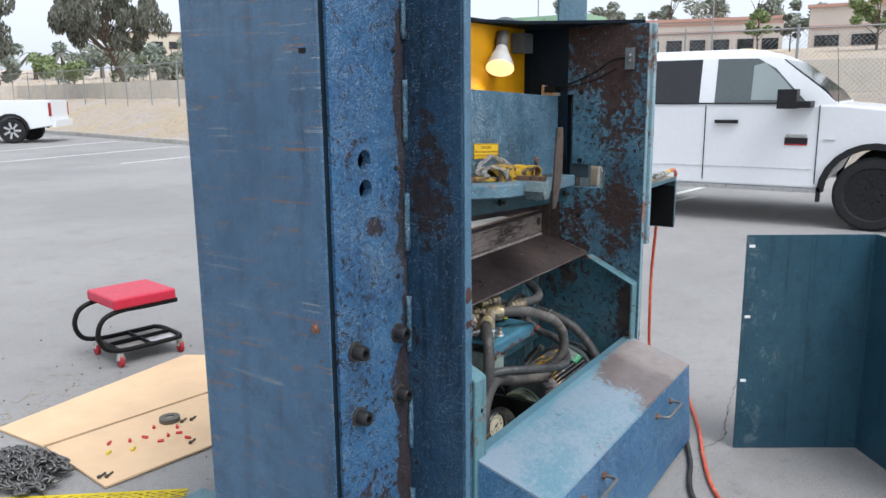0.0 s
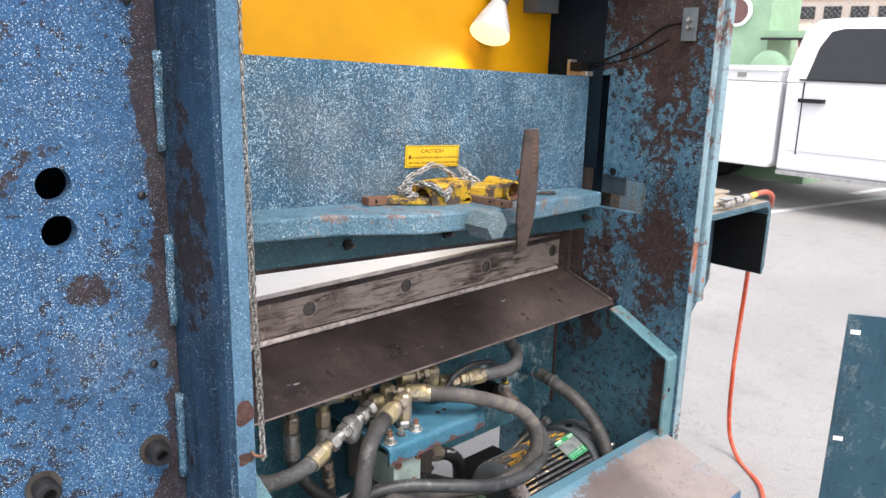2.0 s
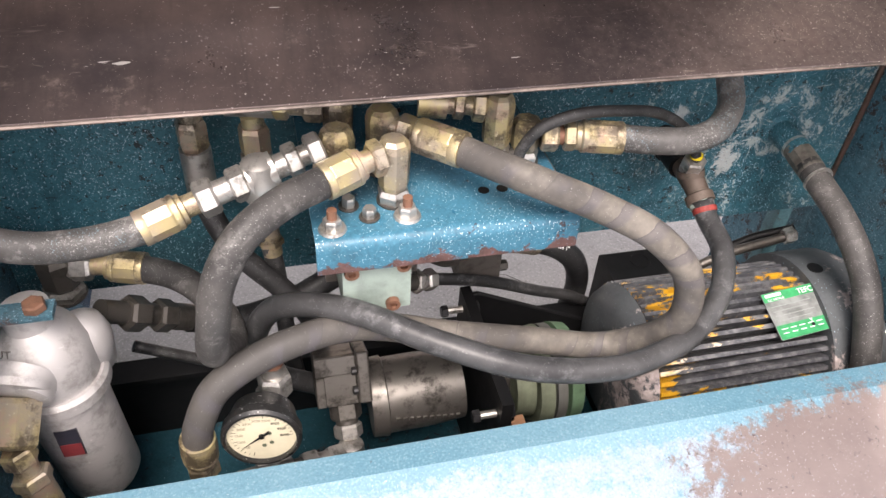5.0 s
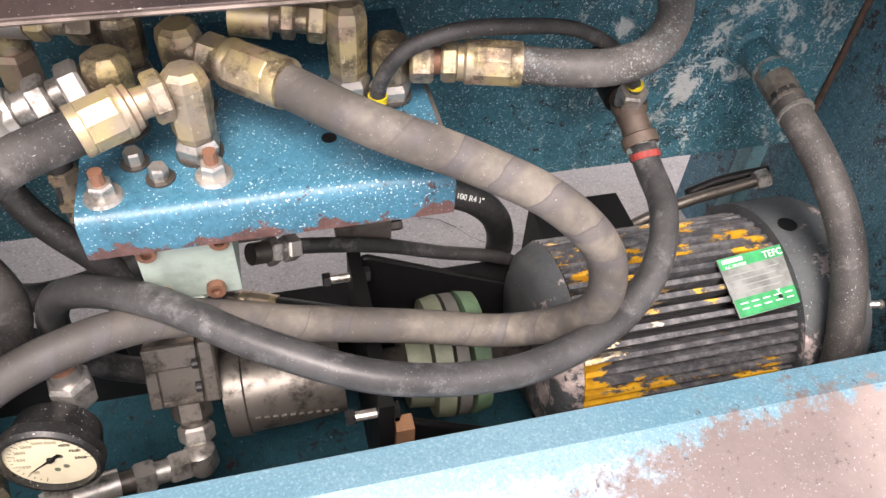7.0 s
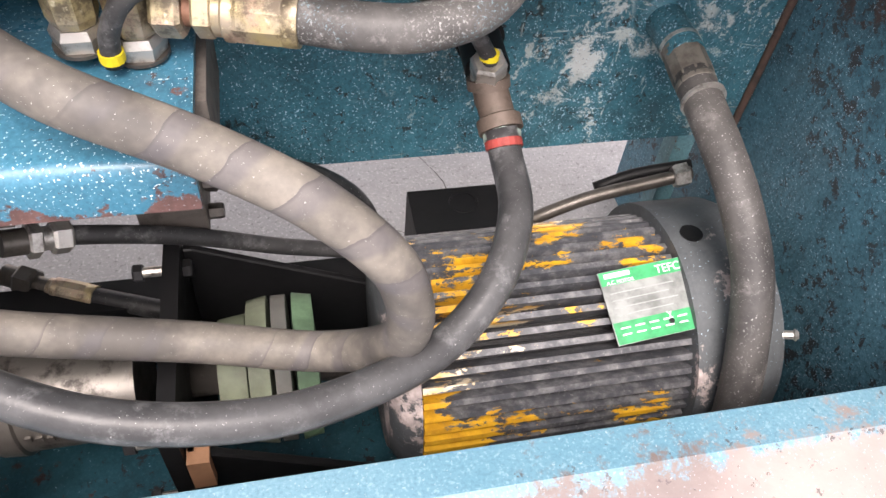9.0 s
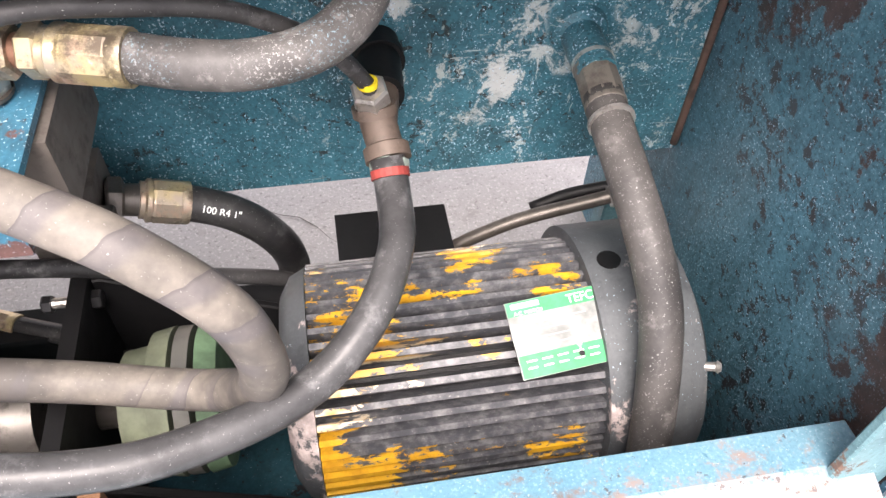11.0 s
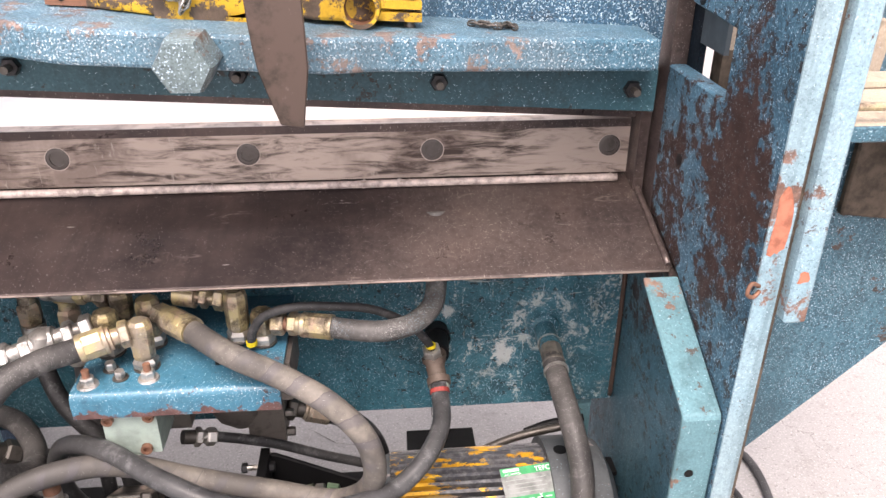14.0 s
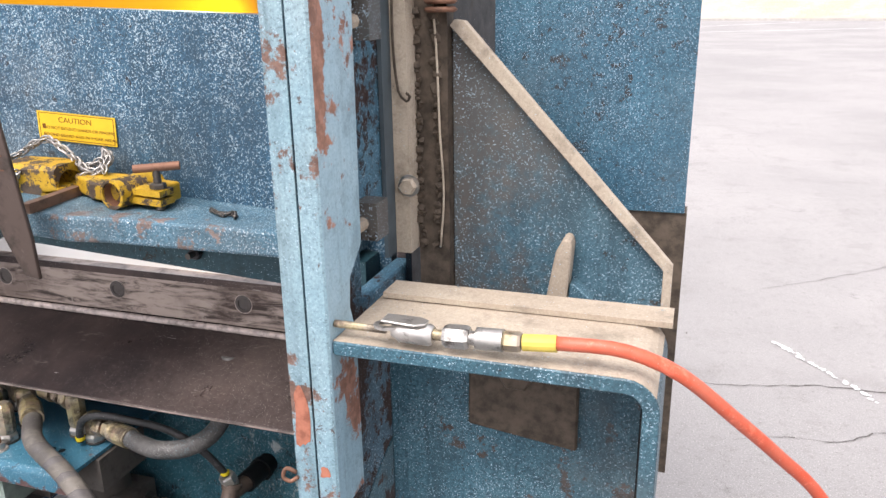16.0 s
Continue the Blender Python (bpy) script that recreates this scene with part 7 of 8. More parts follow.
# ---- mechanic's stool ----
def stool():
    st = thing("roller_stool", "black tube roller stool with a red padded seat and tool tray", "stool", (2.746, 3.998, 0))
    red = plain("red vinyl", (0.55, 0.025, 0.06), 0.4, vary=0.15, scale=30)
    o = Vector((2.746, 3.998, 0))
    ax, ay = Vector((0.982, -0.187, 0)), Vector((0.187, 0.982, 0))
    w = lambda u, v, z: o + ax * u + ay * v + Vector((0, 0, z))
    bm = prism([w(-0.19, -0.19, 0)[:2], w(0.19, -0.19, 0)[:2], w(0.19, 0.19, 0)[:2], w(-0.19, 0.19, 0)[:2]], "z", 0.345, 0.41)
    part("seat", bm, red, st, "red vinyl pad", bevel=0.015, seg=3)
    for v in (-0.165, 0.165):
        part("side_tube", tube([w(0.20, v, 0.333), w(0.0, v, 0.333), w(-0.16, v, 0.333), w(-0.25, v, 0.30), w(-0.285, v, 0.215), w(-0.25, v, 0.13), w(-0.16, v, 0.10), w(0.0, v, 0.095), w(0.20, v, 0.095)], 0.0145, 12, 0.03), BLACK, st)
    part("end_tube", tube([w(0.20, -0.165, 0.095), w(0.225, -0.12, 0.095), w(0.225, 0.12, 0.095), w(0.20, 0.165, 0.095)], 0.0145, 12, 0.03), BLACK, st)
    part("end_tube", tube([w(-0.17, -0.165, 0.10), w(-0.17, 0.165, 0.10)], 0.012, 12, 0.05, curve=False), BLACK, st)
    part("tool_tray", prism([w(-0.16, -0.15, 0)[:2], w(0.21, -0.15, 0)[:2], w(0.21, 0.15, 0)[:2], w(-0.16, 0.15, 0)[:2]], "z", 0.078, 0.084), plain("grey tray", (0.34, 0.33, 0.31), 0.5, vary=0.4), st)
    part("tray_rib", prism([w(-0.16, -0.006, 0)[:2], w(0.21, -0.006, 0)[:2], w(0.21, 0.006, 0)[:2], w(-0.16, 0.006, 0)[:2]], "z", 0.0845, 0.11), BLACK, st)
    part("tray_rib", prism([w(0.02, -0.15, 0)[:2], w(0.03, -0.15, 0)[:2], w(0.03, 0.15, 0)[:2], w(0.02, 0.15, 0)[:2]], "z", 0.0845, 0.105), BLACK, st)
    part("tray_card", prism([w(0.04, -0.14, 0)[:2], w(0.20, -0.14, 0)[:2], w(0.20, 0.0, 0)[:2], w(0.04, 0.0, 0)[:2]], "z", 0.0845, 0.087), plain("pale tray liner", (0.6, 0.6, 0.62), 0.4), st)
    for u, v in ((-0.17, -0.165), (-0.17, 0.165), (0.20, -0.165), (0.20, 0.165)):
        c = part("caster_fork", rod(w(u, v, 0.085), w(u, v, 0.045), 0.018, 12, None, 0.026), ZINC, st, "zinc caster fork")
        part("caster_wheel", lathe(w(u, v, 0.0362) - ax * 0.013, ax, [(0, 0.026), (0.004, 0.036), (0.022, 0.036), (0.026, 0.026)], 20), plain("red wheel", (0.38, 0.03, 0.04), 0.5), c, "red caster wheel", smooth=35)


stool()
# ---- cardboard and what lies on it ----
CARD = plain("brown cardboard", (0.74, 0.52, 0.325), 0.8, vary=0.12, scale=3, bump=0.2)


def sheet(pts, z):
    o = tagged(part("cardboard_sheet", prism(pts, "z", z, z + 0.009), CARD), "flat tan cardboard sheet lying on the asphalt", "cardboard", "cardboard sheets")
    return o


sheet([(1.700, 3.60), (1.705, 3.235), (2.60, 3.10), (3.00, 3.45), (2.86, 3.70)], 0.004)
sheet([(1.705, 3.205), (1.63, 2.66), (2.13, 2.585), (2.62, 2.76), (2.60, 3.075)], 0.006)
tape = thing("tape_roll", "dark roll of tape lying on the cardboard", "tape", (2.18, 2.965, 0.012))
part("roll", lathe((2.18, 2.965, 0.0125), (0, 0, 1), [(0, 0.020), (0, 0.048), (0.024, 0.048), (0.024, 0.020), (0, 0.020)], 26, caps=False), plain("grey tape", (0.13, 0.12, 0.10), 0.5), tape, smooth=35)
part("core", lathe((2.18, 2.965, 0.0126), (0, 0, 1), [(0, 0.019), (0.020, 0.019)], 22), plain("core disc", (0.25, 0.23, 0.19), 0.5), tape)
RED_NUT, YEL_NUT = plain("red plastic", (0.55, 0.04, 0.05), 0.4), plain("yellow plastic", (0.70, 0.55, 0.03), 0.4)
for k, (u, v) in enumerate(((1.86, 2.98), (2.0, 2.89), (2.06, 2.82), (2.12, 2.80), (2.08, 2.95), (2.02, 2.80), (2.10, 2.72), (1.93, 2.92), (2.14, 2.86))):
    t = random.uniform(0, 3.1)
    tagged(part("wire_nut", lathe((u, v, 0.0205), (math.cos(t), math.sin(t), 0), [(0, 0.006), (0.004, 0.0078), (0.028, 0.006)], 10), RED_NUT, smooth=35), "small red plastic wire connector on the cardboard", "wire connector", "wire connectors")
for u, v in ((1.80, 2.90), (1.88, 2.84)):
    tagged(part("wire_nut", lathe((u, v, 0.0205), (0.9, 0.4, 0), [(0, 0.006), (0.004, 0.0078), (0.028, 0.006)], 10), YEL_NUT, smooth=35), "small yellow plastic wire connector on the cardboard", "wire connector", "wire connectors")
for u, v in ((2.24, 2.88), (2.20, 2.90), (2.07, 2.68), (1.66, 2.74), (1.68, 2.72)):
    b = thing("loose_bolt", "small dark loose bolt on the cardboard", "bolt", (u, v, 0.012), "loose bolts")
    part("shank", rod((u, v, 0.020), (u + 0.035, v + 0.015, 0.018), 0.005, 8), DARKFIT, b)
    part("head", hexagon((u, v, 0.021), (-0.9, -0.4, 0), 0.016, 0.009), DARKFIT, b)
# heap of heavy chain
DULL = metal("dull chain", (0.17, 0.165, 0.16), 0.38, 0.6, 0.85)
heap = thing("chain_heap", "heap of dull grey steel chain on the asphalt", "chain", (1.5, 3.0, 0))
for k in range(12):
    pts, x, y = [], 1.50 + random.uniform(-0.08, 0.08), 3.02 + random.uniform(-0.15, 0.15)
    for j in range(9):
        a = random.uniform(0, 6.28)
        rr = random.uniform(0.03, 0.17)
        px, py = 1.51 + rr * 0.95 * math.cos(a), 3.06 + rr * 1.5 * math.sin(a)
        pts.append((px, py, 0.022 + max(0, (0.10 - 0.5 * rr)) * random.uniform(0.3, 1.0)))
    tagged(part("chain_run", chain_mesh(pts, 0.036, 0.0052, None, 0.8), DULL, heap), kind="stuff")
# yellow expanded metal corner
mesh_t = thing("expanded_metal", "yellow painted expanded metal sheet", "metal mesh", (1.6, 2.45, 0.1))
bm = nb()
O, U, W = Vector((1.80, 2.37, 0.004)), Vector((-0.607, 0.794, 0.0)), Vector((-0.794, -0.607, 0.0))
for a in range(-14, 22):
    for sgn in (1, -1):
        pts = []
        for s in range(0, 15):
            u = a * 0.05 + s * 0.05 * sgn if sgn > 0 else a * 0.05 - s * 0.05 + 0.35
            v = s * 0.022
            if 0 <= u <= 0.78 and v <= 0.3:
                pts.append(O + U * u + W * v)
        if len(pts) > 1:
            rod(pts[0], pts[-1], 0.0035, 4, bm)
rod(O, O + U * 0.78, 0.005, 6, bm)
tagged(part("strands", bm, plain("yellow strands", (0.65, 0.50, 0.02), 0.5), mesh_t), kind="stuff")
foot = tagged(part("foot_plate", box(1.70, 1.825, 2.07, 2.31, 0.0, 0.02), TEAL_RAIL, bevel=0.002), "pale blue machine foot plate on the asphalt", "foot plate")
# dry straw and grit on the asphalt
bm = nb()
for k in range(90):
    x, y, a = random.gauss(1.98, 0.16), random.gauss(3.74, 0.14), random.uniform(0, 3.14)
    n = random.uniform(0.012, 0.05)
    rod((x, y, 0.004), (x + n * math.cos(a), y + n * math.sin(a), 0.006), 0.0012, 4, bm)
straw = part("dry_straw", bm, plain("straw", (0.42, 0.33, 0.20), 0.9))
tagged(straw, "scattered dry straw on the asphalt", "straw", kind="stuff")
bm = nb()
for k in range(160):
    lump(bm, (random.gauss(2.2, 0.7), random.gauss(3.6, 0.7), 0.003), random.uniform(0.002, 0.006))
grit = part("grit", bm, plain("grey grit", (0.20, 0.185, 0.17), 0.9))
tagged(grit, "loose grit on the asphalt", "grit", kind="stuff")


# ---- pickup trucks ----
def arch(cy, cz, r, n=12):
    return [(cy + r * math.cos(t), cz + r * math.sin(t)) for t in (math.pi * k / n for k in range(n, -1, -1))]


CAR_WHITE = plain("white car paint", (0.78, 0.79, 0.81), 0.18, vary=0.03, bump=0.0)
TRIM = plain("black trim", (0.02, 0.02, 0.022), 0.5)
TYRE = plain("tyre rubber", (0.025, 0.025, 0.026), 0.75, vary=0.3)
CABIN = plain("cabin glass", (0.10, 0.12, 0.125), 0.08, vary=0.1, bump=0.0)


def pickup(label, rim_mat, toolbox):
    """A crew cab pickup in its own metres: nose towards -y, one flank at x = 0 and the other at x = 2."""
    tr = thing("pickup_truck", label, "pickup truck", (0, 0, 0))
    lo = 0.44
    body = [(3.60, lo), (3.60, 1.36), (3.30, 1.38), (0.98, 1.385), (0.55, 1.345), (-0.25, 1.27), (-0.52, 1.20), (-0.60, 1.0), (-0.62, 0.62), (-0.55, 0.50), (-0.02, lo)] + arch(0.57, 0.41, 0.50)[1:-1] + [(1.14, lo)]
    part("cab_body", prism(body, "x", 0.02, 1.98), CAR_WHITE, tr, "white painted body", bevel=0.03, seg=2)
    bed_pts = [(6.40, 0.55), (6.40, 1.36), (3.66, 1.36), (3.66, lo + 0.06), (3.70, lo)] + [(4.66, lo)] + arch(5.20, 0.41, 0.47)[1:-1] + [(5.71, lo)]
    part("cargo_bed", prism(bed_pts, "x", 0.03, 1.97), CAR_WHITE, tr, bevel=0.02, seg=2)
    part("rear_bumper", box(0.05, 1.95, 6.405, 6.53, 0.50, 0.72), CAR_WHITE, tr, bevel=0.02)
    for x in (0.012, 1.90):
        part("tail_lamp", box(x, x + 0.088, 6.35, 6.415, 0.85, 1.28), plain("red lamp", (0.35, 0.02, 0.02), 0.2), tr, bevel=0.01)
    # cabin: lofted
    lift = lambda z: z + max(0.0, z - 1.42) * 0.15
    bm = nb()
    rings = []
    for z, y0, y1, inset in ((1.37, 0.98, 3.60, 0.03), (1.52, 1.15, 3.585, 0.055), (1.84, 1.62, 3.50, 0.13), (1.925, 1.84, 3.40, 0.20), (1.945, 2.05, 3.25, 0.34)):
        rings.append([bm.verts.new((p, q, lift(z))) for p, q in ((inset, y0), (2 - inset, y0), (2 - inset, y1), (inset, y1))])
    for a, b in zip(rings, rings[1:]):
        for k in range(4):
            bm.faces.new((a[k], a[(k + 1) % 4], b[(k + 1) % 4], b[k]))
    bm.faces.new(rings[-1])
    bm.faces.new(rings[0][::-1])
    part("cabin", bm, CAR_WHITE, tr, bevel=0.035, seg=3, smooth=50)

    def side_panel(pts, off, material, name, x_sign):
        bm = nb()
        def xs(z):
            return 0.055 + (z - 1.52) * (0.075 / 0.32) if z > 1.52 else 0.03 + (z - 1.37) * (0.025 / 0.15)
        front, back = [], []
        for y, z in pts:
            x = xs(z) - off
            front.append(bm.verts.new((x if x_sign < 0 else 2 - x, y, lift(z))))
            back.append(bm.verts.new((x + 0.02 if x_sign < 0 else 2 - x - 0.02, y, lift(z))))
        n = len(pts)
        bm.faces.new(front)
        bm.faces.new(back[::-1])
        for k in range(n):
            bm.faces.new((front[k], back[k], back[(k + 1) % n], front[(k + 1) % n]))
        bmesh.ops.recalc_face_normals(bm, faces=bm.faces)
        return part(name, bm, material, tr)

    for s in (-1, 1):
        side_panel([(2.49, 1.40), (3.40, 1.40), (3.33, 1.68), (3.24, 1.82), (3.12, 1.845), (2.49, 1.845)], 0.006, GLASS_DARK, "rear_window", s)
        w = side_panel([(1.30, 1.40), (2.31, 1.40), (2.31, 1.845), (1.86, 1.84), (1.66, 1.74)], 0.006, CABIN, "front_window", s)
        # pale pane on the near glass stands for light through the far window
        side_panel([(1.36, 1.43), (1.90, 1.43), (1.90, 1.77), (1.78, 1.80), (1.62, 1.68)], 0.008, plain("far window light painted on near glass", (0.30, 0.35, 0.345), 0.1, vary=0.05, scale=2, bump=0.0), "painted_see_through", s)
        x = 0.016 if s < 0 else 1.976
        xo = (lambda a, b: (a, b)) if s < 0 else (lambda a, b: (2 - b, 2 - a))
        for y in (2.40, 1.16):
            a, b = xo(0.012, 0.022)
            part("door_gap", box(a, b, y - 0.005, y + 0.005, 0.50, 1.37), TRIM, tr)
        a, b = xo(0.012, 0.022)
        part("door_gap", box(a, b, 3.40, 3.41, 0.62, 1.37), TRIM, tr)
        part("crease_line", box(a, b, 1.2, 3.5, 0.655, 0.663), plain("white crease", (0.62, 0.63, 0.65), 0.3), tr)
        for y in (2.15, 3.30):
            a, b = xo(-0.035, 0.018)
            part("door_handle", box(a, b, y - 0.13, y + 0.13, 1.165, 1.205), TRIM, tr, "black door handle", bevel=0.012)
        a, b = xo(0.008, 0.028)
        part("belt_trim", box(a, b, 1.22, 3.46, 1.386, 1.402), TRIM, tr, "black belt trim")
        a, b = xo(-0.01, 0.05)
        part("rocker_step", box(a, b, 1.10, 3.58, 0.395, 0.44), plain("chrome step", (0.5, 0.5, 0.5), 0.3, 0.6), tr, bevel=0.01)
        a, b = xo(-0.28, 0.04)
        m = part("mirror", box(a, b, 1.22, 1.50, 1.35, 1.42), TRIM, tr, "black tow mirror", bevel=0.033, seg=3)
        a, b = xo(-0.30, -0.10)
        part("mirror_head", box(a, b, 1.36, 1.56, 1.34, 1.55), TRIM, m, bevel=0.08, seg=4)
        a, b = xo(-0.03, 0.05)
        part("arch_lip", prism(arch(0.57, 0.41, 0.56) + arch(0.57, 0.41, 0.49)[::-1], "x", a, b), TRIM, tr, "black wheel arch lip")
        part("arch_lip", prism(arch(5.20, 0.41, 0.54) + arch(5.20, 0.41, 0.46)[::-1], "x", a, b), TRIM, tr, "black wheel arch lip")
        part("mud_flap", box(a, b, 1.09, 1.13, 0.30, 0.46), TRIM, tr)
        for y in (0.57, 5.20):
            wx = 0.0 if s < 0 else 2.0
            d = (1, 0, 0) if s < 0 else (-1, 0, 0)
            t = part("wheel", lathe((wx, y, 0.405), d, [(0.03, 0.27), (0.0, 0.30), (0.0, 0.37), (0.03, 0.402), (0.24, 0.402), (0.27, 0.36), (0.27, 0.2)], 40), TYRE, tr, "black tyre", smooth=35)
            part("rim", lathe((wx, y, 0.405), d, [(0.02, 0.28), (0.06, 0.24), (0.07, 0.15), (0.04, 0.10), (0.03, 0.07), (0.05, 0.03)], 32), rim_mat, t, smooth=35)
            for k in range(8):
                q = 2 * math.pi * k / 8
                part("lug_nut", lathe((wx, y + 0.095 * math.cos(q), 0.405 + 0.095 * math.sin(q)), (-d[0], 0, 0), [(-0.06, 0.012), (-0.02, 0.010)], 8), CHROME, t)
            for k in range(0 if toolbox else 7):
                q = 2 * math.pi * k / 7
                sp = box(-0.012, 0.012, 0.06, 0.265, -0.032, 0.032)
                sp.transform(Matrix.Translation((wx + d[0] * 0.03, y, 0.405)) @ Matrix.Rotation(q, 4, "X"))
                part("spoke", sp, plain("machined alloy", (0.62, 0.62, 0.63), 0.3, 0.7), t, "bright alloy spoke", bevel=0.006)
            for k in range(8 if toolbox else 0):
                q = 2 * math.pi * (k + 0.5) / 8
                part("rim_hole", lathe((wx + d[0] * 0.062, y + 0.195 * math.cos(q), 0.405 + 0.195 * math.sin(q)), (-d[0], 0, 0), [(0, 0.026), (0.002, 0.026)], 10), plain("deep black", (0.003, 0.003, 0.003), 0.9), t)
    part("windscreen", prism([(y, lift(z)) for y, z in ((1.02, 1.41), (1.12, 1.52), (1.58, 1.83), (1.585, 1.825), (1.13, 1.505), (1.03, 1.40))], "x", 0.14, 1.86), GLASS_DARK, tr)
    part("badge", box(0.008, 0.020, 1.26, 1.50, 0.94, 1.01), TRIM, tr, "dark badge bar")
    part("badge", box(0.007, 0.020, 1.26, 1.50, 0.925, 0.94), plain("red badge", (0.4, 0.02, 0.02), 0.4), tr, "red badge bar")
    part("badge", box(0.008, 0.020, 1.27, 1.49, 1.015, 1.05), CHROME, tr, "chrome badge bar")
    part("badge", box(0.008, 0.020, 0.98, 1.10, 0.985, 0.998), CHROME, tr, "chrome badge bar")
    for k in range(3):
        part("roof_lamp", box(0.55 + 0.4 * k, 0.65 + 0.4 * k, 2.0, 2.16, 2.005, 2.045), plain("amber roof lamp", (0.55, 0.42, 0.25), 0.4), tr, bevel=0.01)
    part("side_marker", box(0.020, 0.031, 4.60, 4.70, 0.765, 0.795), plain("amber marker", (0.70, 0.26, 0.03), 0.3), tr, "amber side marker")
    part("antenna", rod((0.06, 0.98, 1.36), (0.08, 1.05, 2.1), 0.003, 6), TRIM, tr)
    if toolbox:
        part("tool_box", box(0.03, 1.97, 3.68, 4.55, 1.365, 1.475), WHITE, tr, "white bed tool box", bevel=0.008)
        part("tool_box_lid", box(0.01, 1.99, 3.67, 4.56, 1.476, 1.52), WHITE, tr, bevel=0.008)
        part("lid_latch", box(0.018, 0.03, 4.05, 4.15, 1.40, 1.45), plain("latch", (0.3, 0.3, 0.28), 0.4), tr)
    return tr


ram_truck = pickup("white crew cab pickup truck parked on the asphalt", plain("black steel wheel", (0.016, 0.016, 0.017), 0.28, 0.3), True)
ram_truck.matrix_basis = Matrix.Translation((9.55, 0, 0))
far_truck = pickup("white pickup truck with alloy wheels parked by the kerb", TRIM, False)
far_truck.matrix_basis = Matrix.Translation((12.3, 32.65, 0)) @ Matrix.Rotation(radians(-137), 4, "Z") @ Matrix.Scale(1.08, 4)

# ---- green saw behind the pickup ----
saw = thing("green_band_saw", "pale green workshop band saw with a round dial", "saw", (11.9, 5.6, 0))
GREEN = plain("pale machine green", (0.30, 0.46, 0.30), 0.45, vary=0.2, scale=3)
part("cabinet", box(11.7, 12.6, 4.85, 6.9, 0.0, 2.75), GREEN, saw, bevel=0.03)
part("cabinet_seam", box(11.692, 11.699, 5.55, 5.57, 0.3, 2.7), plain("seam", (0.12, 0.16, 0.10), 0.6), saw)
part("guard_arc", lathe((11.68, 6.25, 2.35), (-1, 0, 0), [(0, 0.42), (0.06, 0.42), (0.06, 0.22), (0, 0.22), (0, 0.42)], 30, caps=False), plain("grey guard", (0.20, 0.24, 0.24), 0.4), saw, smooth=35)
part("dial_rim", lathe((11.69, 5.30, 2.22), (-1, 0, 0), [(0, 0.20), (0.05, 0.20), (0.055, 0.165)], 30), WHITE, saw, smooth=35)
part("dial_face", lathe((11.632, 5.30, 2.22), (-1, 0, 0), [(0, 0.16), (0.004, 0.16)], 30), plain("dial dark", (0.16, 0.08, 0.07), 0.4), saw)
part("table", box(11.5, 12.4, 4.05, 4.84, 1.86, 1.96), GREEN, saw, bevel=0.02)
part("table_slide", box(11.46, 11.5, 3.95, 4.84, 1.84, 1.87), TRIM, saw)
part("lower_motor", lathe((11.6, 4.70, 1.45), (-1, 0, 0), [(0, 0.26), (0.12, 0.26), (0.15, 0.2)], 26), GREEN, saw, smooth=35)
part("coolant_hose", tube([(11.55, 4.35, 1.84), (11.5, 4.30, 1.72), (11.45, 4.10, 1.58), (11.45, 4.12, 1.46), (11.5, 4.40, 1.41), (11.5, 4.62, 1.41)], 0.03, 10, 0.05), plain("brown hose", (0.20, 0.09, 0.06), 0.5), saw)
part("saw_stand", box(11.6, 12.5, 4.1, 4.84, 0.0, 1.2), GREEN, saw, bevel=0.03)

# ---- painted lines, kerb, bank ----
PAINT = plain("worn white road paint", (0.68, 0.68, 0.67), 0.8, vary=0.25, scale=6)
for a, b in (((11.2, 16.25), (13.4, 16.45)), ((9.9, 19.45), (16.1, 20.25)), ((11.6, 23.35), (17.1, 24.8)), ((14.6, 29.0), (18.1, 30.2)), ((11.4, 3.4), (14.1, 3.0)), ((7.6, 3.9), (11.6, 3.0)), ((-4, 35.0), (13.0, 44.0)), ((2.0, 45.0), (9.0, 53.0))):
    a, b = Vector((*a, 0)), Vector((*b, 0))
    n = (b - a).normalized().cross(Vector((0, 0, 1))) * 0.05
    tagged(part("road_line", prism([(a + n)[:2], (b + n)[:2], (b - n)[:2], (a - n)[:2]], "z", 0.0, 0.004), PAINT), "worn white parking line on the asphalt", "road line", "parking lines", "structure")
bm = nb()
for k in range(60):
    x, y = 4.20 + 0.36 * k / 60 + random.uniform(-0.012, 0.012), 3.86 - 0.50 * k / 60 + random.uniform(-0.012, 0.012)
    if k % 9 in (3, 4):
        continue
    s = random.uniform(0.006, 0.02)
    bm.faces.new([bm.verts.new((x + s * random.uniform(0.5, 1) * math.cos(t), y + s * random.uniform(0.5, 1) * math.sin(t), 0.004 + 0.00001 * k)) for t in (2 * math.pi * j / 7 for j in range(7))])
tagged(part("paint_splash", bm, PAINT), "splash of white paint on the asphalt", "paint mark", kind="structure")


def crack(pts, w=0.006):
    bm = nb()
    path = smooth_path([(*p, 0.003) for p in pts], 0.03)
    path = [p + Vector((random.uniform(-1, 1), random.uniform(-1, 1), 0)) * 0.006 for p in path]
    for a, b in zip(path, path[1:]):
        n = (b - a).normalized().cross(Vector((0, 0, 1))) * w * random.uniform(0.15, 0.7)
        bm.faces.new([bm.verts.new(q) for q in (a - n, b - n, b + n, a + n)])
    tagged(part("ground_crack", bm, plain("crack", (0.10, 0.092, 0.085), 0.9)), "dark crack in the asphalt", "crack", kind="structure")


crack([(3.80, 3.34), (3.95, 3.35), (4.08, 3.38), (4.41, 3.46), (4.9, 3.45), (5.6, 3.5)])
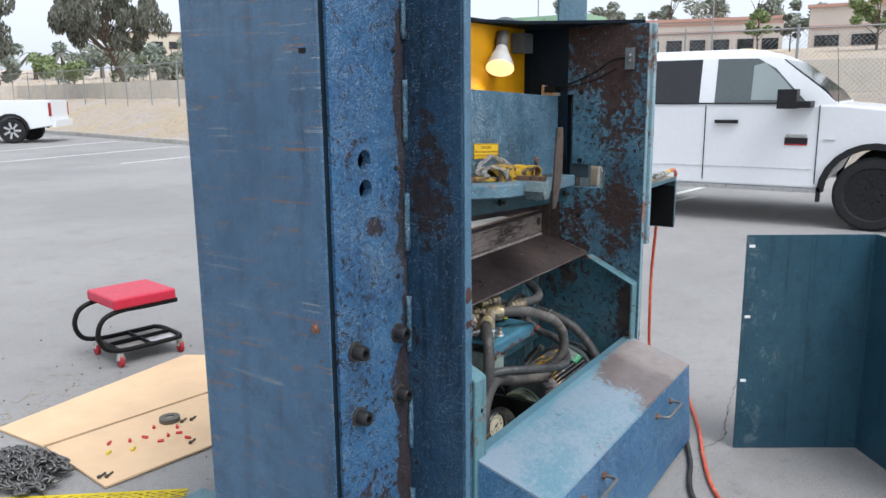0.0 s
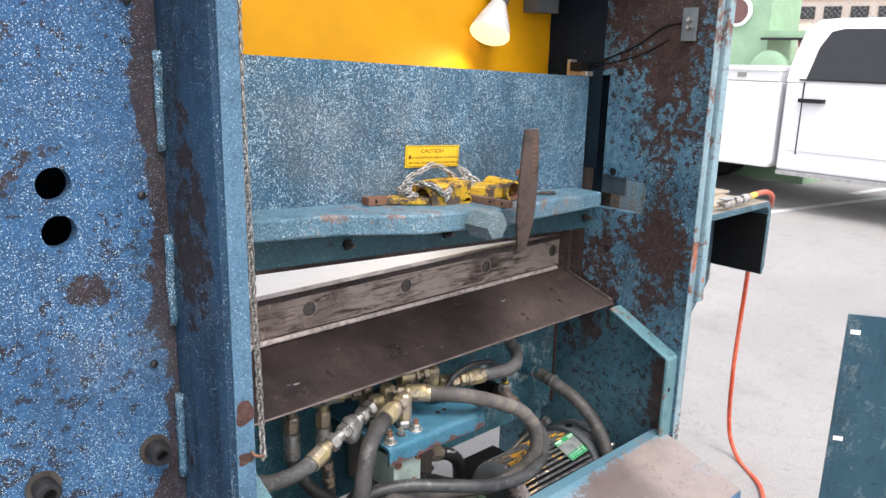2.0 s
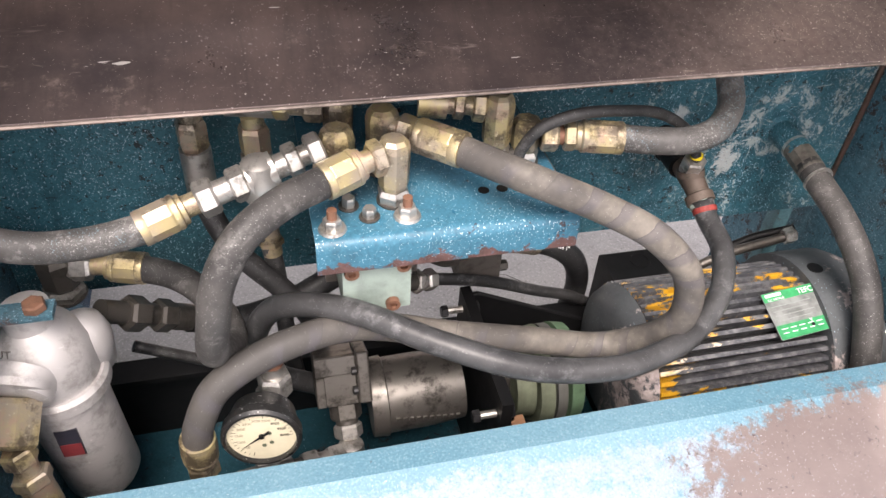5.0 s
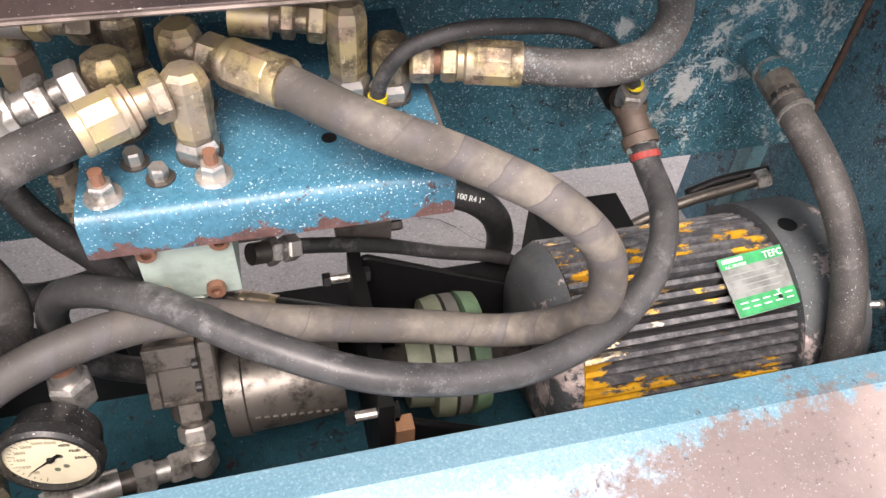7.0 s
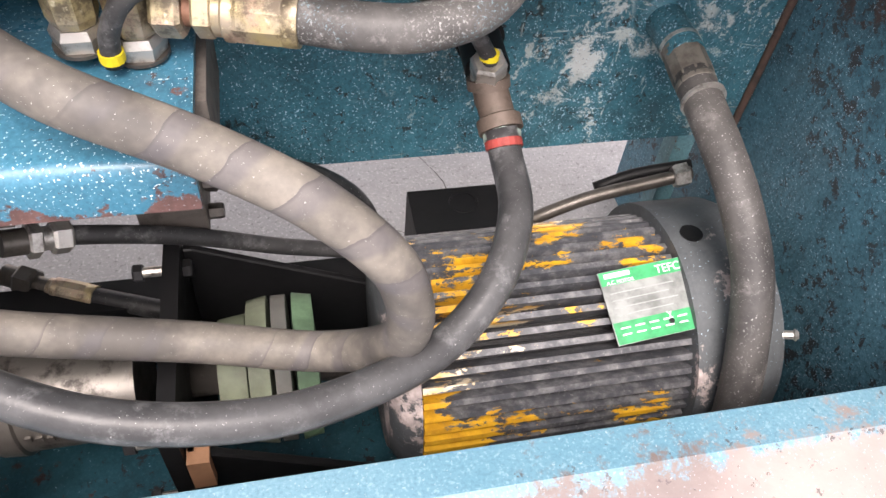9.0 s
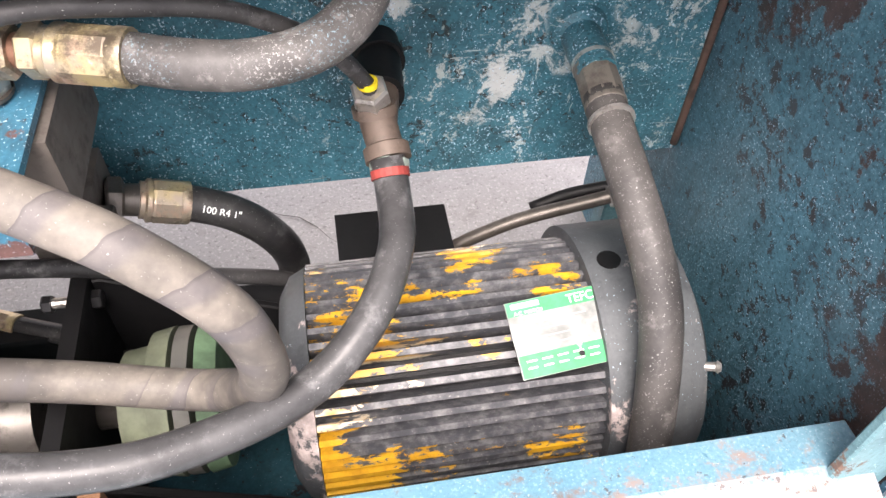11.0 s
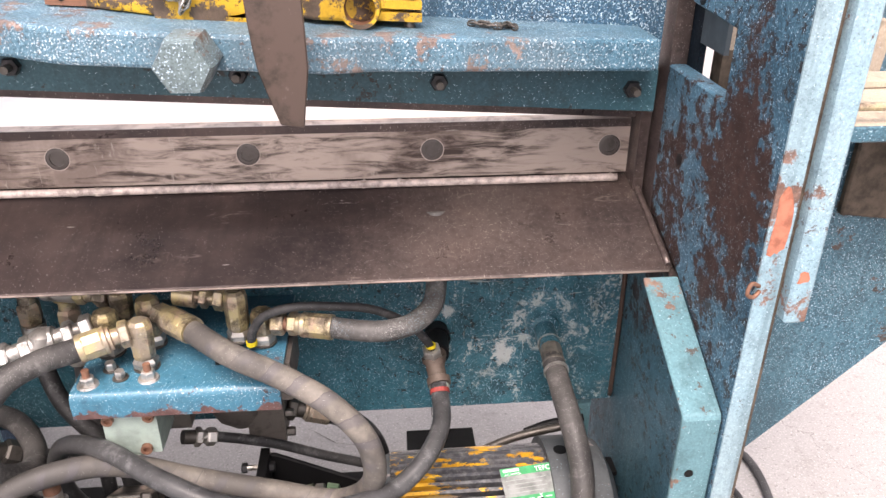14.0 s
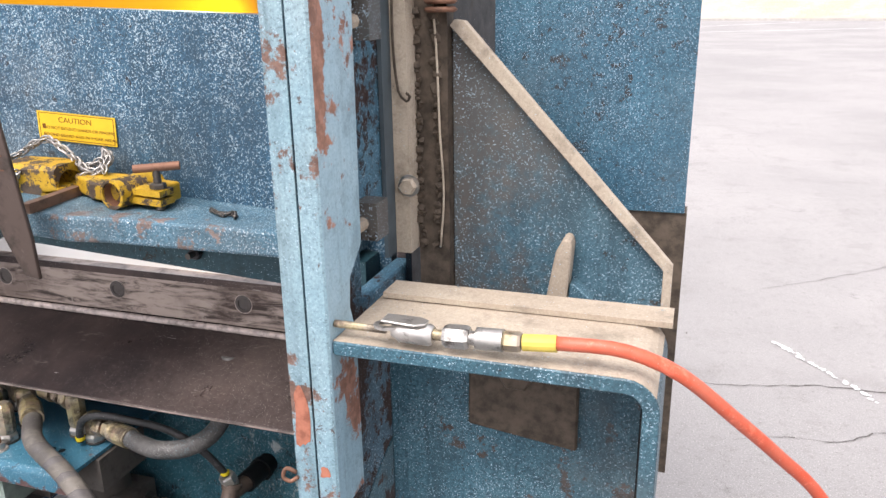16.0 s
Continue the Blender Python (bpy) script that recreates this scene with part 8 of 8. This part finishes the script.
crack([(4.0, 2.92), (4.18, 2.99), (4.35, 3.0), (4.52, 3.12), (4.8, 3.15)], 0.004)
crack([(2.60, 1.92), (2.70, 1.86), (2.78, 1.83), (2.85, 1.75), (2.95, 1.72)], 0.002)
crack([(2.95, 2.12), (2.93, 1.97), (2.98, 1.86), (2.96, 1.78)], 0.002)
crack([(3.2, 0.75), (3.4, 0.68), (3.6, 0.72), (4.4, 0.8), (5.2, 0.75)], 0.004)
crack([(4.2, 4.6), (4.6, 4.9), (5.0, 5.3), (5.2, 6.0)], 0.004)

INNER = [(-60, 68), (-20, 62), (3.6, 58), (12, 56), (22.4, 50), (19.3, 33), (17.9, 26.4), (16.6, 20.5), (15.4, 5), (15.0, -8), (14.5, -60)]


def bank_mat():
    w = Net("dry gravel and straw", 0.95)
    c = w.mix(w.step(w.noise(0.5, 6), 0.4, 0.62), (0.62, 0.53, 0.46), (0.64, 0.51, 0.34))
    c = w.mix(w.step(w.noise(5, 7, 0.7), 0.45, 0.7, 0, 0.8), c, (0.40, 0.33, 0.28))
    c = w.mix(w.step(w.noise(16, 5, 0.7), 0.5, 0.7, 0, 0.7), c, (0.66, 0.60, 0.55))
    return w.done(c, bump=w.noise(9, 7, 0.8), strength=1.0, distance=0.15)


def out_from(p, d):
    """A point d metres outward of the kerb line's corner."""
    q = Vector(p)
    ways = {0: (0, 1), 1: (0, 1), 2: (0.05, 1), 3: (0.1, 1), 4: (0.75, 0.75)}
    k = INNER.index(p)
    v = Vector(ways.get(k, (1, 0)))
    return q + v * d


bm = nb()
prof = [(0.16, 0.12), (1.0, 0.30), (2.2, 0.75), (3.6, 1.15), (4.6, 1.32), (8, 1.40), (12, 1.5), (30, 3.0), (55, 4.9), (150, 6.5), (900, 7.0)]
fine = []
for a, b in zip(INNER, INNER[1:]):
    va, vb = Vector(a), Vector(b)
    m = max(1, int((vb - va).length / 0.9)) if (vb - va).length < 30 else 10
    wa, wb = out_from(a, 1) - va, out_from(b, 1) - vb
    for k in range(m):
        u = k / m
        fine.append((va.lerp(vb, u), wa.lerp(wb, u)))
cols = []
for p, w in fine:
    col = []
    for d, z in prof:
        q = p + w * d
        bump = 0.10 * noise.noise((q.x * 0.8, q.y * 0.8, 0)) if 0.5 < d < 20 else 0
        col.append(bm.verts.new((q.x, q.y, z + bump)))
    cols.append(col)
for a, b in zip(cols, cols[1:]):
    for k in range(len(prof) - 1):
        bm.faces.new((a[k], b[k], b[k + 1], a[k + 1])).smooth = True
tagged(part("planted_bank", bm, bank_mat()), "dry gravel and straw bank beyond the kerb", "bank", kind="structure")
bm = nb()
for (p, w), (q, v) in zip(fine, fine[1:]):
    f = [bm.verts.new((*(c + s * d), z)) for c, s in ((p, w), (q, v)) for d, z in ((0, 0.0), (0.02, 0.14), (0.16, 0.15), (0.17, 0.0))]
    for k in range(3):
        bm.faces.new((f[k], f[k + 1], f[k + 5], f[k + 4]))
tagged(part("kerb", bm, CONC), "pale concrete kerb along the lot", "kerb", kind="structure")

# ---- chain link fence, concrete wall ----
GALV = plain("galvanised steel", (0.33, 0.34, 0.34), 0.5, 0.4)
FENCE = [(-40, 70), (-12, 66.5), (5, 63), (14, 61), (27.0, 54.5), (23.8, 37), (21.6, 27), (19.9, 15), (19.3, 8), (19.75, 3.0), (20, -6), (20.3, -25)]
fence = thing("chain_link_fence", "grey chain link fence with steel posts on the bank", "fence", (18.7, 20, 1.3))
wires = nb()
for a, b in zip(FENCE, FENCE[1:]):
    a, b = Vector((*a, 1.30)), Vector((*b, 1.30))
    n = max(1, round((b - a).length / 2.6))
    for k in range(n):
        p = a.lerp(b, k / n)
        part("fence_post", rod(p - Vector((0, 0, 0.4)), p + Vector((0, 0, 1.72)), 0.024 if k else 0.032, 8), GALV, fence)
    part("top_rail", rod(a + Vector((0, 0, 1.62)), b + Vector((0, 0, 1.62)), 0.022, 6), GALV, fence)
    d = (b - a).normalized()
    L = (b - a).length
    s = -1.6
    if min(a.y, b.y) > -10 and max(a.x, b.x) > -14:
        side = d.cross(Vector((0, 0, 1))) * 0.003
        while s < L:
            for sg in (1, -1):
                u0, u1 = (s, s + 1.6) if sg > 0 else (s + 1.6, s)
                z0, z1 = 0.0, 1.6
                if u0 < 0:
                    z0, u0 = z0 - u0 * sg * (1 if sg > 0 else 0), 0 if sg > 0 else u0
                if 0 <= min(u0, u1) and max(u0, u1) <= L:
                    p, q = a + d * u0 + Vector((0, 0, z0)), a + d * u1 + Vector((0, 0, z1))
                    w = Vector((0, 0, 0.004))
                    wires.faces.new([wires.verts.new(c) for c in (p - w, q - w, q + w, p + w)])
            s += 0.11
tagged(part("chain_mesh", wires, GALV, fence, "diamond wire mesh"), kind="stuff")
PALE_WALL = plain("pale wall concrete", (0.62, 0.57, 0.50), 0.9, vary=0.12, scale=1.5)
WALL = [(-40, 76), (5, 69), (17.5, 68), (32, 58), (29, 40), (25.6, 20), (25.9, 1.6), (26.2, -25)]
wall = thing("boundary_wall", "pale grey concrete block wall with joints", "wall", (24, 20, 1.4))
for a, b in zip(WALL, WALL[1:]):
    a, b = Vector((*a, 0)), Vector((*b, 0))
    n = max(1, round((b - a).length / 3.0))
    for k in range(n):
        p, q = a.lerp(b, k / n), a.lerp(b, (k + 0.985) / n)
        d = (q - p).normalized().cross(Vector((0, 0, 1))) * 0.1
        part("wall_panel", prism([(p + d)[:2], (q + d)[:2], (q - d)[:2], (p - d)[:2]], "z", 1.2, 2.42), PALE_WALL, wall)

# ---- buildings ----
def building(name, label, p, q, z0, z1, body, stripe, rows, n, deep=14):
    """A long low building with its front from p to q, window by window."""
    bl = thing(name, label, "building", (*p, z0))
    a, b = Vector((*p, 0)), Vector((*q, 0))
    d = (b - a).normalized()
    out = d.cross(Vector((0, 0, 1)))
    if out.dot(-a) < 0:
        out = -out
    quad = lambda u0, u1, o0, o1, lo, hi: prism([(a + d * u0 + out * o0)[:2], (a + d * u1 + out * o0)[:2], (a + d * u1 + out * o1)[:2], (a + d * u0 + out * o1)[:2]], "z", lo, hi)
    L = (b - a).length
    part("wall", quad(0, L, -deep, 0, z0 - 4, z1), body, bl)
    part("parapet", quad(-0.2, L + 0.2, -deep - 0.2, 0.2, z1, z1 + 0.25), stripe, bl)
    for lo, hi in rows["bands"]:
        part("wall_band", quad(0, L, 0.004, 0.06, lo, hi), stripe, bl)
    for lo, hi in rows["windows"]:
        for k in range(n):
            u = L * (k + 0.18) / n
            w = part("window", quad(u, u + L * 0.66 / n, 0.0, 0.08, lo, hi), TRIM, bl)
            for j in range(2):
                part("pane", quad(u + L * (0.03 + 0.32 * j) / n, u + L * (0.31 + 0.32 * j) / n, 0.081, 0.10, lo + 0.08, hi - 0.08), GLASS_DARK, w)


CREAM = plain("cream stucco", (0.60, 0.54, 0.44), 0.9, vary=0.08, scale=0.3)
PINK = plain("pink grey stucco", (0.56, 0.50, 0.45), 0.9, vary=0.08, scale=0.3)
ROSE = plain("rose band", (0.50, 0.30, 0.25), 0.9, vary=0.1, scale=0.3)
building("office_building", "cream office building with rows of windows", (68.5, 98.6), (92, 80), 6.0, 10.3, CREAM, plain("brown parapet", (0.22, 0.18, 0.15), 0.8), {"bands": [], "windows": [(8.2, 9.2), (6.4, 7.3)]}, 13)
building("warehouse", "low pink-grey warehouse with rose bands and dark windows", (69.6, 30.0), (73.8, 12.5), 4.8, 7.6, PINK, ROSE, {"bands": [(6.5, 6.75), (7.25, 7.4)], "windows": [(5.0, 6.0)]}, 9)
building("warehouse", "low pink-grey warehouse with rose bands and dark windows", (74.6, 10.6), (76, -12), 4.8, 8.4, PINK, ROSE, {"bands": [(6.6, 6.9)], "windows": [(5.2, 6.1)]}, 8)


# ---- trees ----
def leaf_mat(name, c1, c2):
    w = Net(name, 0.7)
    info = w.n.new("ShaderNodeNewGeometry")
    c = w.mix(info.outputs["Random Per Island"], c1, c2)
    return w.done(c)


BARK = plain("bark", (0.16, 0.12, 0.09), 0.9, vary=0.4, scale=4, bump=0.6)
# leaf colours are lightened to hold distance haze, LEAF_FAR the most
LEAF = leaf_mat("grey green leaves", (0.085, 0.092, 0.07), (0.20, 0.20, 0.16))
LEAF2 = leaf_mat("bright green leaves", (0.16, 0.22, 0.09), (0.32, 0.38, 0.18))
LEAF_FAR = leaf_mat("far leaves with haze in the colour", (0.20, 0.235, 0.19), (0.34, 0.37, 0.31))


def leaves(name, centres, size, count, droop, material, parent):
    """Many small leaf sprays round the given centres (x, y, z, radius)."""
    rng = np.random.default_rng(len(centres) * 7 + count)
    verts, faces = [], []
    for x, y, z, r in centres:
        for _ in range(count):
            v = rng.normal(size=3)
            v = v / np.linalg.norm(v) * r * rng.uniform(0.25, 1.0) ** 0.5
            c = np.array((x, y, z)) + v * (1, 1, 0.75 + 0.12 * droop)
            a = rng.normal(size=3) * (1, 1, 0.5)
            a[2] -= droop
            a = a / np.linalg.norm(a) * size * rng.uniform(0.6, 1.4)
            b = np.cross(a, rng.normal(size=3))
            b = b / (np.linalg.norm(b) + 1e-6) * size * 0.35 / (1 + 0.25 * droop)
            n = len(verts)
            verts += [tuple(c - a * 0.5), tuple(c + b), tuple(c + a * 0.5), tuple(c - b)]
            faces.append((n, n + 1, n + 2, n + 3))
    me = bpy.data.meshes.new(name)
    me.from_pydata(verts, [], faces)
    me.materials.append(material)
    ob = new(name, me)
    ob.parent = parent
    ob.matrix_parent_inverse = Matrix.Translation(-Vector(parent.location))
    tagged(ob, kind="stuff")
    return ob


def tree(name, label, base, height, spread, size, count, droop, material, lean=0.0, clumps=16, seed=1, low=0.45, tight=1.0):
    rnd = random.Random(seed)
    t = thing(name, label, "tree", base)
    b = Vector(base)
    top = b + Vector((lean, lean * 0.3, height * 0.8))
    mid = b.lerp(top, 0.45) + Vector((rnd.uniform(-0.3, 0.3), 0, 0))
    bm = nb()
    path = smooth_path([b, mid, top], height / 12)
    r0 = height * 0.024
    for k in range(len(path) - 1):
        u = k / len(path)
        rod(path[k], path[k + 1], r0 * (1 - 0.8 * u), 8, bm, r0 * (1 - 0.8 * (k + 1) / len(path)))
    part("trunk", bm, BARK, t)
    cs = []
    for k in range(clumps):
        a = rnd.uniform(0, 6.28)
        h = rnd.uniform(low, 1.0)
        rr = spread * math.sqrt(max(0.05, 1 - ((h - 0.62) / 0.5) ** 2)) * rnd.uniform(0.35, 1.0)
        c = b + Vector((lean * h + math.cos(a) * rr, lean * h * 0.3 + math.sin(a) * rr, height * h))
        cs.append((*c, spread * tight * rnd.uniform(0.2, 0.36)))
        s = path[min(len(path) - 2, int(len(path) * min(0.9, h * 0.75)))]
        part("limb", rod(s, c, r0 * 0.35, 6, None, r0 * 0.08), BARK, t)
    leaves("crown", cs, size, count, droop, material, t)


tree("eucalyptus_tree", "large eucalyptus with drooping grey-green leaves", (32.0, 45.0, 2.2), 5.9, 3.5, 0.30, 420, 4.0, LEAF, -2.6, 46, 3, 0.46, 0.55)
tree("eucalyptus_tree", "large eucalyptus with drooping grey-green leaves", (22.6, 49.0, 1.2), 7.4, 3.8, 0.32, 420, 4.0, LEAF, 0.3, 28, 5, 0.42, 0.6)
tree("street_tree", "small bright green street tree", (62.5, 12.3, 4.2), 3.4, 1.3, 0.22, 220, 0.2, LEAF2, 0, 10, 7)
tree("street_tree", "small bright green street tree", (63.5, 10.2, 4.2), 2.6, 1.0, 0.2, 200, 0.2, LEAF, 0, 8, 8)
tree("street_tree", "broad green street tree", (60.0, 4.3, 3.9), 4.0, 1.9, 0.25, 260, 0.3, LEAF2, 0, 14, 9)
tree("street_tree", "broad green street tree", (61.0, 1.8, 3.9), 4.0, 2.0, 0.25, 260, 0.3, LEAF, 0, 14, 10)
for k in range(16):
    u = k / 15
    tree("far_tree", "distant green tree paled by haze in its leaf colour", (86 + random.uniform(-4, 6), 44 - 56 * u, 5.5), random.uniform(4.2, 6.8), random.uniform(2.2, 3.4), 0.42, 130, 0.4, LEAF_FAR, 0, 9, 20 + k, 0.3)
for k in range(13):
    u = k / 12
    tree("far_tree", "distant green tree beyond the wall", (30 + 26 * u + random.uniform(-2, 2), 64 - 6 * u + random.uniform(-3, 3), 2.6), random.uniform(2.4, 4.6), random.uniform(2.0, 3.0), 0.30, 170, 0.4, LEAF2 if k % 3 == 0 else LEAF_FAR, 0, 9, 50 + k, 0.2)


def palm(base, height, seed):
    rnd = random.Random(seed)
    t = thing("palm_tree", "tall slim palm tree", "tree", base, "palms")
    b = Vector(base)
    part("trunk", rod(b, b + Vector((0, 0, height)), 0.24, 8, None, 0.18), BARK, t)
    for k in range(14):
        a = 2 * math.pi * k / 14 + rnd.uniform(-0.2, 0.2)
        up = rnd.uniform(-0.2, 0.9)
        d = Vector((math.cos(a), math.sin(a), 0))
        bm = nb()
        pts = [b + Vector((0, 0, height)) + d * s * 1.7 + Vector((0, 0, up * s - 1.4 * s * s)) for s in (0, 0.35, 0.7, 1.0)]
        w = d.cross(Vector((0, 0, 1))) * 0.22
        for i in range(3):
            bm.faces.new([bm.verts.new(q) for q in (pts[i] - w, pts[i + 1] - w * (1.0 if i < 2 else 0.2), pts[i + 1] + w * (1.0 if i < 2 else 0.2), pts[i] + w)])
        part("frond", bm, LEAF, t)


for k, (x, y) in enumerate(((45.0, 78.0), (47.2, 76.6), (48.6, 75.8), (50.4, 74.9))):
    palm((x, y, 3.0), 2.9 + 0.25 * (k % 2), 90 + k)
for k in range(3):
    pole = thing("utility_pole", "thin grey street pole", "pole", (70 + 2 * k, 34 - 16 * k, 4.5), "poles")
    p = Vector((70 + 2 * k, 34 - 16 * k, 4.5))
    part("shaft", rod(p, p + Vector((0, 0, 6.5)), 0.09, 8, None, 0.05), GALV, pole)
    part("cross_arm", rod(p + Vector((-0.2, -1, 6.1)), p + Vector((0.2, 1, 6.1)), 0.05, 6), GALV, pole)
